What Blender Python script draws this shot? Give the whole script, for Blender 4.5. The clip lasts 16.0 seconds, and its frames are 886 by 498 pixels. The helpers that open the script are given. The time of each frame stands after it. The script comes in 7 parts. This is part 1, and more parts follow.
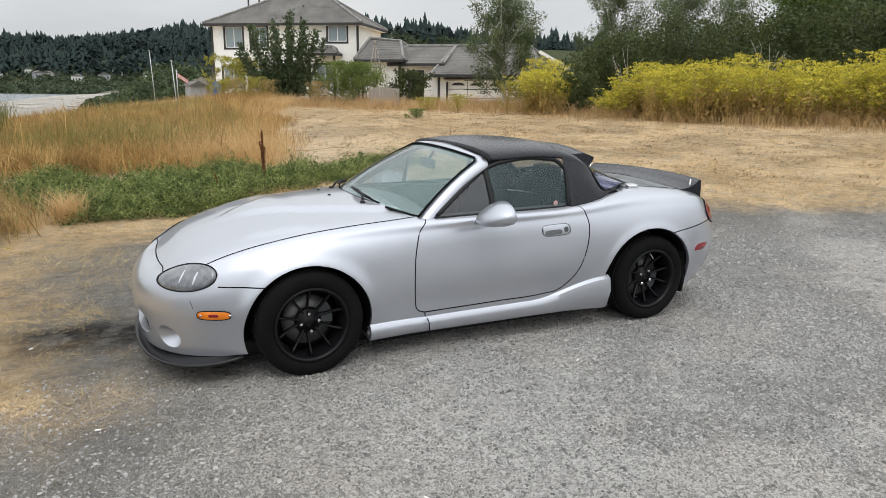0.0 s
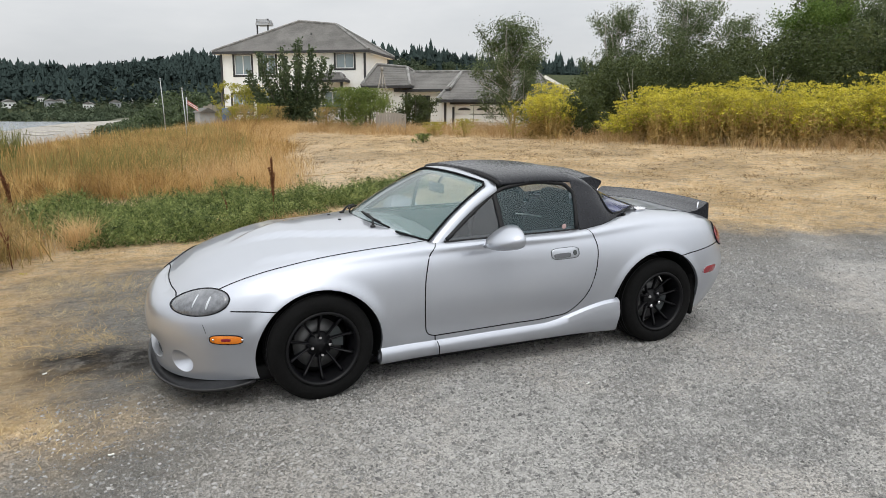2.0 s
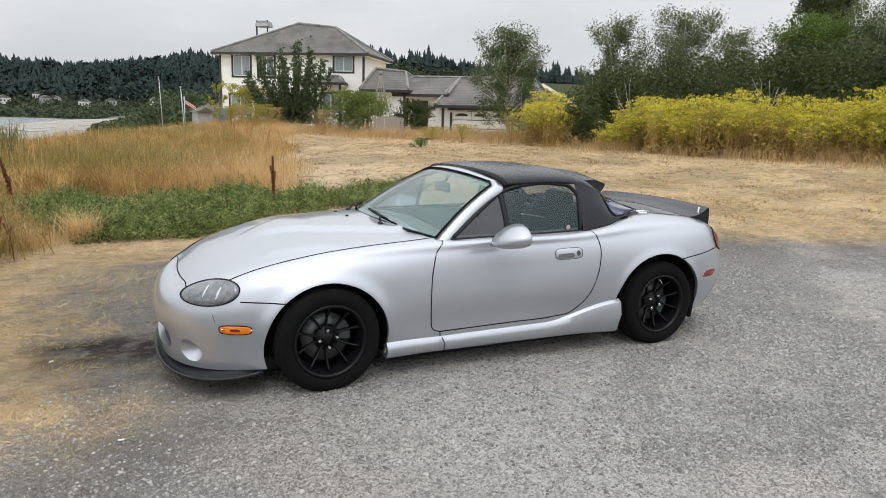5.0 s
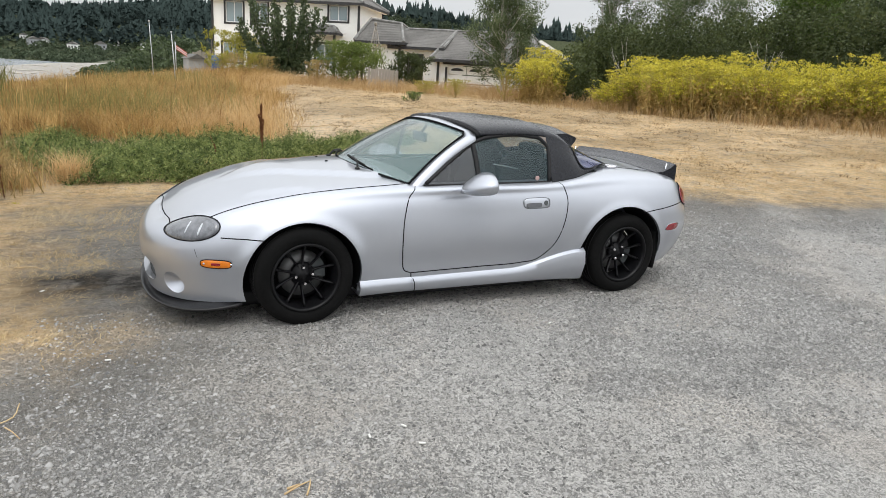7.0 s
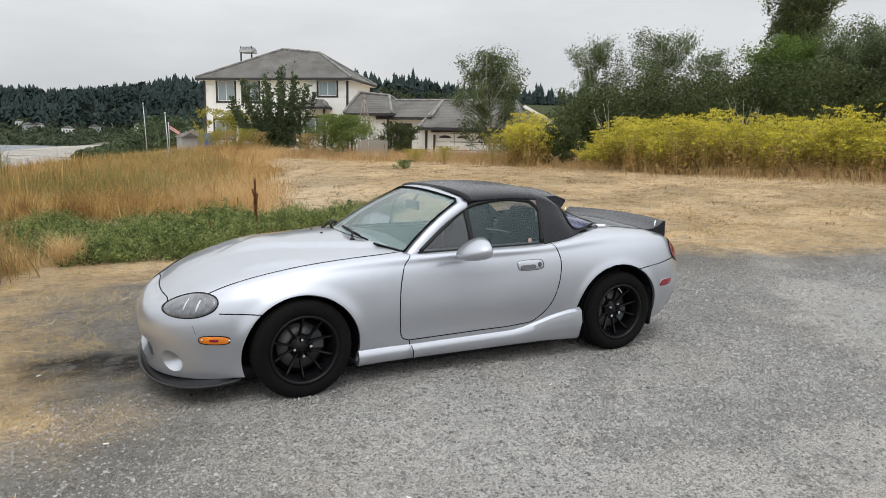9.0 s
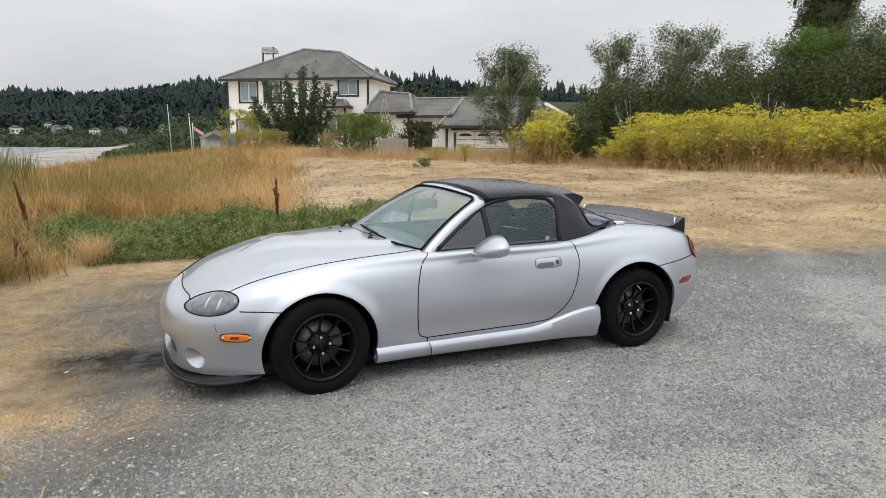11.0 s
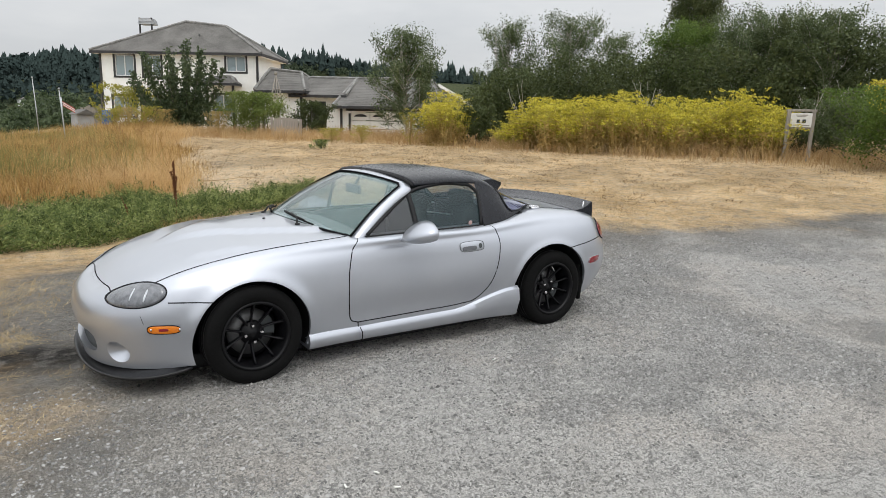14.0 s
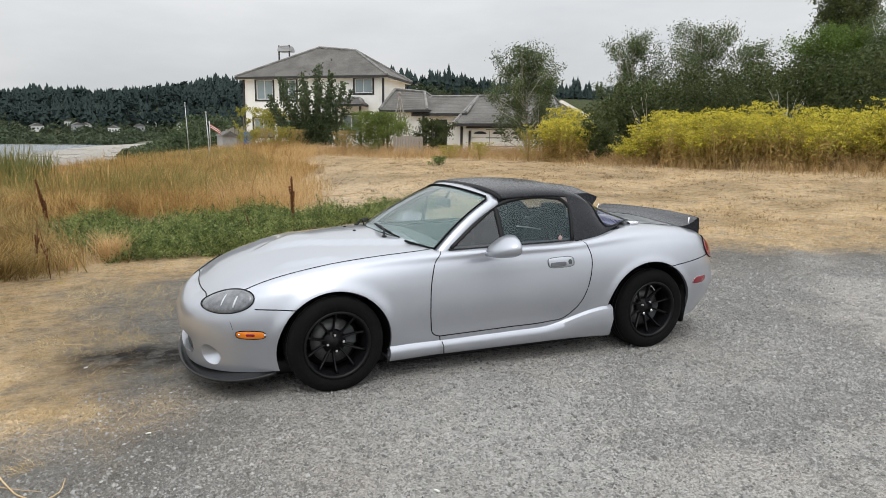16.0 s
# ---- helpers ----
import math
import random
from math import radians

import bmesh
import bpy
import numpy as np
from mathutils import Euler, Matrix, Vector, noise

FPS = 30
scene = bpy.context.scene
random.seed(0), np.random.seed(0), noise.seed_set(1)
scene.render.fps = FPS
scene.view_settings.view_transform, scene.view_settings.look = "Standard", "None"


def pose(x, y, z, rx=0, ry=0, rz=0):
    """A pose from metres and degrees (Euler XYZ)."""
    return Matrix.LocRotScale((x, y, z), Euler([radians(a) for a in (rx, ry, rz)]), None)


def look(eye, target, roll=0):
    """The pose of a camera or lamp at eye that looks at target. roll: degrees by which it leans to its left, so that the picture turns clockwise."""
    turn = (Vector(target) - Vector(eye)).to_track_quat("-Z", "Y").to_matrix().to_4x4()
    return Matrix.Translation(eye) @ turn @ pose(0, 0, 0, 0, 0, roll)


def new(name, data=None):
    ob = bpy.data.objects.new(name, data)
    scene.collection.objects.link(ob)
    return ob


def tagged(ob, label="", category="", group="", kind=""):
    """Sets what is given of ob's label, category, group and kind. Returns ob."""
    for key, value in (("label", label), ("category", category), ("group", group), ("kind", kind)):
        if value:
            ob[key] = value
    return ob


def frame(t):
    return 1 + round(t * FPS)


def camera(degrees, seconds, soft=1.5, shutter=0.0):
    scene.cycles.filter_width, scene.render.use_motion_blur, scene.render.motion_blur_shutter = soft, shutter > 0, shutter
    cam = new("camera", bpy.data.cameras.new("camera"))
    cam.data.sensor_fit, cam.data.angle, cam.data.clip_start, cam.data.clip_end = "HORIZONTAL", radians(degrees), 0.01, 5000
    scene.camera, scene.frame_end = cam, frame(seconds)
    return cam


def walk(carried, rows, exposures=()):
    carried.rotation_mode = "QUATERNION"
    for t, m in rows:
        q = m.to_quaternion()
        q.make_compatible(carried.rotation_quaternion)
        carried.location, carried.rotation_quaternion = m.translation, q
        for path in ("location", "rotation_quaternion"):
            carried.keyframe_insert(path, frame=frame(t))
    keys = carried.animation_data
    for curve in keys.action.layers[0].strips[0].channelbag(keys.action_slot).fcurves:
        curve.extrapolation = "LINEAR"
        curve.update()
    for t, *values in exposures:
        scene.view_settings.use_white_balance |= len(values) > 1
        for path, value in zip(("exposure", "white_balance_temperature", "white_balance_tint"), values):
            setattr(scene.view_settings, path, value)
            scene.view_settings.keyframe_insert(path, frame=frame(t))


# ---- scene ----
cam = camera(68.9, 16.0, soft=0.75)

PATH = [
    (0, (-1.879, -3.926, 1.456), (-1.043, -2.171, 0.986), 0.92),
    (0.5, (-1.892, -3.954, 1.459), (-1.063, -2.190, 1.009), -0.19),
    (1, (-1.897, -3.947, 1.459), (-1.066, -2.179, 1.032), -0.49),
    (1.5, (-1.893, -3.939, 1.459), (-1.058, -2.173, 1.030), 0.32),
    (2, (-1.906, -3.945, 1.463), (-1.083, -2.166, 1.064), 0.49),
    (2.5, (-1.895, -3.943, 1.455), (-1.024, -2.185, 1.067), 0.89),
    (3, (-1.920, -3.962, 1.458), (-0.993, -2.228, 1.095), 2.90),
    (3.2, (-1.928, -3.983, 1.462), (-1.048, -2.221, 1.115), 2.06),
    (5.3, (-2.015, -3.967, 1.412), (-1.179, -2.194, 1.014), 2.14),
    (5.5, (-2.022, -3.966, 1.404), (-1.198, -2.191, 0.993), 3.81),
    (6, (-2.014, -4.047, 1.399), (-1.222, -2.259, 0.981), 4.73),
    (6.5, (-1.990, -4.163, 1.400), (-1.166, -2.412, 0.894), 4.49),
    (7, (-1.976, -4.219, 1.404), (-1.121, -2.485, 0.895), 3.64),
    (7.5, (-1.973, -4.221, 1.416), (-1.131, -2.464, 0.963), 1.14),
    (8, (-1.985, -4.185, 1.421), (-1.120, -2.423, 1.038), 0.28),
    (8.5, (-1.993, -4.192, 1.422), (-1.111, -2.427, 1.097), 0.36),
    (9, (-1.999, -4.248, 1.423), (-1.118, -2.481, 1.108), 1.11),
    (9.2, (-1.999, -4.271, 1.418), (-1.137, -2.495, 1.093), 1.90),
    (11.5, (-1.983, -4.277, 1.427), (-1.179, -2.475, 1.103), 0.01),
    (12, (-2.001, -4.255, 1.415), (-1.248, -2.438, 1.050), 0.94),
    (12.5, (-2.094, -4.225, 1.429), (-1.334, -2.415, 1.046), 0.55),
    (12.8, (-2.154, -4.208, 1.444), (-1.290, -2.443, 1.074), 0.50),
    (13, (-2.184, -4.221, 1.456), (-1.169, -2.536, 1.096), 0.85),
    (13.2, (-2.188, -4.216, 1.452), (-1.112, -2.566, 1.104), 1.20),
    (13.5, (-2.215, -4.248, 1.469), (-1.105, -2.624, 1.104), 0.65),
    (14, (-2.223, -4.255, 1.465), (-1.119, -2.629, 1.091), 1.35),
    (14.5, (-2.238, -4.253, 1.456), (-1.174, -2.601, 1.083), 1.03),
    (15, (-2.206, -4.225, 1.452), (-1.272, -2.500, 1.059), 0.72),
    (15.5, (-2.061, -4.280, 1.458), (-1.211, -2.503, 1.109), 0.47),
    (16, (-1.987, -4.302, 1.439), (-1.207, -2.490, 1.110), 0.60),
]
walk(cam, [(t, look(eye, target, roll)) for t, eye, target, roll in PATH], [(0.0, -0.04), (6.6, 0.0), (7.2, 0.10), (7.6, 0.20), (8.0, 0.24), (8.5, 0.03), (9.0, -0.09), (12.0, -0.08), (16.0, -0.09)])

# ---------------------------------------------------------------- sky and sun
SUN_UP, SUN_TURN = radians(62), radians(200)
world = bpy.data.worlds.new("overcast_sky")
scene.world = world
world.use_nodes = True
wn, wl = world.node_tree.nodes, world.node_tree.links
wn.clear()
w_out = wn.new("ShaderNodeOutputWorld")
w_bg = wn.new("ShaderNodeBackground")
w_sky = wn.new("ShaderNodeTexSky")
w_sky.sky_type, w_sky.sun_disc = "NISHITA", False
w_sky.sun_elevation, w_sky.sun_rotation = SUN_UP, SUN_TURN
w_sky.dust_density = 4.0
w_dim = wn.new("ShaderNodeVectorMath")
w_dim.operation = "SCALE"
w_dim.inputs["Scale"].default_value = 0.10
w_co = wn.new("ShaderNodeTexCoord")
w_map = wn.new("ShaderNodeMapping")
w_map.inputs["Scale"].default_value = (1.0, 1.0, 3.2)
w_noise = wn.new("ShaderNodeTexNoise")
w_noise.inputs["Scale"].default_value = 2.6
w_noise.inputs["Detail"].default_value = 5.0
w_noise.inputs["Roughness"].default_value = 0.55
w_ramp = wn.new("ShaderNodeValToRGB")
w_ramp.color_ramp.elements[0].position = 0.30
w_ramp.color_ramp.elements[0].color = (0.69, 0.715, 0.74, 1)
w_ramp.color_ramp.elements[1].position = 0.68
w_ramp.color_ramp.elements[1].color = (0.87, 0.88, 0.89, 1)
# A cloud layer is about three times as bright overhead as at the horizon.
w_sep = wn.new("ShaderNodeSeparateXYZ")
w_gain = wn.new("ShaderNodeMapRange")
w_gain.inputs["From Min"].default_value, w_gain.inputs["From Max"].default_value = 0.05, 0.9
w_gain.inputs["To Min"].default_value, w_gain.inputs["To Max"].default_value = 0.90, 1.95
w_mul = wn.new("ShaderNodeVectorMath")
w_mul.operation = "SCALE"
w_mix = wn.new("ShaderNodeMix")
w_mix.data_type = "RGBA"
w_mix.inputs["Factor"].default_value = 0.93
wl.new(w_co.outputs["Generated"], w_map.inputs["Vector"])
wl.new(w_map.outputs["Vector"], w_noise.inputs["Vector"])
wl.new(w_noise.outputs["Fac"], w_ramp.inputs["Fac"])
wl.new(w_co.outputs["Generated"], w_sep.inputs["Vector"])
wl.new(w_sep.outputs["Z"], w_gain.inputs["Value"])
wl.new(w_ramp.outputs["Color"], w_mul.inputs[0])
# The cloud is brighter on the side where the hidden sun stands.
w_dot = wn.new("ShaderNodeVectorMath")
w_dot.operation = "DOT_PRODUCT"
w_dot.inputs[1].default_value = (-0.15, -0.44, 0.885)
w_pos = wn.new("ShaderNodeMath")
w_pos.operation = "MAXIMUM"
w_pos.inputs[1].default_value = 0.0
w_glow = wn.new("ShaderNodeMath")
w_glow.operation = "MULTIPLY_ADD"
w_glow.inputs[1].default_value = 0.55
wl.new(w_co.outputs["Generated"], w_dot.inputs[0])
wl.new(w_dot.outputs["Value"], w_pos.inputs[0])
wl.new(w_pos.outputs[0], w_glow.inputs[0])
wl.new(w_gain.outputs["Result"], w_glow.inputs[2])
wl.new(w_glow.outputs[0], w_mul.inputs["Scale"])
wl.new(w_sky.outputs["Color"], w_dim.inputs[0])
wl.new(w_dim.outputs["Vector"], w_mix.inputs["A"])
wl.new(w_mul.outputs["Vector"], w_mix.inputs["B"])
wl.new(w_mix.outputs["Result"], w_bg.inputs["Color"])
wl.new(w_bg.outputs["Background"], w_out.inputs["Surface"])

sun = new("sun", bpy.data.lights.new("sun", "SUN"))
sun.data.energy, sun.data.angle, sun.data.color = 0.7, radians(25), (1.0, 0.97, 0.92)
sun.rotation_euler = (math.pi / 2 - SUN_UP, 0, math.pi - SUN_TURN)
scene.view_settings.exposure = 0.0

# ---------------------------------------------------------------- materials
def material(name):
    m = bpy.data.materials.new(name)
    m.use_nodes = True
    return m, m.node_tree.nodes, m.node_tree.links, m.node_tree.nodes["Principled BSDF"]


def ramp_node(nodes, stops):
    r = nodes.new("ShaderNodeValToRGB")
    e = r.color_ramp.elements
    e[0].position, e[0].color = stops[0][0], (*stops[0][1], 1)
    e[1].position, e[1].color = stops[-1][0], (*stops[-1][1], 1)
    for p, c in stops[1:-1]:
        e.new(p).color = (*c, 1)
    return r


def noise_node(nodes, links, scale, detail=4.0, rough=0.55, vec=None):
    n = nodes.new("ShaderNodeTexNoise")
    n.inputs["Scale"].default_value, n.inputs["Detail"].default_value, n.inputs["Roughness"].default_value = scale, detail, rough
    if vec is None:
        vec = nodes.new("ShaderNodeTexCoord").outputs["Object"]
    links.new(vec, n.inputs["Vector"])
    return n


def surface(name, dark, light, coarse=2.0, fine=40.0, rough=0.7, metal=0.0, bump=0.15, stretch=(1, 1, 1), spec=0.5, coat=0.0):
    """A surface whose colour wanders at two scales, with fine relief."""
    m, n, l, b = material(name)
    co = n.new("ShaderNodeTexCoord")
    mp = n.new("ShaderNodeMapping")
    mp.inputs["Scale"].default_value = stretch
    l.new(co.outputs["Object"], mp.inputs["Vector"])
    a = noise_node(n, l, coarse, vec=mp.outputs["Vector"])
    f = noise_node(n, l, fine, 6.0, 0.65, vec=mp.outputs["Vector"])
    mix = n.new("ShaderNodeMath")
    mix.operation = "ADD"
    half = n.new("ShaderNodeMath")
    half.operation = "MULTIPLY"
    half.inputs[1].default_value = 0.5
    l.new(a.outputs["Fac"], mix.inputs[0])
    l.new(f.outputs["Fac"], mix.inputs[1])
    l.new(mix.outputs[0], half.inputs[0])
    r = ramp_node(n, [(0.34, dark), (0.66, light)])
    l.new(half.outputs[0], r.inputs["Fac"])
    l.new(r.outputs["Color"], b.inputs["Base Color"])
    b.inputs["Roughness"].default_value, b.inputs["Metallic"].default_value = rough, metal
    b.inputs["Specular IOR Level"].default_value = spec
    b.inputs["Coat Weight"].default_value = coat
    if bump:
        bp = n.new("ShaderNodeBump")
        bp.inputs["Strength"].default_value, bp.inputs["Distance"].default_value = bump, 0.01
        l.new(f.outputs["Fac"], bp.inputs["Height"])
        l.new(bp.outputs["Normal"], b.inputs["Normal"])
    return m


def leafy(name, dark, mid, light, through_light=0.35, rough=0.55, clump=0.9, size=0.55, own=0.55):
    """Leaves or blades: each piece has its own shade, and lets some light through."""
    m, n, l, b = material(name)
    g = n.new("ShaderNodeNewGeometry")
    big = noise_node(n, l, size, 4.0)
    add = n.new("ShaderNodeMath")
    add.operation = "MULTIPLY_ADD"
    add.inputs[1].default_value = own
    sub = n.new("ShaderNodeMath")
    sub.operation = "MULTIPLY_ADD"
    sub.inputs[1].default_value, sub.inputs[2].default_value = clump, 0.505 - own / 2 - clump / 2
    l.new(big.outputs["Fac"], sub.inputs[0])
    l.new(g.outputs["Random Per Island"], add.inputs[0])
    l.new(sub.outputs[0], add.inputs[2])
    r = ramp_node(n, [(0.05, dark), (0.5, mid), (0.95, light)])
    l.new(add.outputs[0], r.inputs["Fac"])
    l.new(r.outputs["Color"], b.inputs["Base Color"])
    b.inputs["Roughness"].default_value = rough
    b.inputs["Specular IOR Level"].default_value = 0.3
    t = n.new("ShaderNodeBsdfTranslucent")
    l.new(r.outputs["Color"], t.inputs["Color"])
    mx = n.new("ShaderNodeMixShader")
    mx.inputs["Fac"].default_value = through_light
    l.new(b.outputs["BSDF"], mx.inputs[1])
    l.new(t.outputs["BSDF"], mx.inputs[2])
    l.new(mx.outputs["Shader"], n["Material Output"].inputs["Surface"])
    return m


def plain(name, colour, rough=0.5, metal=0.0, coat=0.0, spec=0.5):
    m, n, l, b = material(name)
    f = noise_node(n, l, 30.0, 4.0)
    r = ramp_node(n, [(0.3, tuple(c * 0.86 for c in colour)), (0.7, tuple(min(1, c * 1.1) for c in colour))])
    l.new(f.outputs["Fac"], r.inputs["Fac"])
    l.new(r.outputs["Color"], b.inputs["Base Color"])
    rr = n.new("ShaderNodeMapRange")
    rr.inputs["To Min"].default_value, rr.inputs["To Max"].default_value = rough * 0.85, min(1, rough * 1.15)
    l.new(f.outputs["Fac"], rr.inputs["Value"])
    l.new(rr.outputs["Result"], b.inputs["Roughness"])
    b.inputs["Metallic"].default_value, b.inputs["Coat Weight"].default_value = metal, coat
    b.inputs["Coat Roughness"].default_value = 0.05
    b.inputs["Specular IOR Level"].default_value = spec
    return m


def glass(name, tint, alpha, rough=0.02, clear=0.76):
    """Thin window glass: part clear, part mirror, with its tint."""
    m, n, l, b = material(name)
    b.inputs["Base Color"].default_value = (*tint, 1)
    b.inputs["Roughness"].default_value = rough
    b.inputs["Specular IOR Level"].default_value = 0.6
    t = n.new("ShaderNodeBsdfTransparent")
    t.inputs["Color"].default_value = (*[clear + 0.24 * c for c in tint], 1)
    gl = n.new("ShaderNodeBsdfGlossy")
    gl.inputs["Roughness"].default_value = rough
    lw = n.new("ShaderNodeLayerWeight")
    lw.inputs["Blend"].default_value = 0.5
    steep = n.new("ShaderNodeMath")
    steep.operation = "POWER"
    steep.inputs[1].default_value = 5.0
    fr = n.new("ShaderNodeMath")
    fr.operation = "MULTIPLY_ADD"
    fr.inputs[1].default_value, fr.inputs[2].default_value = 0.85, 0.04
    l.new(lw.outputs["Facing"], steep.inputs[0])
    l.new(steep.outputs[0], fr.inputs[0])
    body = n.new("ShaderNodeMixShader")
    body.inputs["Fac"].default_value = alpha
    l.new(t.outputs["BSDF"], body.inputs[1])
    l.new(b.outputs["BSDF"], body.inputs[2])
    mx = n.new("ShaderNodeMixShader")
    l.new(fr.outputs[0], mx.inputs["Fac"])
    l.new(body.outputs["Shader"], mx.inputs[1])
    l.new(gl.outputs["BSDF"], mx.inputs[2])
    l.new(mx.outputs["Shader"], n["Material Output"].inputs["Surface"])
    return m


def silver_paint():
    """Metallic lacquer: fine flake under a clear coat, with a little dust."""
    m, n, l, b = material("silver_paint")
    dust = noise_node(n, l, 3.0, 6, 0.6)
    r = ramp_node(n, [(0.3, (0.478, 0.503, 0.556)), (0.75, (0.512, 0.533, 0.580))])
    l.new(dust.outputs["Fac"], r.inputs["Fac"])
    l.new(r.outputs["Color"], b.inputs["Base Color"])
    rr = n.new("ShaderNodeMapRange")
    rr.inputs["To Min"].default_value, rr.inputs["To Max"].default_value = 0.27, 0.35
    l.new(dust.outputs["Fac"], rr.inputs["Value"])
    l.new(rr.outputs["Result"], b.inputs["Roughness"])
    b.inputs["Metallic"].default_value = 0.75
    b.inputs["Coat Weight"].default_value, b.inputs["Coat Roughness"].default_value = 0.9, 0.04
    return m


M_PAINT = silver_paint()
M_BLACK = plain("satin_black", (0.010, 0.011, 0.015), 0.27, 0.0, 0.12, 0.28)
M_RUBBER = surface("tyre_rubber", (0.003, 0.003, 0.003), (0.008, 0.008, 0.008), 6, 60, 0.85, 0, 0.2, spec=0.12)
M_TRIM = plain("black_trim", (0.009, 0.009, 0.010), 0.55, spec=0.3)
M_GAP = plain("panel_gap", (0.006, 0.006, 0.007), 0.9, spec=0.1)
M_RIM = plain("black_rim", (0.006, 0.006, 0.007), 0.36, 0.0, 0.0, 0.20)
M_SCUFF = surface("scuffed_plastic", (0.008, 0.008, 0.009), (0.022, 0.022, 0.023), 7, 60, 0.42, 0, 0.12, spec=0.4)
M_CHROME = plain("chrome", (0.78, 0.78, 0.80), 0.12, 1.0)
M_AMBER = plain("amber_lens", (0.75, 0.20, 0.01), 0.2, 0, 0.6)
M_RED = plain("red_lens", (0.22, 0.008, 0.016), 0.2, 0, 0.6)
M_LAMP = surface("smoked_lamp", (0.060, 0.064, 0.072), (0.25, 0.262, 0.285), 11, 34, 0.22, 0.3, 0.0, (1, 1, 1), 0.5, 1.0)
M_LAMPIN = plain("lamp_silver", (0.55, 0.57, 0.6), 0.3, 0.8)
M_GLASS = glass("car_glass", (0.16, 0.36, 0.42), 0.07, 0.02, 0.50)
M_HAZE = glass("dusty_windscreen", (0.46, 0.68, 0.67), 0.20)
M_GLASSD = glass("tinted_glass", (0.022, 0.028, 0.033), 0.62)
M_BLUE = glass("blue_tint_glass", (0.05, 0.07, 0.34), 0.20)
M_CABIN = surface("cabin_vinyl", (0.018, 0.019, 0.02), (0.04, 0.042, 0.045), 5, 80, 0.7)
M_HOSE = plain("grey_interior", (0.06, 0.068, 0.07), 0.6)
M_DISC = plain("brake_disc", (0.16, 0.16, 0.16), 0.45, 0.6)
M_CUPSHADE = plain("cup_shade_grey", (0.13, 0.135, 0.145), 0.45, 0.3)
M_WALL = surface("cream_siding", (0.85, 0.845, 0.80), (0.935, 0.93, 0.90), 0.9, 9, 0.75, 0, 0.2)
M_DARKWOOD = surface("dark_trim_wood", (0.022, 0.022, 0.024), (0.05, 0.048, 0.047), 3, 30, 0.7)
M_SHINGLE = surface("grey_shingles", (0.082, 0.078, 0.072), (0.205, 0.197, 0.184), 0.8, 11, 0.9, 0, 0.6)
M_RIDGE = surface("ridge_shingles", (0.11, 0.107, 0.10), (0.34, 0.335, 0.32), 2.6, 9, 0.85, 0, 0.5)
M_PANE = glass("window_glass", (0.30, 0.38, 0.40), 0.85)
M_BLIND = plain("window_blind", (0.55, 0.58, 0.57), 0.7)
M_FRAME = plain("white_window_frame", (0.75, 0.76, 0.75), 0.5)
M_ZINC = surface("galvanised_metal", (0.36, 0.37, 0.38), (0.55, 0.56, 0.57), 2, 20, 0.45, 0.6, 0.1)
M_GREYWOOD = surface("weathered_wood", (0.20, 0.18, 0.155), (0.38, 0.345, 0.30), 3, 26, 0.85, 0, 0.5, (6, 6, 0.6))
M_BOARD = surface("sign_board", (0.62, 0.62, 0.58), (0.76, 0.75, 0.71), 2, 20, 0.6)
M_INK = plain("dark_print", (0.05, 0.06, 0.06), 0.6)
M_CLOTH = surface("white_cloth", (0.62, 0.62, 0.60), (0.78, 0.77, 0.75), 3, 40, 0.85)
M_REDC = surface("red_cloth", (0.35, 0.06, 0.05), (0.48, 0.10, 0.08), 3, 40, 0.85)
M_BARREL = plain("blue_plastic", (0.03, 0.13, 0.38), 0.45)
M_BARK = surface("grey_bark", (0.10, 0.088, 0.072), (0.24, 0.215, 0.185), 3, 22, 0.9, 0, 0.7, (1, 1, 0.3))
M_PALE = surface("pale_bark", (0.38, 0.35, 0.31), (0.58, 0.545, 0.49), 3, 22, 0.85, 0, 0.5, (1, 1, 0.3))
M_STRAW = leafy("dry_grass", (0.18, 0.100, 0.032), (0.43, 0.262, 0.087), (0.71, 0.50, 0.215), 0.3, 0.7, 2.2, 2.3, 0.8)
M_HAZEGRASS = leafy("seed_heads", (0.40, 0.245, 0.105), (0.62, 0.42, 0.20), (0.78, 0.59, 0.33), 0.35, 0.8, 1.3, 1.0)
M_RUST = leafy("rusty_grass", (0.28, 0.165, 0.075), (0.48, 0.32, 0.15), (0.66, 0.50, 0.28), 0.3, 0.7, 1.5, 1.2)
M_FLATSTRAW = leafy("flattened_straw", (0.37, 0.26, 0.125), (0.60, 0.455, 0.25), (0.79, 0.645, 0.405), 0.25, 0.75, 1.3, 1.6)
M_PALEGRASS = leafy("mown_grass", (0.36, 0.24, 0.12), (0.66, 0.48, 0.26), (0.82, 0.65, 0.40), 0.25, 0.75, 1.5, 1.6)
M_REED = leafy("green_dry_grass", (0.11, 0.115, 0.032), (0.21, 0.205, 0.064), (0.39, 0.33, 0.125), 0.3, 0.7)
M_GREENREED = leafy("green_reeds", (0.065, 0.072, 0.018), (0.150, 0.155, 0.042), (0.29, 0.27, 0.10), 0.35, 0.6)
M_WEED = leafy("weed_leaves", (0.028, 0.046, 0.011), (0.150, 0.195, 0.056), (0.38, 0.42, 0.150), 0.35, 0.6, 2.3, 6.5)
M_LEAF = leafy("dark_leaves", (0.034, 0.048, 0.016), (0.074, 0.096, 0.034), (0.145, 0.170, 0.066), 0.4)
M_GREYLEAF = leafy("grey_green_leaves", (0.044, 0.064, 0.026), (0.108, 0.142, 0.060), (0.25, 0.29, 0.155), 0.45)
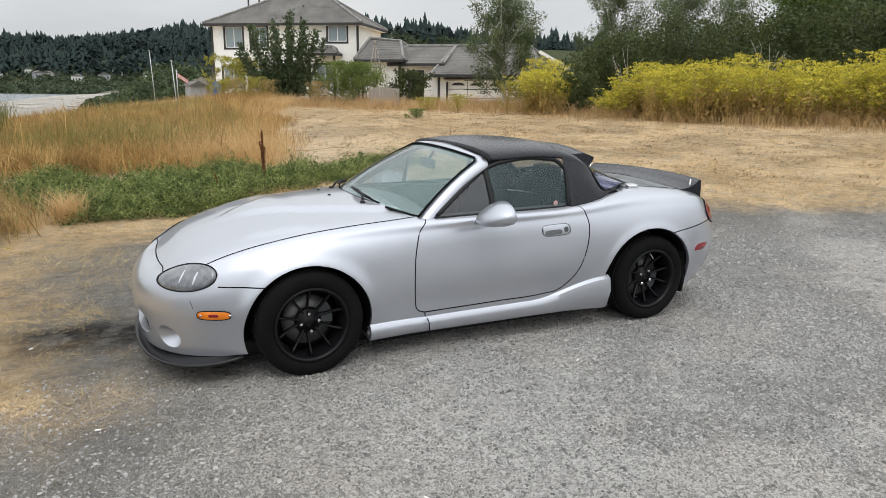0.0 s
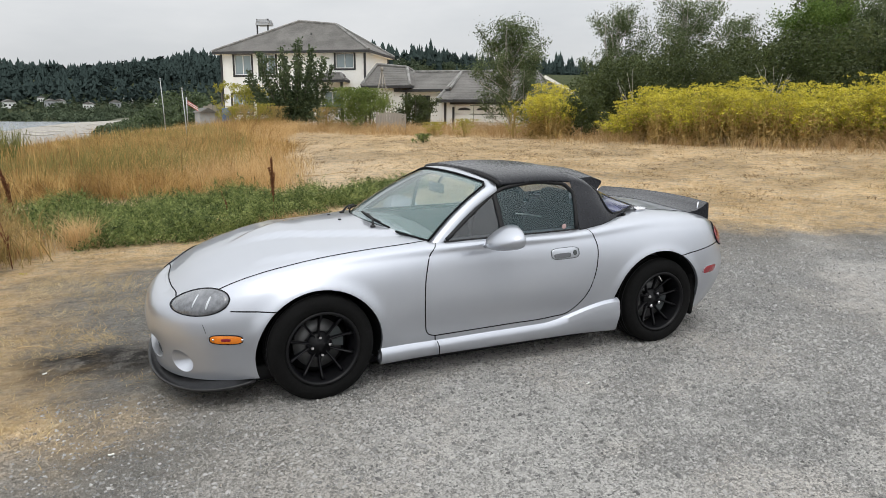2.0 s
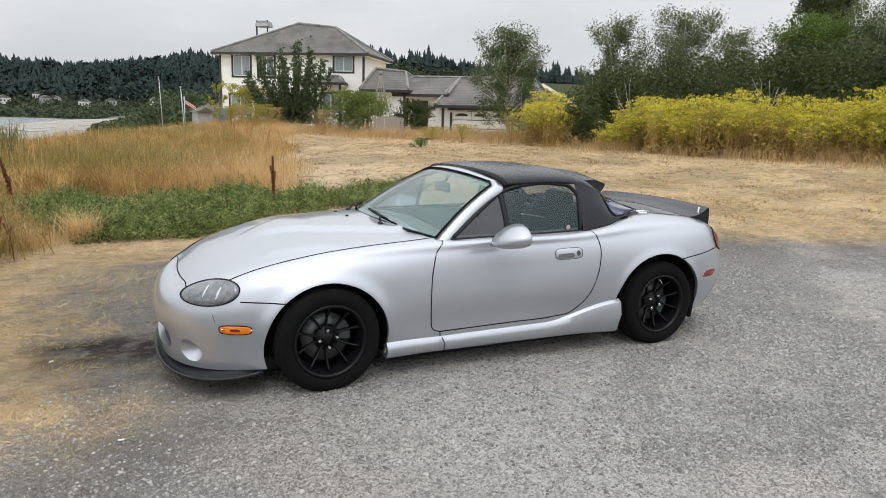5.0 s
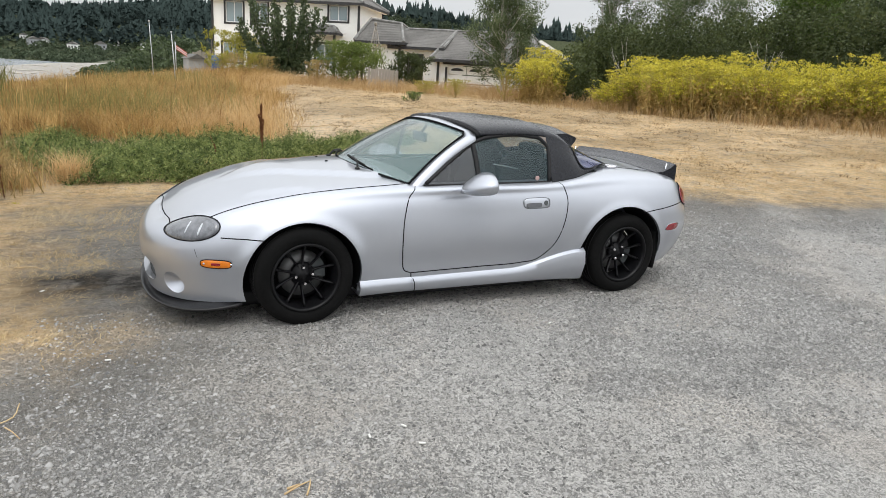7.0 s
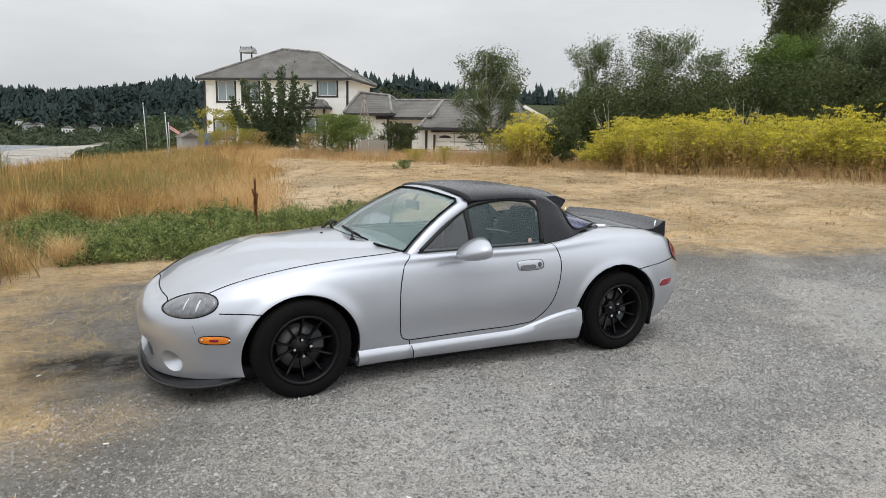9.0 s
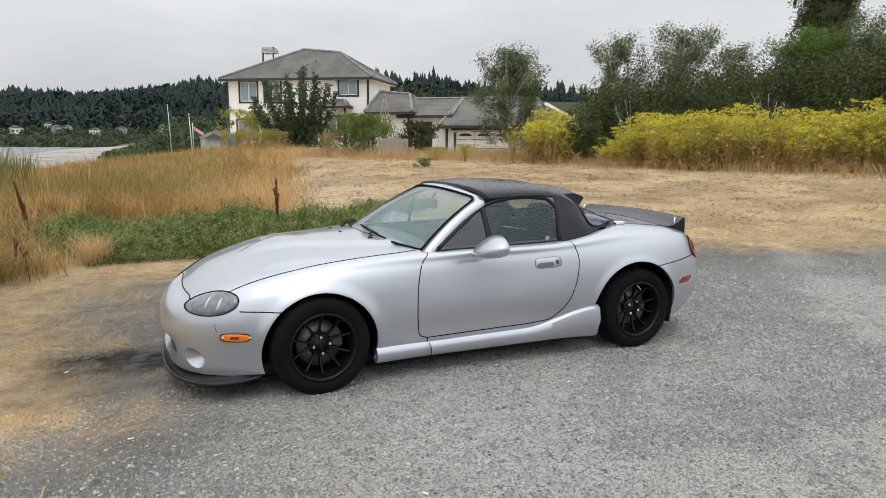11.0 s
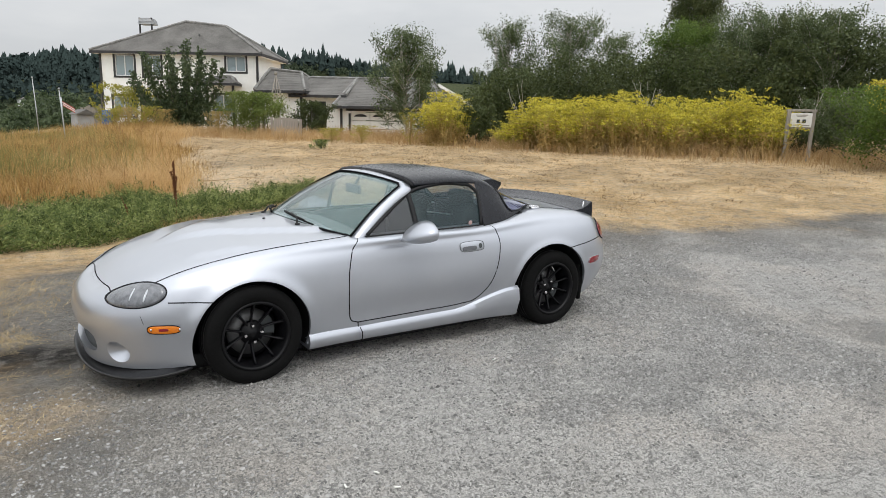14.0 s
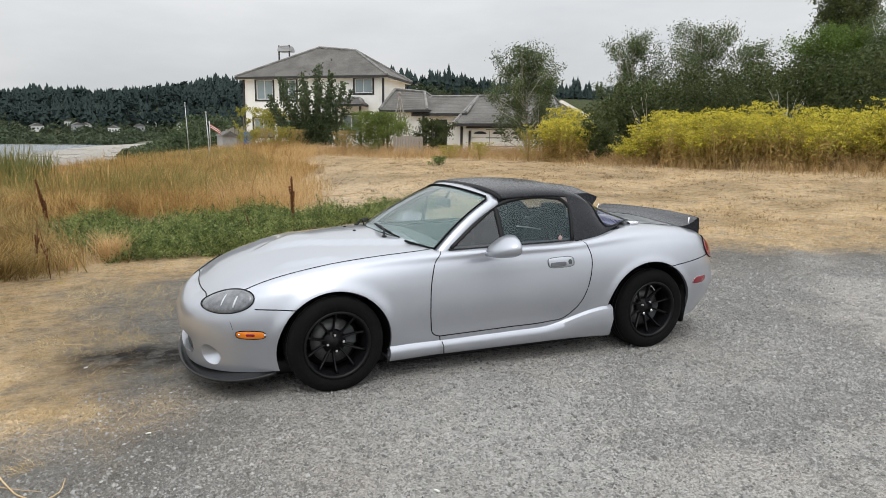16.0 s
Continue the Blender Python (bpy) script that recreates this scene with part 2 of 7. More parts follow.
M_BRIGHT = leafy("bright_leaves", (0.048, 0.088, 0.015), (0.110, 0.176, 0.034), (0.22, 0.295, 0.075), 0.45)
M_GARDEN = leafy("garden_shrub_leaves", (0.075, 0.11, 0.022), (0.17, 0.225, 0.055), (0.32, 0.37, 0.12), 0.4)
M_LIME = leafy("lime_leaves", (0.17, 0.17, 0.025), (0.36, 0.34, 0.05), (0.56, 0.50, 0.11), 0.4)
M_FENNEL = leafy("fennel_flowers", (0.37, 0.33, 0.03), (0.60, 0.525, 0.055), (0.78, 0.70, 0.14), 0.4)
M_FENSTEM = leafy("fennel_stems", (0.27, 0.19, 0.065), (0.46, 0.34, 0.13), (0.62, 0.49, 0.22), 0.35)
M_RUSTLEAF = leafy("withered_leaves", (0.25, 0.165, 0.055), (0.44, 0.305, 0.105), (0.60, 0.44, 0.18), 0.3, 0.7, 1.6, 1.0)
M_HOUSELEAF = leafy("garden_tree_leaves", (0.030, 0.050, 0.022), (0.072, 0.100, 0.045), (0.16, 0.20, 0.10), 0.35)
M_RANK = leafy("rank_brown_grass", (0.115, 0.085, 0.028), (0.29, 0.205, 0.075), (0.50, 0.375, 0.165), 0.3, 0.7, 1.6, 1.4)
M_DOCK = leafy("dock_seed", (0.095, 0.034, 0.016), (0.18, 0.072, 0.032), (0.28, 0.13, 0.06), 0.2, 0.8)
M_HILLFIR = surface("far_firs", (0.029, 0.043, 0.041), (0.040, 0.057, 0.052), 0.012, 0.05, 0.95, 0, 0, spec=0.05)
M_SCRUB = leafy("shore_scrub", (0.042, 0.062, 0.036), (0.068, 0.092, 0.052), (0.105, 0.130, 0.075), 0.2, 0.8, 0.9, 0.06)
M_STONE = leafy("gravel_stones", (0.075, 0.074, 0.072), (0.225, 0.221, 0.213), (0.42, 0.412, 0.396), 0.0, 0.85, 0.5, 0.8, 0.75)
M_TUFT = leafy("brown_tufts", (0.12, 0.072, 0.034), (0.235, 0.152, 0.074), (0.40, 0.28, 0.145), 0.25, 0.8)


def ground_material():
    """Gravel, dry mown grass, soil and beach on one sheet, told apart by place."""
    m, n, l, b = material("ground_cover")
    co = n.new("ShaderNodeTexCoord")
    v = co.outputs["Object"]
    sep = n.new("ShaderNodeSeparateXYZ")
    l.new(v, sep.inputs["Vector"])

    def math_node(op, a, c=None, d=None):
        k = n.new("ShaderNodeMath")
        k.operation = op
        for i, q in enumerate((a, c, d)):
            if q is None:
                continue
            if isinstance(q, (int, float)):
                k.inputs[i].default_value = q
            else:
                l.new(q, k.inputs[i])
        return k.outputs[0]

    def step(value, lo, hi):
        k = n.new("ShaderNodeMapRange")
        k.interpolation_type = "SMOOTHSTEP"
        k.inputs["From Min"].default_value, k.inputs["From Max"].default_value = lo, hi
        l.new(value, k.inputs["Value"])
        return k.outputs["Result"]

    def blend(f, a, c):
        k = n.new("ShaderNodeMix")
        k.data_type = "RGBA"
        l.new(f, k.inputs["Factor"])
        l.new(a, k.inputs["A"])
        l.new(c, k.inputs["B"])
        return k.outputs["Result"]

    x, y = sep.outputs["X"], sep.outputs["Y"]
    big = noise_node(n, l, 0.45, 5, 0.6, v).outputs["Fac"]
    mid = noise_node(n, l, 2.3, 6, 0.65, v).outputs["Fac"]
    fine = noise_node(n, l, 26, 5, 0.7, v).outputs["Fac"]

    # gravel: packed dust in which single stones sit, thick in some places and few in others
    def flat(scale, feature="F1"):
        k = n.new("ShaderNodeTexVoronoi")
        k.voronoi_dimensions, k.feature = "2D", feature
        k.inputs["Scale"].default_value = scale
        l.new(v, k.inputs["Vector"])
        return k

    def parted(colour):
        k = n.new("ShaderNodeSeparateColor")
        l.new(colour, k.inputs["Color"])
        return k.outputs["Red"], k.outputs["Green"], k.outputs["Blue"]

    loose = n.new("ShaderNodeAttribute")
    loose.attribute_name = "loose"
    patchy = noise_node(n, l, 5.5, 6, 0.7, v).outputs["Fac"]
    crumb = noise_node(n, l, 15, 4, 0.65, v).outputs["Fac"]
    thick = math_node("ADD", loose.outputs["Fac"], math_node("MULTIPLY_ADD", math_node("ADD", patchy, math_node("ADD", crumb, math_node("MULTIPLY", fine, 0.5))), 1.5, -1.875))
    sand = noise_node(n, l, 150, 4, 0.75, v).outputs["Fac"]
    tint = noise_node(n, l, 0.9, 4, 0.6, v).outputs["Fac"]
    g_dust = ramp_node(n, [(0.28, (0.165, 0.161, 0.152)), (0.45, (0.385, 0.376, 0.357)), (0.66, (0.530, 0.517, 0.490))])
    l.new(math_node("ADD", math_node("MULTIPLY", patchy, 0.40), math_node("MULTIPLY_ADD", sand, 1.15, -0.29)), g_dust.inputs["Fac"])
    warm = n.new("ShaderNodeMix")
    warm.data_type, warm.blend_type = "RGBA", "MULTIPLY"
    warm.inputs["B"].default_value = (1.03, 1.0, 0.975, 1)
    l.new(step(tint, 0.44, 0.60), warm.inputs["Factor"])
    l.new(g_dust.outputs["Color"], warm.inputs["A"])
    gravel = warm.outputs["Result"]
    heights = []
    for scale, lo, hi, share, tall in ((150, -0.62, 1.1, 0.50, 0.5), (88, -0.25, 1.45, 0.68, 0.8), (58, 0.05, 2.4, 0.66, 1.0)):
        cells, edges = flat(scale), flat(scale, "DISTANCE_TO_EDGE")
        shade, pick, _ = parted(cells.outputs["Color"])
        here = step(math_node("SUBTRACT", step(thick, lo, hi), pick), -0.04, 0.04)
        g_stone = ramp_node(n, [(0.0, (0.105, 0.104, 0.100)), (0.16, (0.320, 0.316, 0.304)), (0.55, (0.46, 0.453, 0.434)), (0.90, (0.53, 0.520, 0.498)), (1.0, (0.60, 0.588, 0.565))])
        l.new(shade, g_stone.inputs["Fac"])
        # dark rim round each stone: soil in the gaps plus painted contact shade
        gap_shade = n.new("ShaderNodeRGB")
        gap_shade.outputs[0].default_value = (0.140, 0.137, 0.130, 1)
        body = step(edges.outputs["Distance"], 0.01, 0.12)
        stone = blend(body, gap_shade.outputs[0], g_stone.outputs["Color"])
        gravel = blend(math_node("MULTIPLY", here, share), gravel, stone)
        heights.append(math_node("MULTIPLY", math_node("MULTIPLY", here, step(edges.outputs["Distance"], 0.0, 0.36)), tall))
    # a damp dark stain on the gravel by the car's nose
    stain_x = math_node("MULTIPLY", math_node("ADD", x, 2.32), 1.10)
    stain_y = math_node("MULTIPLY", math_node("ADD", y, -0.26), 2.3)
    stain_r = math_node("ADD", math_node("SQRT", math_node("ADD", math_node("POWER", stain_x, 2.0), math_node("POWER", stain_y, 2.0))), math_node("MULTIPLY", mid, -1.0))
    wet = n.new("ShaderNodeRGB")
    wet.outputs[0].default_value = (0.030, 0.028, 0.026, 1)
    verge_at = n.new("ShaderNodeAttribute")
    verge_at.attribute_name = "verge"
    earth = ramp_node(n, [(0.36, (0.065, 0.058, 0.048)), (0.46, (0.185, 0.167, 0.142)), (0.56, (0.305, 0.280, 0.243)), (0.66, (0.43, 0.40, 0.35))])
    l.new(math_node("ADD", math_node("MULTIPLY", patchy, 0.35), math_node("ADD", math_node("MULTIPLY", crumb, 0.30), math_node("MULTIPLY", fine, 0.35))), earth.inputs["Fac"])
    near_verge = step(math_node("ADD", verge_at.outputs["Fac"], math_node("MULTIPLY", math_node("ADD", mid, -0.5), 1.6)), -2.0, 0.0)
    gravel = blend(math_node("MULTIPLY", near_verge, 0.72), gravel, earth.outputs["Color"])
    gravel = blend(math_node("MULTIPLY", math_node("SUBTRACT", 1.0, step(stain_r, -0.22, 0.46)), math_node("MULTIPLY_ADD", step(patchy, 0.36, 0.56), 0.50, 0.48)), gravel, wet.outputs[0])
    # dry grass
    d_grass = ramp_node(n, [(0.34, (0.20, 0.125, 0.062)), (0.41, (0.49, 0.338, 0.176)), (0.50, (0.68, 0.488, 0.272)), (0.63, (0.80, 0.62, 0.390))])
    tuft = noise_node(n, l, 8.5, 6, 0.7, v).outputs["Fac"]
    l.new(math_node("ADD", math_node("MULTIPLY", fine, 0.35), math_node("ADD", math_node("MULTIPLY", tuft, 0.45), math_node("MULTIPLY", mid, 0.20))), d_grass.inputs["Fac"])
    soil = ramp_node(n, [(0.3, (0.60, 0.44, 0.262)), (0.7, (0.80, 0.63, 0.42))])
    l.new(fine, soil.inputs["Fac"])
    bare = step(math_node("ADD", x, math_node("MULTIPLY", mid, 3.0)), 3.0, 7.5)
    bare = math_node("MULTIPLY", math_node("SUBTRACT", 1.0, bare), step(y, 6.0, 9.0))
    bare = math_node("MAXIMUM", bare, math_node("MULTIPLY", step(mid, 0.53, 0.66), 0.6))
    field = blend(bare, d_grass.outputs["Color"], soil.outputs["Color"])
    # the verge runs behind the car and swings forward past its nose
    edge = math_node("ADD", verge_at.outputs["Fac"], math_node("MULTIPLY", math_node("ADD", mid, -0.5), 1.3))
    cover = math_node("MULTIPLY", step(edge, -0.45, 0.50), math_node("MULTIPLY_ADD", step(patchy, 0.30, 0.58), 0.62, 0.38))
    top = blend(cover, gravel, field)
    # beach and land far off
    far = ramp_node(n, [(0.3, (0.035, 0.045, 0.022)), (0.7, (0.075, 0.085, 0.04))])
    l.new(big, far.inputs["Fac"])
    pebbles = ramp_node(n, [(0.3, (0.27, 0.25, 0.22)), (0.7, (0.47, 0.45, 0.41))])
    l.new(mid, pebbles.inputs["Fac"])
    top = blend(step(math_node("MULTIPLY", sep.outputs["Z"], -1.0), 0.25, 0.9), top, pebbles.outputs["Color"])
    top = blend(math_node("MULTIPLY", step(y, 50, 75), math_node("MAXIMUM", step(sep.outputs["Z"], -0.9, -0.3), step(y, 440, 480))), top, far.outputs["Color"])
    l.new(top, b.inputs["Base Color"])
    b.inputs["Roughness"].default_value = 0.95
    b.inputs["Specular IOR Level"].default_value = 0.15
    h = math_node("ADD", math_node("MAXIMUM", heights[0], math_node("MAXIMUM", heights[1], heights[2])), math_node("ADD", math_node("MULTIPLY", fine, 1.1), math_node("MULTIPLY", crumb, 1.5)))
    bp = n.new("ShaderNodeBump")
    bp.inputs["Strength"].default_value, bp.inputs["Distance"].default_value = 1.0, 0.024
    l.new(h, bp.inputs["Height"])
    l.new(bp.outputs["Normal"], b.inputs["Normal"])
    return m


M_GROUND = ground_material()


def water_material():
    m, n, l, b = material("bay_water")
    b.inputs["Base Color"].default_value = (0.30, 0.33, 0.35, 1)
    b.inputs["Roughness"].default_value = 0.22
    f = noise_node(n, l, 0.6, 5, 0.6)
    bp = n.new("ShaderNodeBump")
    bp.inputs["Strength"].default_value, bp.inputs["Distance"].default_value = 0.25, 0.2
    l.new(f.outputs["Fac"], bp.inputs["Height"])
    l.new(bp.outputs["Normal"], b.inputs["Normal"])
    return m


M_WATER = water_material()

# ---------------------------------------------------------------- mesh helpers
rng = np.random.default_rng(7)


def fast_mesh(name, verts, faces, mat, smooth=False):
    """A mesh from arrays: verts (n, 3), faces (m, k) all with k corners."""
    verts, faces = np.asarray(verts, np.float32), np.asarray(faces, np.int32)
    me = bpy.data.meshes.new(name)
    k = faces.shape[1]
    me.vertices.add(len(verts))
    me.vertices.foreach_set("co", verts.ravel())
    me.loops.add(faces.size)
    me.loops.foreach_set("vertex_index", faces.ravel())
    me.polygons.add(len(faces))
    me.polygons.foreach_set("loop_start", np.arange(0, faces.size, k, dtype=np.int32))
    me.polygons.foreach_set("use_smooth", np.full(len(faces), smooth))
    me.update(calc_edges=True)
    me.validate()
    me.materials.append(mat)
    return me


def part(name, bm, mat, parent, label="", smooth=True):
    me = bpy.data.meshes.new(name)
    bm.normal_update()
    bm.to_mesh(me)
    bm.free()
    for p in me.polygons:
        p.use_smooth = smooth
    me.materials.append(mat)
    ob = new(name, me)
    ob.parent = parent
    if label:
        ob["label"] = label
    return ob


def mesh_part(name, verts, faces, mat, parent, label="", smooth=False):
    ob = new(name, fast_mesh(name, verts, faces, mat, smooth))
    ob.parent = parent
    if label:
        ob["label"] = label
    return ob


def empty(name, at=(0, 0, 0), turn=0.0):
    ob = new(name)
    ob.location, ob.rotation_euler = at, (0, 0, turn)
    return ob


def box(size, at=(0, 0, 0), bevel=0.0, bm=None):
    bm = bm or bmesh.new()
    made = bmesh.ops.create_cube(bm, size=1.0, matrix=Matrix.Translation(at) @ Matrix.Diagonal((*size, 1)))
    if bevel:
        edges = list({e for v in made["verts"] for e in v.link_edges})
        bmesh.ops.bevel(bm, geom=edges, offset=bevel, segments=2, affect="EDGES", profile=0.6)
    return bm


def prism(outline, depth, bm=None):
    """Extrudes an outline in the xz plane from y = 0 to y = depth."""
    bm = bm or bmesh.new()
    a = [bm.verts.new((x, 0, z)) for x, z in outline]
    c = [bm.verts.new((x, depth, z)) for x, z in outline]
    bm.faces.new(a)
    bm.faces.new(c[::-1])
    for i in range(len(a)):
        j = (i + 1) % len(a)
        bm.faces.new((a[j], a[i], c[i], c[j]))
    bmesh.ops.recalc_face_normals(bm, faces=bm.faces)
    return bm


def tube(points, radius, sides=8, bm=None, closed=False, taper=None):
    """A round bar along points."""
    bm = bm or bmesh.new()
    pts = [Vector(p) for p in points]
    rings, up = [], Vector((0.13, 0.21, 1)).normalized()
    for i, p in enumerate(pts):
        if closed:
            d = pts[(i + 1) % len(pts)] - pts[i - 1]
        else:
            d = pts[min(i + 1, len(pts) - 1)] - pts[max(i - 1, 0)]
        d.normalize()
        a = d.cross(up if abs(d.dot(up)) < 0.95 else Vector((1, 0, 0))).normalized()
        c = d.cross(a)
        r = radius if taper is None else radius + (taper - radius) * i / (len(pts) - 1)
        rings.append([bm.verts.new(p + r * (math.cos(q) * a + math.sin(q) * c)) for q in np.linspace(0, 2 * math.pi, sides, endpoint=False)])
    n = len(rings)
    for i in range(n if closed else n - 1):
        for j in range(sides):
            bm.faces.new((rings[i][j], rings[i][(j + 1) % sides], rings[(i + 1) % n][(j + 1) % sides], rings[(i + 1) % n][j]))
    if not closed:
        bm.faces.new(rings[0][::-1])
        bm.faces.new(rings[-1])
    return bm


def lathe(profile, steps=48, bm=None):
    """Turns a profile of (radius, y) about the y axis."""
    bm = bm or bmesh.new()
    rings = []
    for q in np.linspace(0, 2 * math.pi, steps, endpoint=False):
        rings.append([bm.verts.new((r * math.cos(q), y, r * math.sin(q))) for r, y in profile])
    for i in range(steps):
        a, c = rings[i], rings[(i + 1) % steps]
        for j in range(len(profile) - 1):
            bm.faces.new((a[j], a[j + 1], c[j + 1], c[j]))
    bmesh.ops.recalc_face_normals(bm, faces=bm.faces)
    return bm


def curve(*pts):
    """A smooth function through points (x, value)."""
    xs, ys = np.array(pts, float).T
    d = np.diff(ys) / np.diff(xs)
    slope = np.r_[d[0], (d[:-1] * np.diff(xs)[1:] + d[1:] * np.diff(xs)[:-1]) / (np.diff(xs)[1:] + np.diff(xs)[:-1]), d[-1]]

    def f(x):
        x = np.clip(np.asarray(x, float), xs[0], xs[-1])
        i = np.clip(np.searchsorted(xs, x) - 1, 0, len(xs) - 2)
        h = xs[i + 1] - xs[i]
        t = (x - xs[i]) / h
        return (2 * t**3 - 3 * t**2 + 1) * ys[i] + (t**3 - 2 * t**2 + t) * h * slope[i] + (3 * t**2 - 2 * t**3) * ys[i + 1] + (t**3 - t**2) * h * slope[i + 1]

    return f


def smooth01(v, lo, hi):
    t = np.clip((np.asarray(v, float) - lo) / (hi - lo), 0, 1)
    return t * t * (3 - 2 * t)


def soft_noise(x, y, scale, seed=0.0):
    """Cheap smooth noise, about -1 to 1, for arrays."""
    a, c = x / scale + seed, y / scale - 1.7 * seed
    return 0.5 * np.sin(a + 1.3 * np.sin(0.7 * c + seed)) + 0.3 * np.sin(2.1 * c + 0.9 * np.sin(1.7 * a)) + 0.2 * np.sin(3.7 * a - 2.9 * c + seed)


def fbm(x, y, size, seed=0, octaves=4, rough=0.55):
    """Uneven natural noise, 0 to 1 about 0.5: value noise on a turned lattice, in several octaves."""
    x, y = np.asarray(x, float), np.asarray(y, float)
    total, amp, norm = np.zeros(np.broadcast(x, y).shape), 1.0, 0.0
    table = np.random.default_rng(100 + seed).uniform(0, 1, (256, 256))
    for k in range(octaves):
        c, d = math.cos(0.7 + k), math.sin(0.7 + k)
        u, v = (c * x - d * y) / size + 31.7 * k, (d * x + c * y) / size - 17.3 * k
        i, j = np.floor(u).astype(int), np.floor(v).astype(int)
        f, g = u - i, v - j
        f, g = f * f * (3 - 2 * f), g * g * (3 - 2 * g)
        i0, i1, j0, j1 = i % 256, (i + 1) % 256, j % 256, (j + 1) % 256
        total += amp * ((table[i0, j0] * (1 - f) + table[i1, j0] * f) * (1 - g) + (table[i0, j1] * (1 - f) + table[i1, j1] * f) * g)
        norm += amp
        amp, size = amp * rough, size / 2.03
    return total / norm


# ---------------------------------------------------------------- ground and water
WATER_Z = -3.3


def ground_z(x, y):
    """Height of the land: level lot, a field that rises to a low bank, a beach, and hills across the bay."""
    x, y = np.asarray(x, float), np.asarray(y, float)
    along = 0.75 * x + 0.66 * y
    rise = 0.046 * (np.sqrt((along - 4.5) ** 2 + 2.0) + along - 4.5) / 2
    rise = 0.95 * (1 - np.exp(-rise / 0.95 * 1.25)) * smooth01(x, -5, 5)
    z = rise + 0.03 * soft_noise(x, y, 1.9) * smooth01(y, 2.5, 7) + 0.05 * soft_noise(x, y, 5.5, 2.0) * smooth01(y, 4, 12)
    z = z + 0.06 * smooth01(x, 9, 18) * (1 - smooth01(y, 9, 20)) * smooth01(y, -2, 4)
    z = z + 0.008 * soft_noise(x, y, 0.8, 4.0)
    sea = np.minimum(1.0 - 0.02 * y - x, y - 27 + 0.1 * x + 8 * smooth01(-x, 1, 6))
    z = z * (1 - smooth01(sea, 0, 10)) - 6.5 * smooth01(sea, 1, 30)
    z = z - 3.0 * smooth01(y, 52, 95) * (1 - smooth01(x, 14, 24)) * (1 - smooth01(y, 440, 480))
    b, d = np.degrees(np.arctan2(x + 2.2, np.maximum(y + 4.3, 0.1))), np.hypot(x + 2.2, y + 4.3)
    inside = np.interp(b, [-30, -12, -9, -6, -4, -2], [130, 170, 215, 330, 410, 440]) - d
    beach = WATER_Z - 0.6 + (1.0 + 1.7 * smooth01(b, -7, 2)) * smooth01(inside, -12, 22) * smooth01(y, 52, 80) * (1 - smooth01(x, 14, 24))
    z = np.where(y > 50, np.maximum(z, beach), z)
    ridge = 41 + 13 * smooth01(x, -70, 70) + 5 * soft_noise(x, y, 90.0, 1.0)
    hill = ridge * smooth01(y, 484, 484 + 270 - 165 * smooth01(x, 60, 190))
    far = smooth01(y, 470, 500)
    return z * (1 - far) + far * (WATER_Z - 0.3 + hill)


def verge(x, y):
    """How far onto the straw verge a place lies, in metres; it runs behind the car and swings forward past its nose."""
    wob = 0.35 * soft_noise(x, y, 0.6, 1.0) + 0.3 * soft_noise(x, y, 1.7, 3.0)
    back = y - 2.36 + 0.14 * np.minimum(x - 1, 4.0) + 0.25 * np.maximum(x - 5, 0)
    side = np.minimum(-(x + 2.70), 1.1 * (y + 0.45))
    return np.maximum(back, 0.8 * side) + wob


def looseness(x, y):
    """Where loose stones lie thick (1) and where the lot is worn to packed dust (0)."""
    wx, wy = x + 0.35 * (fbm(x, y, 0.5, 3, 2) - 0.5), y + 0.35 * (fbm(x, y, 0.5, 4, 2) - 0.5)
    v = 1.15 * (fbm(wx, wy, 0.85, 1, 5, 0.62) - 0.5) + 0.55 * (fbm(wx, wy, 2.6, 2, 2) - 0.5)
    v = v + 0.17 - 0.20 * smooth01(x, -1.9, -0.2) + 0.10 * smooth01(y, -0.5, 1.6) * smooth01(x, 1.5, 3.0)
    v = v + 0.6 * np.exp(-(((x - 0.16) / 0.20) ** 2 + ((y + 2.02) / 0.12) ** 2)) + 0.18 * np.exp(-(((x + 2.0) / 0.7) ** 2 + ((y + 1.2) / 0.9) ** 2))
    return smooth01(v, -0.16, 0.40)


def ground_sheet():
    n = 430
    q = np.linspace(-1, 1, n)
    g = np.sinh(q * 8.3) / np.sinh(8.3) * 1700
    gx, gy = g - 0.5, g - 0.9
    gx, gy = np.meshgrid(gx, gy, indexing="ij")
    v = np.stack([gx, gy, ground_z(gx, gy)], -1).reshape(-1, 3)
    i = np.arange(n * n).reshape(n, n)
    f = np.stack([i[:-1, :-1], i[1:, :-1], i[1:, 1:], i[:-1, 1:]], -1).reshape(-1, 4)
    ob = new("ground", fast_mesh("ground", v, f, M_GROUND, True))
    for name, values in (("loose", looseness(v[:, 0], v[:, 1])), ("verge", np.clip(verge(v[:, 0], v[:, 1]), -4, 4))):
        ob.data.attributes.new(name, "FLOAT", "POINT").data.foreach_set("value", values.astype(np.float32))
    return tagged(ob, "grey gravel lot with dry mown grass verge and field", "ground", kind="structure")


ground_sheet()
bm = bmesh.new()
for q in ((-1600, 28), (120, 28), (120, 520), (-1600, 520)):
    bm.verts.new((*q, WATER_Z))
bm.faces.new(bm.verts)
tagged(part("water", bm, M_WATER, None), "calm grey bay water under an overcast sky", "water", kind="structure")

# ---------------------------------------------------------------- the roadster
HUB_F, HUB_R, HUB_Z, TYRE_R = -1.1325, 1.1325, 0.288, 0.283
BODY_DROP = 0.027  # lowered springs: how far the body sits down over its wheels
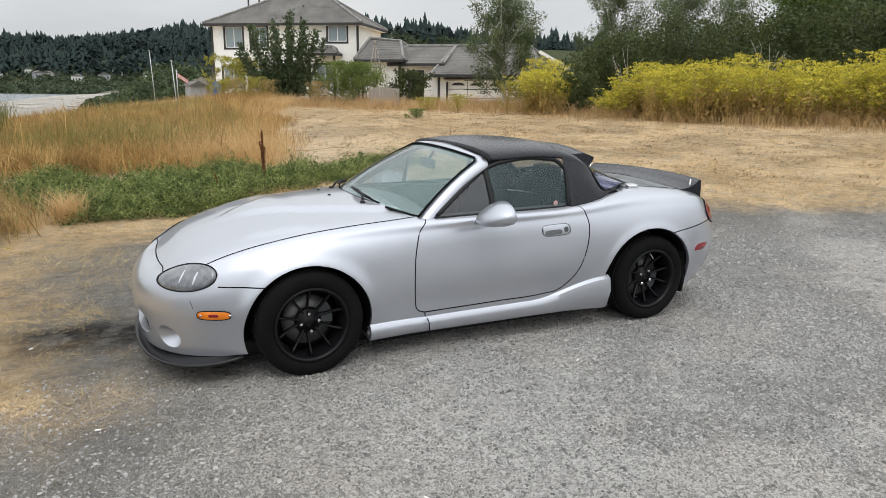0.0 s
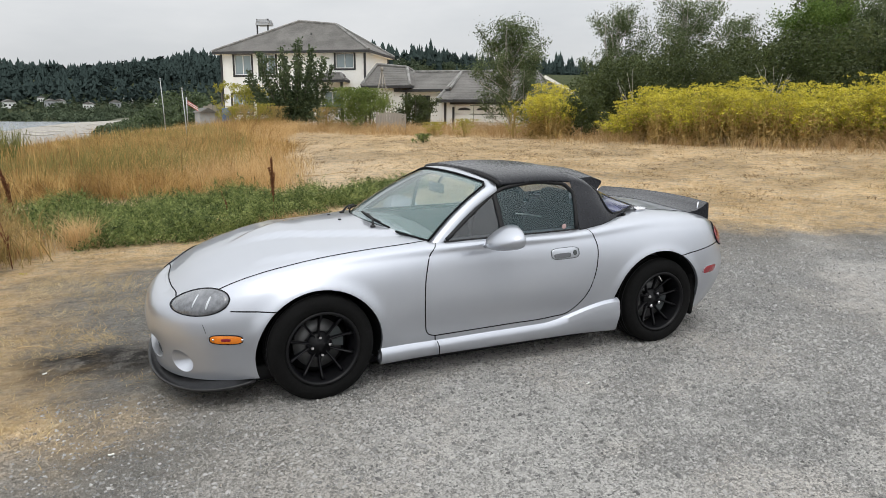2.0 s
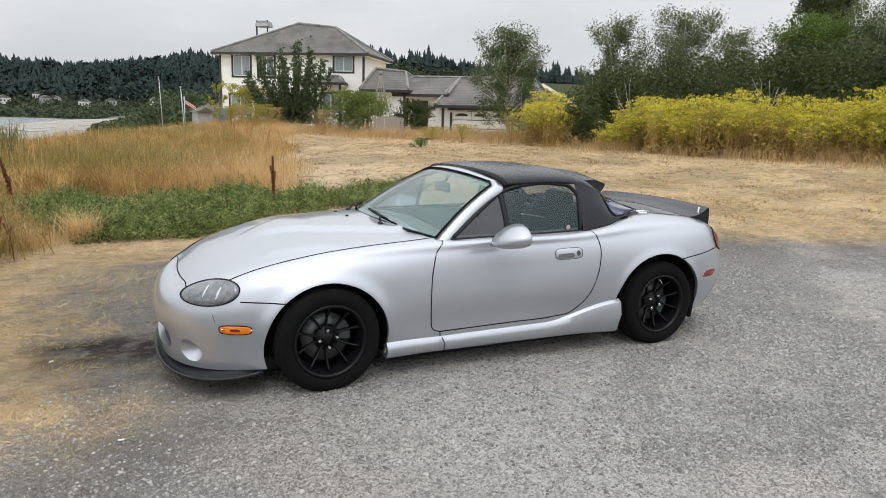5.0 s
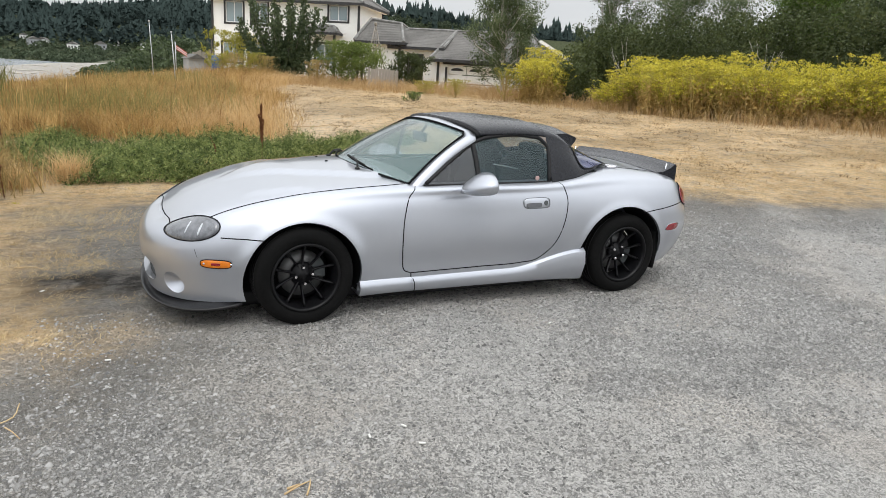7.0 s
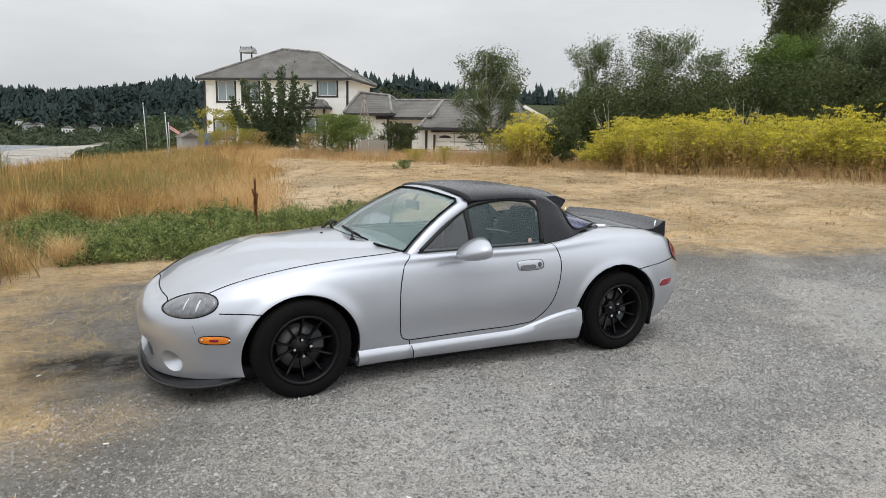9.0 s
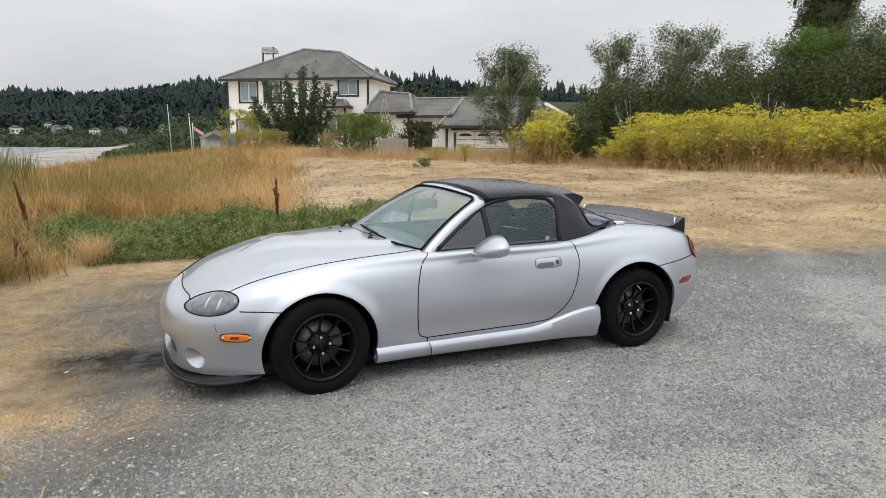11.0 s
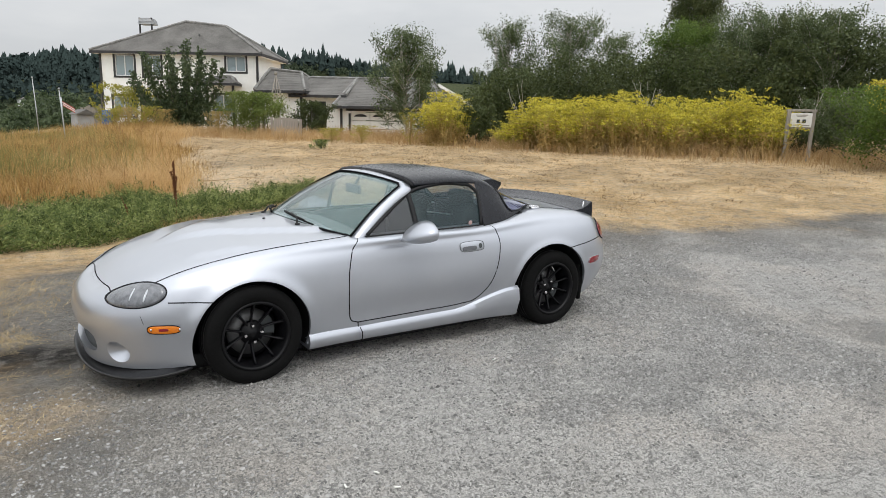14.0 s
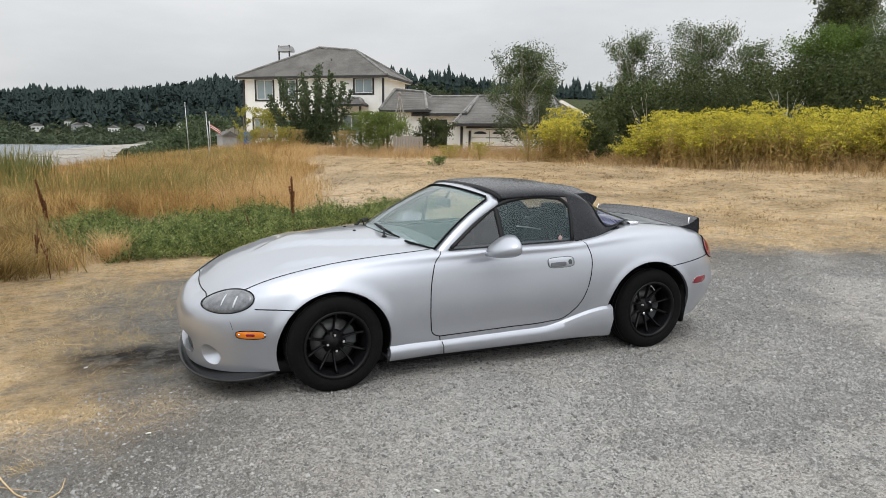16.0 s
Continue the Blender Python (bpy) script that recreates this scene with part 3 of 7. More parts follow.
car = tagged(empty("roadster", (0, 0, -BODY_DROP)), "small silver two-seat roadster with a black hardtop, parked on gravel", "car")

LENGTHS = ((-1.930, 1.925), (-1.952, 1.985), (-1.965, 2.018), (-1.945, 1.992), (-1.900, 1.940), (-1.842, 1.89), (-1.842, 1.89), (-1.842, 1.89))
wide = curve((-1.14, 0.800), (-0.7, 0.788), (0, 0.795), (0.6, 0.808), (1.13, 0.828))
LEVEL_Z = (
    curve((-1.9, 0.158), (-1.5, 0.176), (-1.0, 0.185), (0.0, 0.185), (0.8, 0.185), (1.3, 0.20), (1.9, 0.25)),
    curve((-1.95, 0.275), (-1.1, 0.30), (0, 0.30), (1.13, 0.31), (1.9, 0.34)),
    curve((-1.97, 0.395), (-1.4, 0.43), (-1.1, 0.45), (0, 0.45), (1.13, 0.48), (1.98, 0.46)),
    curve((-1.95, 0.478), (-1.5, 0.55), (-1.1, 0.615), (0, 0.62), (1.13, 0.66), (1.95, 0.59)),
    curve((-1.92, 0.522), (-1.5, 0.632), (-1.1, 0.705), (-0.5, 0.735), (0.5, 0.755), (1.13, 0.79), (1.6, 0.765), (1.93, 0.70)),
    curve((-1.83, 0.553), (-1.7, 0.618), (-1.5, 0.686), (-1.13, 0.765), (-0.8, 0.792), (-0.45, 0.802), (0, 0.808), (0.55, 0.820), (0.8, 0.842), (1.13, 0.868), (1.4, 0.86), (1.7, 0.815), (1.89, 0.765)),
)
LEVEL_F = (
    curve((-1.9, 0.975), (-1.5, 0.965), (-1.2, 0.95), (0, 0.945), (1.2, 0.95), (1.9, 0.90)),
    curve((-1.9, 0.985), (0, 0.978), (1.9, 0.97)),
    curve((-1.9, 1.0), (1.9, 1.0)),
    curve((-1.9, 0.985), (0, 0.985), (1.9, 0.99)),
    curve((-1.9, 0.95), (-1.13, 0.93), (-0.5, 0.955), (0.5, 0.955), (1.13, 0.93), (1.9, 0.95)),
    curve((-1.9, 0.88), (-1.5, 0.83), (-1.13, 0.815), (-0.7, 0.855), (-0.45, 0.885), (0.5, 0.885), (0.8, 0.865), (1.13, 0.815), (1.6, 0.82), (1.9, 0.86)),
)
spine_z = curve((-1.83, 0.556), (-1.7, 0.646), (-1.5, 0.732), (-1.3, 0.783), (-1.0, 0.824), (-0.75, 0.840), (-0.55, 0.848), (0.3, 0.87), (1.0, 0.905), (1.3, 0.90), (1.6, 0.875), (1.89, 0.80))


def body_half():
    """The near half of the body skin as a grid of points, from nose to tail and from sill to spine."""
    ns, nk = 300, 72
    s = np.linspace(0, 1, ns)
    lev = []
    for k in range(8):
        xf, xr = LENGTHS[k]
        x = xf + (xr - xf) * (1 - np.cos(math.pi * s)) / 2
        cap = np.ones_like(x)
        a = np.clip((HUB_F - x) / (HUB_F - xf), 0, 1)
        c = np.clip((x - HUB_R) / (xr - HUB_R), 0, 1)
        cap = np.clip(1 - a**2.55, 0, 1) ** (1 / 2.55) * np.clip(1 - c**2.9, 0, 1) ** (1 / 2.9)
        y2 = wide(x) * cap
        if k < 6:
            y, z = y2 * LEVEL_F[k](x), LEVEL_Z[k](x)
        else:
            y5, z5 = y2 * LEVEL_F[5](x), LEVEL_Z[5](x)
            y = y5 * 0.5 if k == 6 else y5 * 0
            z = z5 + (spine_z(x) - z5) * (0.68 if k == 6 else 1.0)
        lev.append(np.stack([x, -y, z], -1))
    lev = np.array(lev)
    pos = np.linspace(0, 7, nk)
    out = np.zeros((ns, nk, 3))
    ext = np.concatenate([lev[:1] * 2 - lev[1:2], lev, lev[-1:]])
    mirror = lev[-2].copy()
    mirror[:, 1] *= -1
    ext[-1] = mirror
    for j, p in enumerate(pos):
        i = min(int(p), 6)
        t = p - i
        a, c, d, e = ext[i], ext[i + 1], ext[i + 2], ext[i + 3]
        out[:, j] = 0.5 * (2 * c + (d - a) * t + (2 * a - 5 * c + 4 * d - e) * t * t + (3 * c - a - 3 * d + e) * t**3)
    # flared lips round the wheels
    for hx, rad, wide_lip, out_lip in ((HUB_F, 0.335, 0.042, 0.019), (HUB_R - 0.03, 0.368, 0.030, 0.009)):
        r = np.hypot(out[..., 0] - hx, out[..., 2] - HUB_Z)
        lip = np.exp(-(((r - rad) / wide_lip) ** 2)) * smooth01(-out[..., 1], 0.45, 0.62) * smooth01(out[..., 2], 0.25, 0.45)
        out[..., 1] -= out_lip * lip
    # a shallow hollow along the doors
    hollow = np.exp(-(((out[..., 2] - 0.33) / 0.10) ** 2)) * smooth01(out[..., 0], -0.85, -0.5) * (1 - smooth01(out[..., 0], 0.45, 0.8))
    out[..., 1] += 0.018 * hollow * (out[..., 1] < -0.5)
    # raised middle of the bonnet with a soft edge on either side
    edge = np.clip(0.06 + 0.50 * (out[..., 0] + 1.46), 0.05, 0.46)
    on_top = (out[..., 2] > 0.6) * (1 - smooth01(out[..., 0], -0.62, -0.5))
    bulge = (1 - smooth01(-out[..., 1], edge - 0.014, edge + 0.026)) * smooth01(out[..., 0], -1.55, -1.20)
    out[..., 2] += 0.021 * bulge * on_top
    line = 0.548 + 0.29 * (out[..., 0] + 1.348)
    crease = (1 - smooth01(-out[..., 1], line - 0.012, line + 0.012)) * smooth01(out[..., 0], -1.46, -1.34) * (1 - smooth01(out[..., 0], -1.16, -1.02))
    out[..., 2] += 0.010 * crease * on_top
    return out


def in_arch(p):
    a = math.hypot(p[0] - HUB_F, p[2] - HUB_Z) - 0.335
    c = math.hypot(p[0] - HUB_R + 0.03, p[2] - HUB_Z) - 0.368
    return min(a, c) if abs(p[1]) > 0.45 and p[2] < 0.75 else 1.0


def in_mouth(p):
    """The wide intake in the front bumper."""
    if p[0] > -1.6 or p[2] > 0.5:
        return 1.0
    return ((p[1] / 0.405) ** 4 + ((p[2] - 0.282) / 0.070) ** 4) ** 0.25 - 1.0


def in_fog(p):
    """Round recesses beside the intake."""
    if p[0] > -1.5 or p[2] > 0.5:
        return 1.0
    return math.hypot((abs(p[1]) - 0.540) / 0.058, (p[2] - 0.256) / 0.060) - 1.0


def in_cockpit(p):
    return max(abs(p[1]) - 0.655 + 0.1 * max(0, p[0] - 0.6), -0.52 - p[0], p[0] - 0.98) if p[2] > 0.78 else 1.0


def cut(bm, inside, grow=None):
    """Takes the region where inside(p) < 0 out of a skin, with a clean edge. Gives the loose edges of the hole."""
    val = {v: inside(v.co) for v in bm.verts}
    hole = [f for f in bm.faces if all(val[v] < 0 for v in f.verts)]
    shift = {}
    for v, a in val.items():
        if a < 0:
            best = None
            for w in [e.other_vert(v) for e in v.link_edges] + [u for f in v.link_faces for u in f.verts]:
                if val[w] >= 0 and (best is None or (w.co - v.co).length < (best.co - v.co).length):
                    best = w
            if best is not None:
                lo, hi = v.co.copy(), best.co.copy()
                for _ in range(14):
                    mid = (lo + hi) / 2
                    lo, hi = (mid, hi) if inside(mid) < 0 else (lo, mid)
                shift[v] = hi
    bmesh.ops.delete(bm, geom=hole, context="FACES")
    for v, p in shift.items():
        if v.is_valid:
            v.co = p
    rim = [e for e in bm.edges if e.is_boundary and all(abs(inside(v.co)) < 0.02 for v in e.verts)]
    return [(e.verts[0].co.copy(), e.verts[1].co.copy()) for e in rim]


def skin_bmesh():
    g = body_half()
    ns, nk, _ = g.shape
    both = np.concatenate([g, g[:, -2::-1] * (1, -1, 1)], 1)
    nw = both.shape[1]
    bm = bmesh.new()
    vs = [bm.verts.new(p) for p in both.reshape(-1, 3)]
    for i in range(ns - 1):
        for j in range(nw - 1):
            a, c, d, e = vs[i * nw + j], vs[(i + 1) * nw + j], vs[(i + 1) * nw + j + 1], vs[i * nw + j + 1]
            bm.faces.new((a, c, d, e))
    bmesh.ops.remove_doubles(bm, verts=bm.verts, dist=0.0006)
    bmesh.ops.recalc_face_normals(bm, faces=bm.faces)
    return bm


from mathutils.bvhtree import BVHTree

skin = skin_bmesh()
if max(skin.faces, key=lambda f: f.calc_center_median().z).normal.z < 0:
    bmesh.ops.reverse_faces(skin, faces=skin.faces)
tree = BVHTree.FromBMesh(skin)


def onto(start, way):
    """The skin's point and outward normal where a ray from start meets it."""
    hit, nor, _, _ = tree.ray_cast(Vector(start), Vector(way).normalized())
    if hit is None:
        hit, nor, _, _ = tree.find_nearest(Vector(start))
    if nor.dot(Vector(way)) > 0:
        nor = -nor
    return hit, nor


def from_side(x, z, side=-1):
    return onto((x, 1.4 * side, z), (0, -side, 0))


def from_top(x, y):
    return onto((x, y, 1.6), (0, 0, -1))


def from_front(y, z):
    return onto((-2.6, y, z), (1, 0, 0))


def spread(pts, step=0.02):
    """Points at even steps along a smooth line through pts."""
    pts = np.array(pts, float)
    d = np.r_[0, np.cumsum(np.linalg.norm(np.diff(pts, axis=0), axis=1))]
    fs = [curve(*zip(d, pts[:, i])) for i in range(pts.shape[1])]
    q = np.linspace(0, d[-1], max(2, int(d[-1] / step) + 1))
    return np.stack([f(q) for f in fs], -1)


def seam(name, hits, parent=None, radius=0.0036, mat=None, lift=-0.0006):
    """A dark joint let into the skin."""
    return part(name, tube([p + n * lift for p, n in hits], radius, 6), mat or M_GAP, parent or car)


holes = {"arch": cut(skin, in_arch), "mouth": cut(skin, in_mouth), "fog": cut(skin, in_fog), "cockpit": cut(skin, in_cockpit)}


def panel_of(c):
    x, y, z = c.x, abs(c.y), c.z
    hood_y = 0.60 + 0.070 * float(smooth01(x, -1.70, -1.2))
    if x < -0.50 and z > 0.58 and y < hood_y and x > -1.84 - 0.12 * (0.3 - y if y < 0.3 else 0):
        return "bonnet"
    if (x < -1.30 and z < 0.535) or x < -1.66:
        return "front_bumper"
    door_f = -0.545 + 0.9 * max(0, z - 0.68) ** 1.2
    door_r = 0.603 - 1.6 * max(0, 0.60 - z) ** 2.0
    if door_f < x < door_r and z > 0.27 and y > 0.6:
        return "door"
    if x < -0.3 and y > 0.35:
        return "front_fender"
    if (x > 1.23 and z < 0.615) or x > 1.90:
        return "rear_bumper"
    if x > 1.1 and y < 0.60 and z > 0.72:
        return "boot_lid"
    return "rear_quarter" if x > 0.2 else "sill"


groups = {}
for f in skin.faces:
    c = f.calc_center_median()
    name = panel_of(c)
    key = (name, 0 if name in ("bonnet", "front_bumper", "rear_bumper", "boot_lid") else (-1 if c.y < 0 else 1))
    groups.setdefault(key, []).append(f)
panels = {}
skin.normal_update()
for key, faces in groups.items():
    index, verts, polys, normals = {}, [], [], []
    for f in faces:
        row = []
        for v in f.verts:
            if v not in index:
                index[v] = len(verts)
                verts.append(tuple(v.co))
                normals.append(tuple(v.normal))
            row.append(index[v])
        polys.append(row)
    me = bpy.data.meshes.new(key[0])
    me.from_pydata(verts, [], polys)
    for p in me.polygons:
        p.use_smooth = True
    me.normals_split_custom_set_from_vertices(normals)
    me.materials.append(M_PAINT)
    ob = new(key[0], me)
    ob.parent = car
    panels[key] = ob


def liner(name, rim, shift, mat, parent, close=False):
    """The inner wall of an opening, drawn in from its rim."""
    bm = bmesh.new()
    for a, c in rim:
        q = [bm.verts.new(p) for p in (a, c, c + shift(c), a + shift(a))]
        bm.faces.new(q)
    bmesh.ops.remove_doubles(bm, verts=bm.verts, dist=0.0004)
    if close:
        edges = [e for e in bm.edges if e.is_boundary and all(min((v.co - a).length for a, _ in rim) > 0.02 for v in e.verts)]
        bmesh.ops.contextual_create(bm, geom=edges)
    bmesh.ops.recalc_face_normals(bm, faces=bm.faces)
    return part(name, bm, mat, parent)


for side in (-1, 1):
    for hx in (HUB_F, HUB_R):
        rim = [q for q in holes["arch"] if q[0].y * side > 0 and abs(q[0].x - hx) < 0.6]
        liner("arch_lip", rim, lambda p: Vector((0, -0.022 * side, 0)), M_PAINT, car)
        rim2 = [(a + Vector((0, -0.022 * side, 0)), c + Vector((0, -0.022 * side, 0))) for a, c in rim]
        liner("arch_liner", rim2, lambda p: Vector((0, -0.30 * side, 0)), M_TRIM, car)
front = panels[("front_bumper", 0)]
mouth = liner("intake", holes["mouth"], lambda p: Vector((0.035, 0, 0.0)), M_PAINT, front)
liner("intake_duct", [(a + Vector((0.035, 0, 0)), c + Vector((0.035, 0, 0))) for a, c in holes["mouth"]], lambda p: Vector((0.05, 0, 0)), M_HOSE, front, True)
for side in (-1, 1):
    rim = [q for q in holes["fog"] if q[0].y * side > 0]
    mid = sum((a for a, _ in rim), Vector()) / len(rim)
    deep = mid + Vector((0.050, -0.012 * side, 0.010))
    bm = bmesh.new()
    for a, c in rim:
        last = None
        for t0, t1 in ((0, 0.35), (0.35, 0.7), (0.7, 1.0)):
            e0, e1 = 1 - (1 - t0) ** 2, 1 - (1 - t1) ** 2
            q = [a.lerp(deep, t0), c.lerp(deep, t0), c.lerp(deep, t1), a.lerp(deep, t1)]
            for k, e in zip(range(4), (e0, e0, e1, e1)):
                t = t0 if k < 2 else t1
                q[k] = q[k] + Vector((0.04 * (e - t), 0, 0))
            vs = [bm.verts.new(p) for p in q]
            bm.faces.new(vs)
    bmesh.ops.remove_doubles(bm, verts=bm.verts, dist=0.0005)
    bmesh.ops.recalc_face_normals(bm, faces=bm.faces)
    part("fog_lamp_recess", bm, M_PAINT, front)

# joints between the panels
for side in (-1, 1):
    door = panels[("door", side)]
    line = spread([(-0.455, 0.800), (-0.505, 0.745), (-0.535, 0.65), (-0.548, 0.52), (-0.540, 0.38), (-0.515, 0.290), (-0.475, 0.276)])
    low = spread([(-0.475, 0.276), (0.0, 0.286), (0.30, 0.294), (0.42, 0.310), (0.512, 0.38), (0.574, 0.50), (0.606, 0.62), (0.610, 0.72), (0.582, 0.80), (0.562, 0.822)])
    seam("door_joint", [from_side(x, z, side) for x, z in np.concatenate([line, low[1:]])], door)
    seam("bonnet_joint", [from_top(x, side * y) for x, y in spread([(-1.672, 0.602), (-1.615, 0.620), (-1.50, 0.643), (-1.3, 0.668), (-1.1, 0.674), (-0.85, 0.672), (-0.62, 0.668), (-0.50, 0.655)])], panels[("bonnet", 0)])
    seam("bumper_joint", [from_side(x, z, side) for x, z in spread([(-1.57, 0.540), (-1.46, 0.537), (-1.36, 0.533)])], front)
    seam("bumper_joint", [from_side(x, z, side) for x, z in spread([(1.24, 0.612), (1.45, 0.632), (1.62, 0.650), (1.72, 0.658)])], panels[("rear_bumper", 0)])
    seam("fender_joint", [from_side(x, z, side) for x, z in spread([(-0.475, 0.276), (-0.47, 0.23), (-0.468, 0.19)])])
seam("nose_joint", [from_front(y, z) for y, z in spread([(-0.46, 0.560), (-0.38, 0.567), (-0.20, 0.564), (0, 0.562), (0.20, 0.564), (0.38, 0.567), (0.46, 0.560)])], panels[("bonnet", 0)])


def shell_patch(outline, aim, up, centre, lift, dome=0.0, rings=7):
    """A patch that follows the skin: outline(q) gives (right, up) round centre, seen along aim."""
    aim, up = Vector(aim).normalized(), Vector(up)
    right = aim.cross(up).normalized()
    up = right.cross(aim).normalized()
    bm = bmesh.new()
    steps = 44
    grid = []
    for r in range(rings + 1):
        row = []
        f = r / rings
        for q in np.linspace(0, 2 * math.pi, steps, endpoint=False):
            a, c = outline(q)
            start = Vector(centre) - aim * 0.8 + right * (a * f) + up * (c * f)
            hit, nor = onto(start, aim)
            row.append(hit + nor * (lift + dome * (1 - f * f)))
            if r == 0:
                row = row * steps
                break
        grid.append([bm.verts.new(p) for p in (row[:1] if r == 0 else row)])
    for j in range(steps):
        bm.faces.new((grid[0][0], grid[1][j], grid[1][(j + 1) % steps]))
    for r in range(1, rings):
        for j in range(steps):
            bm.faces.new((grid[r][j], grid[r + 1][j], grid[r + 1][(j + 1) % steps], grid[r][(j + 1) % steps]))
    edge = []
    for j in range(steps):
        v = grid[rings][j]
        hit, nor, _, _ = tree.find_nearest(v.co)
        edge.append(bm.verts.new(hit - (nor if nor.dot(aim) < 0 else -nor) * 0.004))
    for j in range(steps):
        k = (j + 1) % steps
        bm.faces.new((grid[rings][j], edge[j], edge[k], grid[rings][k]))
    bmesh.ops.recalc_face_normals(bm, faces=bm.faces)
    return bm, [v.co.copy() for v in grid[rings]]


def rounded(w, h, p=4.0, slant=0.0):
    def f(q):
        c, s = math.cos(q), math.sin(q)
        k = (abs(c) ** p + abs(s) ** p) ** (-1 / p)
        return w * k * c + slant * h * k * s, h * k * s
    return f


for side in (-1, 1):
    # headlamp: a smoked almond that follows the wing
    def almond(q):
        c, s = math.cos(q), math.sin(q)
        e = -c * side
        return 0.186 * c, 0.064 * s * (1 + 0.22 * e) + 0.020 * e + 0.006
    lamp_at = (-1.697, 0.563 * side, 0.558)
    bm, ring = shell_patch(almond, (0.70, -0.70 * side, -0.10), (0.0, 0, 1), lamp_at, 0.003, 0.012)
    lamp = part("headlamp", bm, M_LAMP, car, "smoked grey almond headlamp")
    part("lamp_seal", tube(ring, 0.0026, 6, closed=True), M_GAP, lamp)
    for k in (0.005, 0.085):
        bm, _ = shell_patch(rounded(0.0045, 0.030, 2.0, 0.1), (0.70, -0.70 * side, -0.10), (0.0, 0, 1), (lamp_at[0] + 0.7 * k, lamp_at[1] + side * k * 0.7, lamp_at[2] + 0.008), 0.016)
        part("reflector_edge", bm, M_LAMPIN, lamp)
    # side lamps
    bm, ring = shell_patch(rounded(0.083, 0.023, 3.2), (0.35, -0.94 * side, 0), (0, 0, 1), (-1.590, 0.70 * side, 0.398), 0.004, 0.004)
    lamp = part("side_marker", bm, M_AMBER, car, "amber side marker lens")
    part("marker_seal", tube(ring, 0.0024, 6, closed=True), M_GAP, lamp)
    bm, _ = shell_patch(rounded(0.024, 0.007, 5.0), (0.35, -0.94 * side, 0), (0, 0, 1), (-1.590, 0.70 * side, 0.398), 0.0092)
    part("lens_print", bm, M_RED, lamp)
    for k in (-0.07, 0.07):
        hit, nor = onto((-1.590 + k * 0.94, 1.2 * side, 0.398), (0, -side, 0))
        part("screw", box((0.012, 0.012, 0.012), hit + nor * 0.004, 0.004), M_CHROME, lamp)
    bm, ring = shell_patch(rounded(0.076, 0.026, 3.5, 0.5 * -side), (-0.35, -0.94 * side, 0), (0, 0, 1), (1.546, 0.72 * side, 0.490), 0.004, 0.003)
    lamp = part("side_marker", bm, M_RED, car, "dark red rear side marker lens")
    part("marker_seal", tube(ring, 0.0016, 6, closed=True), M_PAINT, lamp)
    bm, ring = shell_patch(rounded(0.16, 0.075, 2.4), (-0.90, -0.44 * side, 0), (0, 0, 1), (1.80, 0.60 * side, 0.695), 0.004, 0.012)
    lamp = part("tail_lamp", bm, M_RED, car, "red oval tail lamp")
    part("lamp_seal", tube(ring, 0.004, 6, closed=True), M_GAP, lamp)
    # door handle: a cup, a bar and a lock
    door = panels[("door", side)]
    bm, ring = shell_patch(rounded(0.098, 0.034, 4.0, 0.12 * side), (0, -side, 0), (0.2 * -0.12, 0, 1), (0.372, 0.8 * side, 0.692), 0.003, 0.005)
    handle = part("door_handle", bm, M_PAINT, door, "silver door handle with the shade in its cup painted grey")
    part("handle_edge", tube(ring, 0.0015, 6, closed=True), M_HOSE, handle)
    # a grey patch on the silver handle paints in the cup's shade
    bm, _ = shell_patch(rounded(0.058, 0.014, 5.0), (0, -side, 0), (-0.03, 0, 1), (0.350, 0.8 * side, 0.680), 0.009)
    part("handle_cup", bm, M_CUPSHADE, handle)
    bm, _ = shell_patch(rounded(0.014, 0.016, 2.0), (0, -side, 0), (0, 0, 1), (0.438, 0.8 * side, 0.692), 0.009)
    part("lock", bm, M_HOSE, handle)

# scratch below the near headlamp
seam("paint_crack", [onto((-1.700 + 0.012 * t, -1.3, 0.470 - 0.045 * t), (0, 1, 0)) for t in np.linspace(0, 1, 6)], front, 0.0016)


def skirt(side):
    """Sill extension that flares out before the rear wheel."""
    bm = bmesh.new()
    rows = []
    for x in np.linspace(-0.805, 0.775, 60):
        flare = float(smooth01(x, 0.22, 0.775))
        top_z = 0.238 + 0.05 * max(0, x + 0.45) * 0.35 + 0.105 * flare
        bot_z = 0.155
        p, _ = from_side(x, max(top_z, 0.27), side)
        yo = abs(p.y)
        prof = [(yo - 0.004, top_z + 0.012), (yo + 0.014 + 0.010 * flare, top_z - 0.006), (yo + 0.020 + 0.018 * flare, top_z - 0.035 - 0.05 * flare), (yo + 0.004, bot_z + 0.012), (yo - 0.012, bot_z), (yo - 0.16, bot_z + 0.005)]
        rows.append([bm.verts.new((x, side * a, c)) for a, c in prof])
    for a, c in zip(rows, rows[1:]):
        for i in range(len(a) - 1):
            bm.faces.new((a[i], a[i + 1], c[i + 1], c[i]))
    bm.faces.new(rows[0])
    bm.faces.new(rows[-1])
    bmesh.ops.recalc_face_normals(bm, faces=bm.faces)
    ob = part("side_skirt", bm, M_PAINT, car)
    ob.data.set_sharp_from_angle(angle=radians(38))
    part("skirt_joint", tube([(-0.468, side * 0.772, 0.245), (-0.466, side * 0.798, 0.222), (-0.462, side * 0.79, 0.18), (-0.46, side * 0.768, 0.157)], 0.003, 6), M_GAP, ob)
    return ob


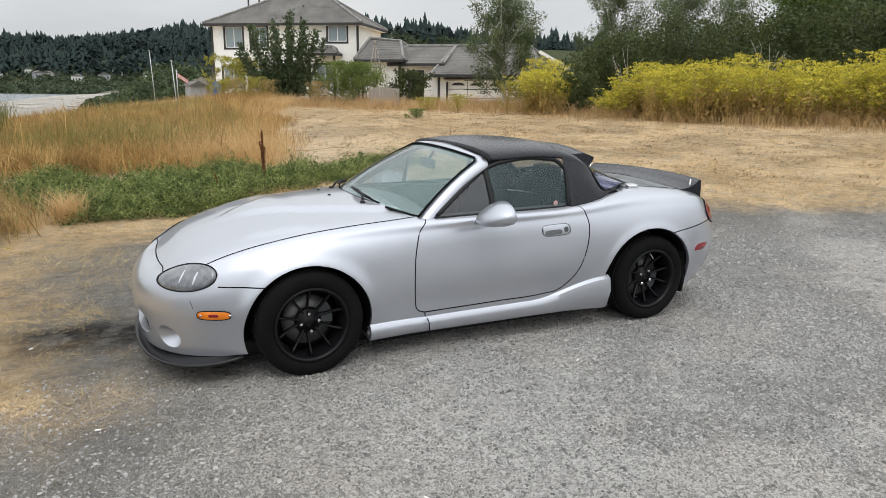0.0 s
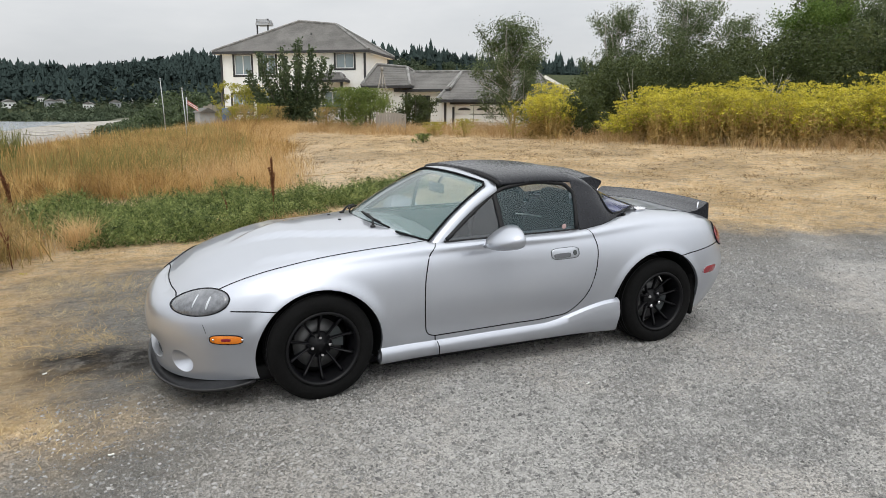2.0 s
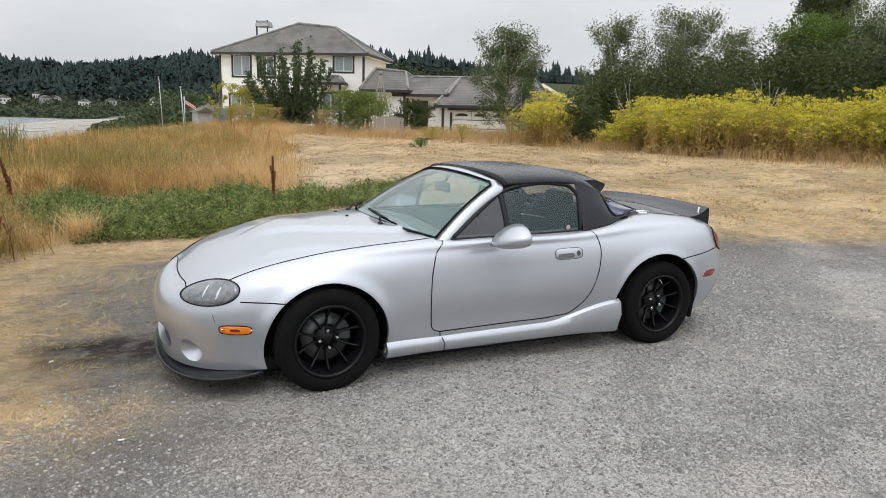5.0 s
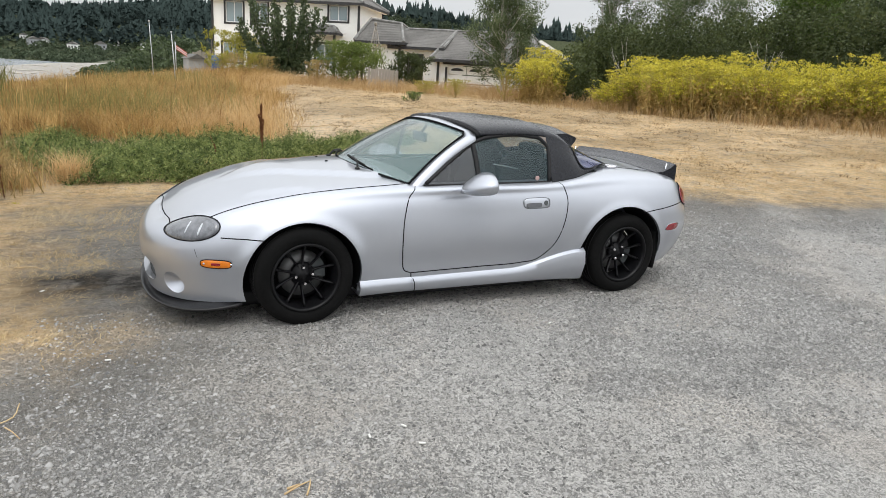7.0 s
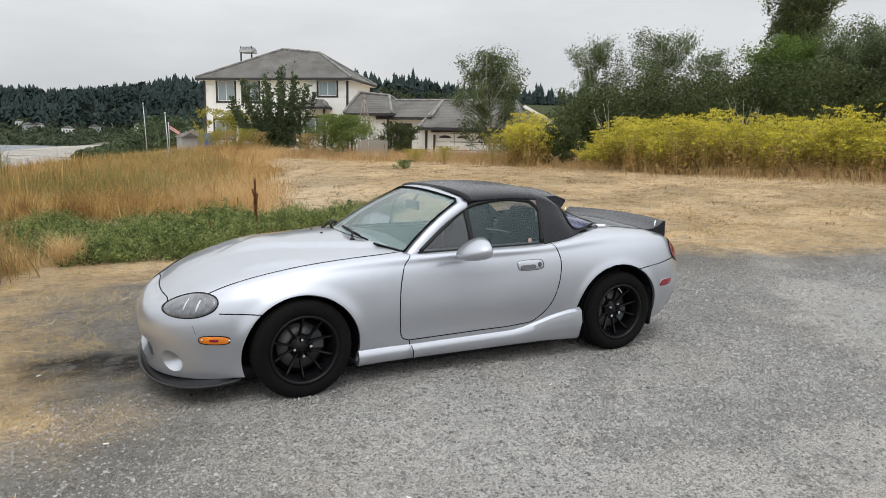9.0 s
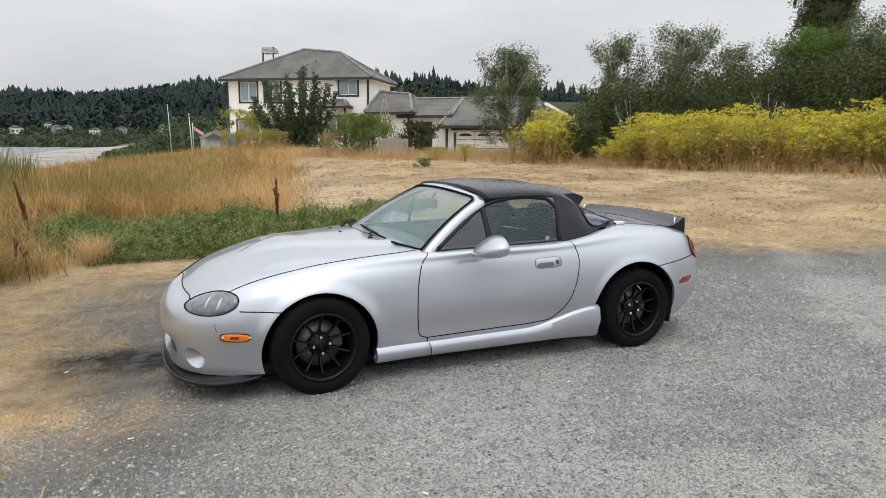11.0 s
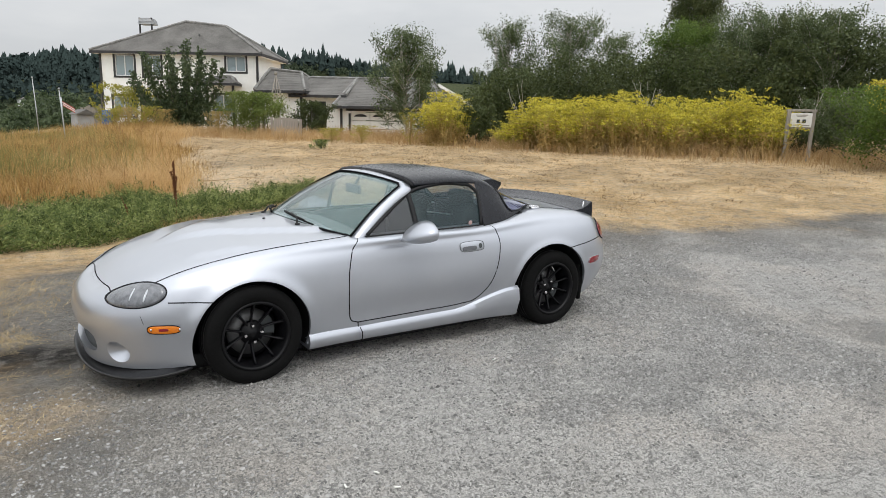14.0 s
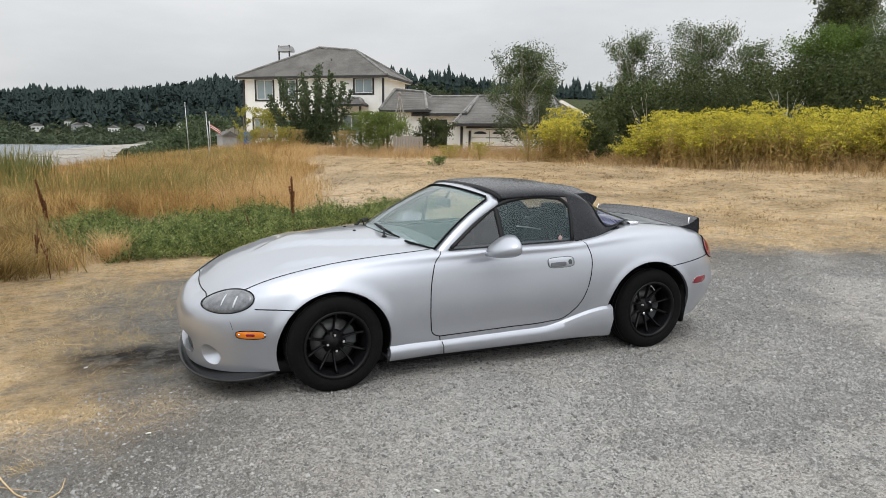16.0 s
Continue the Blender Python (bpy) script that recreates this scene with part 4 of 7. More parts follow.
for side in (-1, 1):
    skirt(side)
    bm = prism([(1.432, 0.178), (1.456, 0.178), (1.478, 0.34), (1.450, 0.46), (1.418, 0.46)], 0.18)
    bmesh.ops.translate(bm, verts=bm.verts, vec=(0, 0.595 if side > 0 else -0.775, 0))
    part("mud_flap", bm, M_RUBBER, car)


def splitter():
    """The black lip that runs round under the nose and reaches out ahead of it."""
    bm = bmesh.new()
    rows = []
    for q in np.linspace(-1, 1, 90):
        ang = q * math.pi / 2
        c, s = math.cos(ang), math.sin(ang)
        cap = abs(c) ** (2 / 2.6)
        y_in, x_in = 0.735 * (abs(s) ** (2 / 2.45)) * (1 if s > 0 else -1), -1.47 - 0.43 * cap
        out = 0.012 + 0.050 * cap ** 0.8
        n = Vector((-c * 1.0, s * 0.9, 0)).normalized()
        base = Vector((x_in, y_in, 0))
        lift = 0.035 * (1 - cap) ** 1.5
        prof = [(-0.03, 0.152 + lift), (out * 0.35, 0.130 + lift), (out - 0.014, 0.132 + lift), (out - 0.003, 0.142 + lift), (out + 0.004, 0.134 + lift), (out - 0.004, 0.122 + lift), (-0.14, 0.140 + lift)]
        rows.append([bm.verts.new(base + n * a + Vector((0, 0, z))) for a, z in prof])
    for a, c in zip(rows, rows[1:]):
        for i in range(len(a)):
            j = (i + 1) % len(a)
            bm.faces.new((a[i], a[j], c[j], c[i]))
    bm.faces.new(rows[0])
    bm.faces.new(rows[-1])
    bmesh.ops.recalc_face_normals(bm, faces=bm.faces)
    return part("front_splitter", bm, M_SCUFF, car, "black front lip splitter, scuffed")


splitter()
part("underbody", box((1.50, 1.30, 0.12), (0.0, 0, 0.152), 0.03), M_TRIM, car)
part("engine_tray", box((0.82, 1.14, 0.10), (-1.15, 0, 0.137), 0.03), M_TRIM, car)
part("rear_tray", box((0.80, 1.06, 0.10), (1.13, 0, 0.150), 0.03), M_TRIM, car)
for xx in (-1.55, 1.62):
    part("bumper_shade", box((0.22, 1.10 if xx < 0 else 0.80, 0.05), (xx + (0.03 if xx < 0 else -0.02), 0, 0.16 if xx < 0 else 0.20), 0.02), M_TRIM, car)


# ------ wheels
def wheel(hx, side, steer=0.0, spin=0.0):
    hub = empty("wheel", (hx, 0.715 * side, TYRE_R - 0.002 + BODY_DROP), 0)
    hub.parent = car
    hub.rotation_euler = (0, spin, steer + (0 if side < 0 else math.pi))
    hw, rr, rim_r = 0.098, TYRE_R, 0.196
    prof = [(rim_r - 0.004, -hw + 0.016), (rim_r + 0.010, -hw + 0.004), (rim_r + 0.038, -hw - 0.006), (rr - 0.026, -hw + 0.002), (rr - 0.008, -hw + 0.014), (rr, -hw + 0.032), (rr + 0.001, 0), (rr, hw - 0.032), (rr - 0.010, hw - 0.012), (rim_r + 0.04, hw), (rim_r - 0.004, hw - 0.014)]
    bm = lathe(prof, 72)
    tyre = part("tyre", bm, M_RUBBER, hub)
    for yy in (-0.045, -0.012, 0.022, 0.055):
        bm = lathe([(rr + 0.0006, yy - 0.004), (rr + 0.0022, yy - 0.003), (rr + 0.0022, yy + 0.003), (rr + 0.0006, yy + 0.004)], 60)
        part("tread_rib", bm, M_TRIM, tyre)
    rim = part("rim", lathe([(rim_r + 0.004, -hw + 0.010), (rim_r + 0.002, -hw + 0.002), (rim_r - 0.010, -hw + 0.004), (rim_r - 0.016, -hw + 0.022), (rim_r - 0.024, -0.02), (rim_r - 0.024, 0.05), (rim_r - 0.004, hw - 0.02)], 64), M_RIM, hub)
    for k in range(5):
        for d in (-0.314, 0.314):
            a = 2 * math.pi * k / 5 + math.pi / 2 + 0.31
            a0, a1 = a + d * 0.72, a + d
            bm = bmesh.new()
            rows = []
            for t in np.linspace(0, 1, 7):
                r = 0.040 + (rim_r - 0.018 - 0.040) * t
                ang = a0 + (a1 - a0) * t
                w = 0.0105 - 0.0035 * math.sin(math.pi * t)
                y = -0.016 - 0.050 * t**1.5
                th = 0.018
                c, s = math.cos(ang), math.sin(ang)
                rows.append([bm.verts.new((r * c - u * s, y + v, r * s + u * c)) for u, v in ((-w, th), (-w * 0.75, 0.002), (0, -0.003), (w * 0.75, 0.002), (w, th))])
            for p, q in zip(rows, rows[1:]):
                for i in range(5):
                    j = (i + 1) % 5
                    bm.faces.new((p[i], p[j], q[j], q[i]))
            bm.faces.new(rows[0])
            bm.faces.new(rows[-1])
            bmesh.ops.recalc_face_normals(bm, faces=bm.faces)
            part("spoke", bm, M_RIM, rim)
    part("hub_face", lathe([(0.0, -0.030), (0.026, -0.030), (0.030, -0.022), (0.066, -0.018), (0.072, 0.0), (0.06, 0.02)], 40), M_RIM, rim)
    for k in range(4):
        a = math.pi / 4 * 2 * k + math.pi / 2 + 0.10
        bm = lathe([(0.0, -0.018), (0.008, -0.018), (0.0115, -0.014), (0.0115, 0.006)], 6)
        bmesh.ops.translate(bm, verts=bm.verts, vec=(0.048 * math.cos(a), -0.028, 0.048 * math.sin(a)))
        part("lug_nut", bm, M_CHROME, rim, smooth=False)
    disc = part("brake_disc", lathe([(0.062, 0.018), (0.134, 0.018), (0.134, 0.036), (0.062, 0.036)], 56), M_DISC, hub)
    bm = prism([(0.135 * math.cos(a), 0.135 * math.sin(a)) for a in np.linspace(-0.2, 0.75, 9)] + [(0.072 * math.cos(a), 0.072 * math.sin(a)) for a in np.linspace(0.75, -0.2, 9)], 0.06)
    part("brake_caliper", bm, M_HOSE, hub, smooth=False)
    part("hub_back", lathe([(0.0, 0.045), (rim_r - 0.03, 0.05), (rim_r - 0.03, 0.075), (0, 0.075)], 40), M_TRIM, hub)
    return hub


for side in (-1, 1):
    wheel(HUB_F, side, 0.05 * 1)
    wheel(HUB_R, side, 0.0, 0.62)


# ------ windscreen, hardtop and cabin
def screen_point(t, h, lift=0.0):
    """A point of the windscreen's surface: t across (-1 to 1 on the glass), h from its foot (0) to its head (1)."""
    foot = Vector((-0.700 + 0.225 * abs(t) ** 2.2, 0.680 * t, 0.856 - 0.054 * abs(t) ** 2.0))
    head = Vector((-0.105 + 0.075 * abs(t) ** 2.2, 0.535 * t, 1.150 - 0.046 * abs(t) ** 2.2))
    p = foot.lerp(head, h)
    out = Vector((-0.55, 0.30 * t, 0.78)).normalized()
    return p + out * (0.022 * math.sin(math.pi * min(max(h, 0), 1)) + lift)


def sheet(points, mat, name, parent, label="", thick=0.0, smooth=True):
    """A grid of points as a skin, with thickness where it has some."""
    bm = bmesh.new()
    vs = [[bm.verts.new(p) for p in row] for row in points]
    for a, c in zip(vs, vs[1:]):
        for i in range(len(a) - 1):
            bm.faces.new((a[i], a[i + 1], c[i + 1], c[i]))
    if thick:
        bmesh.ops.recalc_face_normals(bm, faces=bm.faces)
        bmesh.ops.solidify(bm, geom=bm.faces[:], thickness=thick)
    bmesh.ops.recalc_face_normals(bm, faces=bm.faces)
    return part(name, bm, mat, parent, label, smooth)


screen = sheet([[screen_point(t, h) for t in np.linspace(-1, 1, 33)] for h in np.linspace(0, 1, 12)], M_HAZE, "windscreen", car, "clear raked windscreen glass")
screen.visible_shadow = False
frame_rows = []
for t, h in [(-1, h) for h in np.linspace(-0.02, 0.93, 14)] + [(t, 1) for t in np.linspace(-0.93, 0.93, 25)] + [(1, h) for h in np.linspace(0.93, -0.02, 14)]:
    p = screen_point(t, h, 0.004)
    if abs(t) == 1:
        wide_by = 0.050
        away = Vector((0.052, 0.030 * t, -0.004))
    else:
        away = Vector((0.062 - 0.004 * abs(t), 0, 0.014 - 0.012 * t * t))
    corner = min(1.0, max(0.0, (abs(t) - 0.75) / 0.25)) * h ** 6
    away = away + Vector((0.012, 0.018 * (1 if t > 0 else -1), -0.004)) * corner
    inn = p - away * 0.10
    frame_rows.append([inn + Vector((0.01, 0, -0.022)), inn, p + away * 0.45 + Vector((-0.003, 0, 0.006)), p + away, p + away + Vector((0.006, -0.004 * t, -0.022))])
sheet(frame_rows, M_PAINT, "windscreen_frame", car, "silver windscreen surround")
part("screen_seal", tube([screen_point(t, h, 0.005) for t, h in [(-0.985, h) for h in np.linspace(0, 0.93, 12)] + [(t, 0.985) for t in np.linspace(-0.93, 0.93, 21)] + [(0.985, h) for h in np.linspace(0.93, 0, 12)]], 0.0075, 6), M_GAP, screen)
sheet([[screen_point(t, h, 0.002) for t in np.linspace(-0.99, 0.99, 33)] for h in (0.0, 0.022)], M_GAP, "screen_border", screen)
sheet([[screen_point(t, h, -0.002) for t in np.linspace(-0.97, 0.97, 33)] for h in (0.90, 0.99)], M_GLASSD, "sun_band", screen)
# cowl between bonnet and glass
cowl = []
for t in np.linspace(-0.98, 0.98, 31):
    f = screen_point(t, 0.0)
    b_at, _ = from_top(f.x - 0.030, f.y)
    cowl.append([Vector((f.x - 0.034, f.y, b_at.z - 0.003)), Vector((f.x - 0.012, f.y, min(f.z, b_at.z) - 0.016)), f + Vector((0.02, 0, 0.010))])
sheet(cowl, M_TRIM, "cowl", car)
for base_t, tip in ((-0.54, (-0.02, 0.12)), (0.34, (0.86, 0.14))):
    a, c = screen_point(base_t, 0.0, 0.028), screen_point(tip[0] * 0.9, 0.085, 0.030)
    piv = screen_point(base_t + 0.06, -0.05, 0.022)
    w = empty("wiper")
    w.parent = car
    part("arm", tube([piv, a.lerp(c, 0.3) + Vector((-0.012, 0, 0.012)), a.lerp(c, 0.62) + Vector((0, 0, 0.010))], 0.0075, 8, taper=0.005), M_TRIM, w)
    part("pivot", box((0.03, 0.03, 0.028), piv, 0.009), M_TRIM, w)
    part("blade", tube([screen_point(base_t + (tip[0] - base_t) * k, 0.03 + 0.055 * k, 0.012) for k in np.linspace(-0.12, 1, 12)], 0.006, 6), M_RUBBER, w)
    part("blade_frame", tube([screen_point(base_t + (tip[0] - base_t) * k, 0.03 + 0.055 * k, 0.026) for k in np.linspace(0.1, 0.85, 9)], 0.006, 6), M_TRIM, w)
for y in (-0.04, 0.22):
    hit, nor = from_top(-0.815, y)
    part("washer_jet", box((0.018, 0.014, 0.009), hit + nor * 0.002, 0.003), M_TRIM, panels[("bonnet", 0)])

top_z = curve((-0.06, 1.154), (0.08, 1.170), (0.25, 1.182), (0.45, 1.180), (0.65, 1.158), (0.78, 1.108), (0.90, 1.040), (1.0, 0.982), (1.10, 0.926), (1.20, 0.905))
rail_y = curve((-0.06, 0.545), (0.1, 0.575), (0.35, 0.588), (0.6, 0.592), (0.7, 0.598), (0.8, 0.598), (0.9, 0.585), (1.0, 0.555), (1.12, 0.51))
rail_z = curve((-0.06, 1.088), (0.08, 1.098), (0.3, 1.108), (0.5, 1.098), (0.6, 1.086), (0.7, 1.036), (0.8, 0.950), (0.9, 0.915), (1.0, 0.908), (1.12, 0.902))
belt_line = curve((0.52, 0.816), (0.7, 0.836), (0.85, 0.858), (1.0, 0.879), (1.12, 0.896))
REAR_X = 0.520


def belt(x, side):
    hit, _ = from_side(x, float(belt_line(x)), side)
    return Vector((x, math.copysign(min(abs(hit.y), 0.722 - 0.13 * max(0, x - 0.6)), side), float(belt_line(x)) - 0.006))


RAIL_Q = 0.72


def top_point(x, q, lift=0.0):
    """The hardtop's skin: q from -1 to 1 across; it ends at the window rail in front and at the waist behind."""
    zc, zr, yr = float(top_z(x)), float(rail_z(x)), float(rail_y(x))
    u = abs(q) if x < REAR_X else min(1.0, abs(q) / RAIL_Q)
    a = u * math.pi / 2
    y, z = yr * math.sin(a) ** 0.82, zr + (zc - zr) * math.cos(a) ** (0.85 + 0.65 * float(smooth01(x, 0.55, 0.85)))
    if x >= REAR_X and abs(q) > RAIL_Q:
        w = (abs(q) - RAIL_Q) / (1 - RAIL_Q)
        foot = belt(x, 1)
        y, z = yr + (foot.y - yr) * w + 0.010 * math.sin(math.pi * w), zr + (foot.z - zr) * w
    bow = -0.055 * math.cos(a) * (1 - float(smooth01(x, -0.05, 0.5))) + 0.03 * math.cos(a) * float(smooth01(x, 0.8, 1.1))
    return Vector((x + bow, math.copysign(y, q), z + lift))


def top_out(x, q, off):
    """A point set off from the rear skin along its normal."""
    p = top_point(x, q)
    d1, d2 = top_point(x + 0.004, q) - p, top_point(x, q + 0.004) - p
    n = d1.cross(d2).normalized()
    return p + (n if n.z > 0 else -n) * off


def top_at(x, y):
    """A point of the skin at a given distance from the middle."""
    k = min(0.999, abs(y) / float(rail_y(x))) ** (1 / 0.82)
    p = top_point(x, RAIL_Q * math.asin(k) / (math.pi / 2))
    return Vector((p.x, y, p.z))


hardtop = empty("hardtop")
hardtop.parent, hardtop["label"] = car, "satin black hardtop fitted over the cabin"
sheet([[top_point(x, q) for q in np.linspace(-1, 1, 49)] for x in np.linspace(0.030, REAR_X - 0.001, 26)], M_BLACK, "roof_skin", hardtop, thick=-0.012)
part("header_seal", tube([top_point(0.028, q) + Vector((0, 0, -0.003)) for q in np.linspace(-1, 1, 49)], 0.011, 8), M_TRIM, hardtop)
fan = np.sign(np.linspace(-1, 1, 61)) * np.abs(np.linspace(-1, 1, 61)) ** 1.15
rear_edge = curve((0.755, 0.58), (0.785, 0.76), (0.82, 0.84), (0.88, 0.85), (0.95, 0.82), (1.02, 0.74), (1.09, 0.58))
sheet([[top_point(x, q) for q in fan] for x in np.linspace(REAR_X, 0.755, 14)], M_BLACK, "rear_skin", hardtop)
sheet([[top_point(x, q) for q in fan] for x in np.linspace(1.090, 1.150, 5)], M_BLACK, "rear_skin", hardtop)
for side in (-1, 1):
    sheet([[top_point(x, side * (float(rear_edge(x)) + (1 - float(rear_edge(x))) * w)) for w in np.linspace(0, 1, 15)] for x in np.linspace(0.755, 1.090, 26)], M_BLACK, "rear_skin", hardtop)

for side in (-1, 1):
    part("waist_seal", tube([belt(x, side) + Vector((0, 0.001 * side, 0.002)) for x in np.linspace(0.515, 1.150, 22)], 0.006, 6), M_GAP, hardtop)

    # side glass
    def side_glass(x, h, lift=0.0):
        foot = Vector((x, side * (0.705 - 0.01 * abs(x)), 0.812 + 0.015 * x))
        head = Vector((x, side * (float(rail_y(x)) - 0.004), float(rail_z(x)) - 0.004))
        p = foot.lerp(head, h)
        p.y += side * (0.012 * math.sin(math.pi * h) + lift)
        return p

    def pane_rows(x0, x1, lower, upper, n=16):
        return [[side_glass(x, lower(x) + (upper(x) - lower(x)) * h) for h in np.linspace(0, 1, 9)] for x in np.linspace(x0, x1, n)]

    pillar = curve((-0.385, 0.02), (-0.25, 0.36), (-0.12, 0.66), (-0.02, 0.86), (0.03, 0.93), (0.08, 0.96))
    main_top = curve((-0.005, 0.885), (0.05, 0.945), (0.15, 0.99), (0.40, 0.99), (0.48, 0.95), (0.526, 0.80))
    quarter = sheet(pane_rows(-0.375, -0.030, lambda x: 0.0, lambda x: float(pillar(x))), M_GLASSD, "quarter_glass", car, "small dark triangular quarter window")
    main = sheet(pane_rows(-0.012, 0.525, lambda x: 0.0, lambda x: float(main_top(x))), M_GLASS, "door_glass", car, "raised door window glass")
    quarter.visible_shadow = main.visible_shadow = False
    line = [side_glass(x, float(pillar(x)), 0.003) for x in np.linspace(-0.385, -0.005, 14)] + [side_glass(x, float(main_top(x)), 0.003) for x in np.linspace(0.0, 0.525, 24)] + [side_glass(0.526 - 0.02 * k, 0.8 * (1 - k), 0.003) for k in np.linspace(0.1, 1, 8)]
    part("window_seal", tube(line, 0.0125, 8), M_TRIM, car)
    line = [side_glass(x, -0.01, 0.004) for x in np.linspace(-0.40, 0.515, 20)]
    part("belt_seal", tube(line, 0.0075, 6), M_TRIM, car)
    bar = [[side_glass(x, h, 0.004) for h in np.linspace(0, 0.90, 9)] for x in (-0.034, -0.006)]
    sheet(bar, M_TRIM, "window_divider", car, thick=0.006 * side)
    fr = [[side_glass(x + d, float(pillar(x)) * 1.0, 0.001) for d in (-0.055, -0.035, -0.004)] for x in np.linspace(-0.39, 0.02, 16)]
    sheet(fr, M_TRIM, "pillar_trim", car)
    # mirror: egg-shaped cap on a short foot
    bm = bmesh.new()
    bmesh.ops.create_uvsphere(bm, u_segments=36, v_segments=20, radius=1.0)
    for v in bm.verts:
        x, y, z = v.co
        k = 1.0 - 0.16 * y * side * -1
        flat = max(0.0, x - 0.25) * 0.75
        nose = max(0.0, -x)
        v.co = Vector(((x - flat) * 0.142, y * 0.182 * k, z * 0.066 * k * (1 - 0.12 * x) * (1 - 0.30 * nose) - 0.026 * nose**1.5))
    bmesh.ops.rotate(bm, verts=bm.verts, cent=(0, 0, 0), matrix=Euler((0.05 * side, -0.16, 0.30 * side)).to_matrix())
    bmesh.ops.translate(bm, verts=bm.verts, vec=(-0.088, side * 0.900, 0.846))
    if side > 0:
        bmesh.ops.translate(bm, verts=bm.verts, vec=(0.05, -0.035, -0.045))
    cap = part("door_mirror", bm, M_PAINT, car, "rounded silver door mirror")
    bm = bmesh.new()
    rows = []
    for t in np.linspace(0, 1, 8):
        c = Vector((-0.128 + 0.034 * t**1.5, side * (0.722 + 0.105 * t), 0.742 + 0.100 * t**1.2))
        w, h = 0.052 + 0.016 * t, 0.022 + 0.026 * t
        rows.append([bm.verts.new(c + Vector((w * math.cos(q), 0.3 * w * math.sin(q) * side, h * math.sin(q)))) for q in np.linspace(0, 2 * math.pi, 14, endpoint=False)])
    for a, c in zip(rows, rows[1:]):
        for i in range(14):
            bm.faces.new((a[i], a[(i + 1) % 14], c[(i + 1) % 14], c[i]))
    bm.faces.new(rows[0])
    bm.faces.new(rows[-1])
    bmesh.ops.recalc_face_normals(bm, faces=bm.faces)
    part("mirror_foot", bm, M_PAINT, cap)
    part("mirror_gasket", box((0.115, 0.03, 0.010), (-0.128, side * 0.726, 0.727), 0.004), M_TRIM, cap)
    bm = box((0.004, 0.15, 0.080), (-0.058, side * 0.900, 0.846), 0.001)
    part("mirror_glass", bm, M_CHROME, cap)

# round sticker in the near door window
hub = Vector((0.408, -0.7095, 0.842))
bm = lathe([(0.0, -0.001), (0.014, -0.001), (0.016, 0.001)], 24)
bmesh.ops.translate(bm, verts=bm.verts, vec=hub)
part("round_sticker", bm, plain("sticker_pink", (0.45, 0.30, 0.28), 0.6), car, "small round pinkish window sticker")

# rear window that wraps round to the sides, and the lip spoiler over it
sheet([[top_out(x, q * float(rear_edge(x)), 0.004) for q in np.linspace(-1, 1, 61)] for x in np.linspace(0.755, 1.090, 26)], M_BLUE, "rear_glass", hardtop, "dark wrap-round rear window with a bluish tint")
xs = np.linspace(0.757, 1.088, 24)
ring = [top_out(x, float(rear_edge(x)), 0.003) for x in xs] + [top_out(1.090, q, 0.003) for q in np.linspace(0.56, -0.56, 31)] + [top_out(x, -float(rear_edge(x)), 0.003) for x in xs[::-1]] + [top_out(0.755, q, 0.003) for q in np.linspace(-0.60, 0.60, 31)]
part("rear_seal", tube(ring, 0.006, 6, closed=True), M_TRIM, hardtop)
rows = []
for y in np.linspace(-0.462, 0.462, 33):
    e = 1 - (y / 0.462) ** 2
    a, under = top_at(0.690, y), top_at(0.752, y).lerp(Vector((0.786, y * 1.02, 1.012)), abs(y / 0.462) ** 5)
    tip = Vector((0.872 + 0.075 * e, y * 0.99, 1.080 + 0.022 * e))
    rows.append([a + Vector((0, 0, 0.001)), a.lerp(tip, 0.5) + Vector((0, 0, 0.018 + 0.008 * e)), tip + Vector((0, 0, 0.004)), tip + Vector((-0.004, 0, -0.014)), under.lerp(tip, 0.55) + Vector((0, 0, -0.022)), under.lerp(tip, 0.2) + Vector((0, 0, -0.026)), under + Vector((-0.004, 0, 0)), under.lerp(a, 0.5)])
lip = sheet(rows, M_BLACK, "roof_spoiler", hardtop, "small black lip spoiler over the rear window")
for j in (0, -1):
    bm = bmesh.new()
    bm.faces.new([bm.verts.new(p) for p in rows[j]])
    part("end_plate", bm, M_BLACK, lip, smooth=False)

# ducktail on the boot lid, its stays and the deck fittings
rows = []
for q in np.linspace(-1, 1, 61):
    y = 0.590 * q
    end = (1 - abs(q) ** 10)
    back = 1.785 - 0.075 * abs(q) ** 2.2
    foot, _ = from_top(back - 0.235 + 0.06 * abs(q) ** 3, y)
    heel, _ = from_top(min(back + 0.02, 1.83), y)
    tip = Vector((back, y, 0.928 - 0.012 * q * q + 0.002 * end))
    prof = [foot + Vector((0, 0, 0.002)), foot.lerp(tip, 0.35) + Vector((0.012, 0, -0.012)), foot.lerp(tip, 0.70) + Vector((0.010, 0, -0.012)), tip, tip + Vector((0.014, 0, -0.003)), tip + Vector((0.016, 0, -0.016)), tip.lerp(heel, 0.5) + Vector((0.010, 0, 0)), heel + Vector((0.0, 0, -0.02))]
    rows.append(prof)
duck = sheet(rows, M_BLACK, "ducktail_spoiler", car, "tall black ducktail spoiler on the boot lid")
for j in (0, -1):
    bm = bmesh.new()
    bm.faces.new([bm.verts.new(p) for p in rows[j]])
    part("end_plate", bm, M_BLACK, duck, smooth=False)
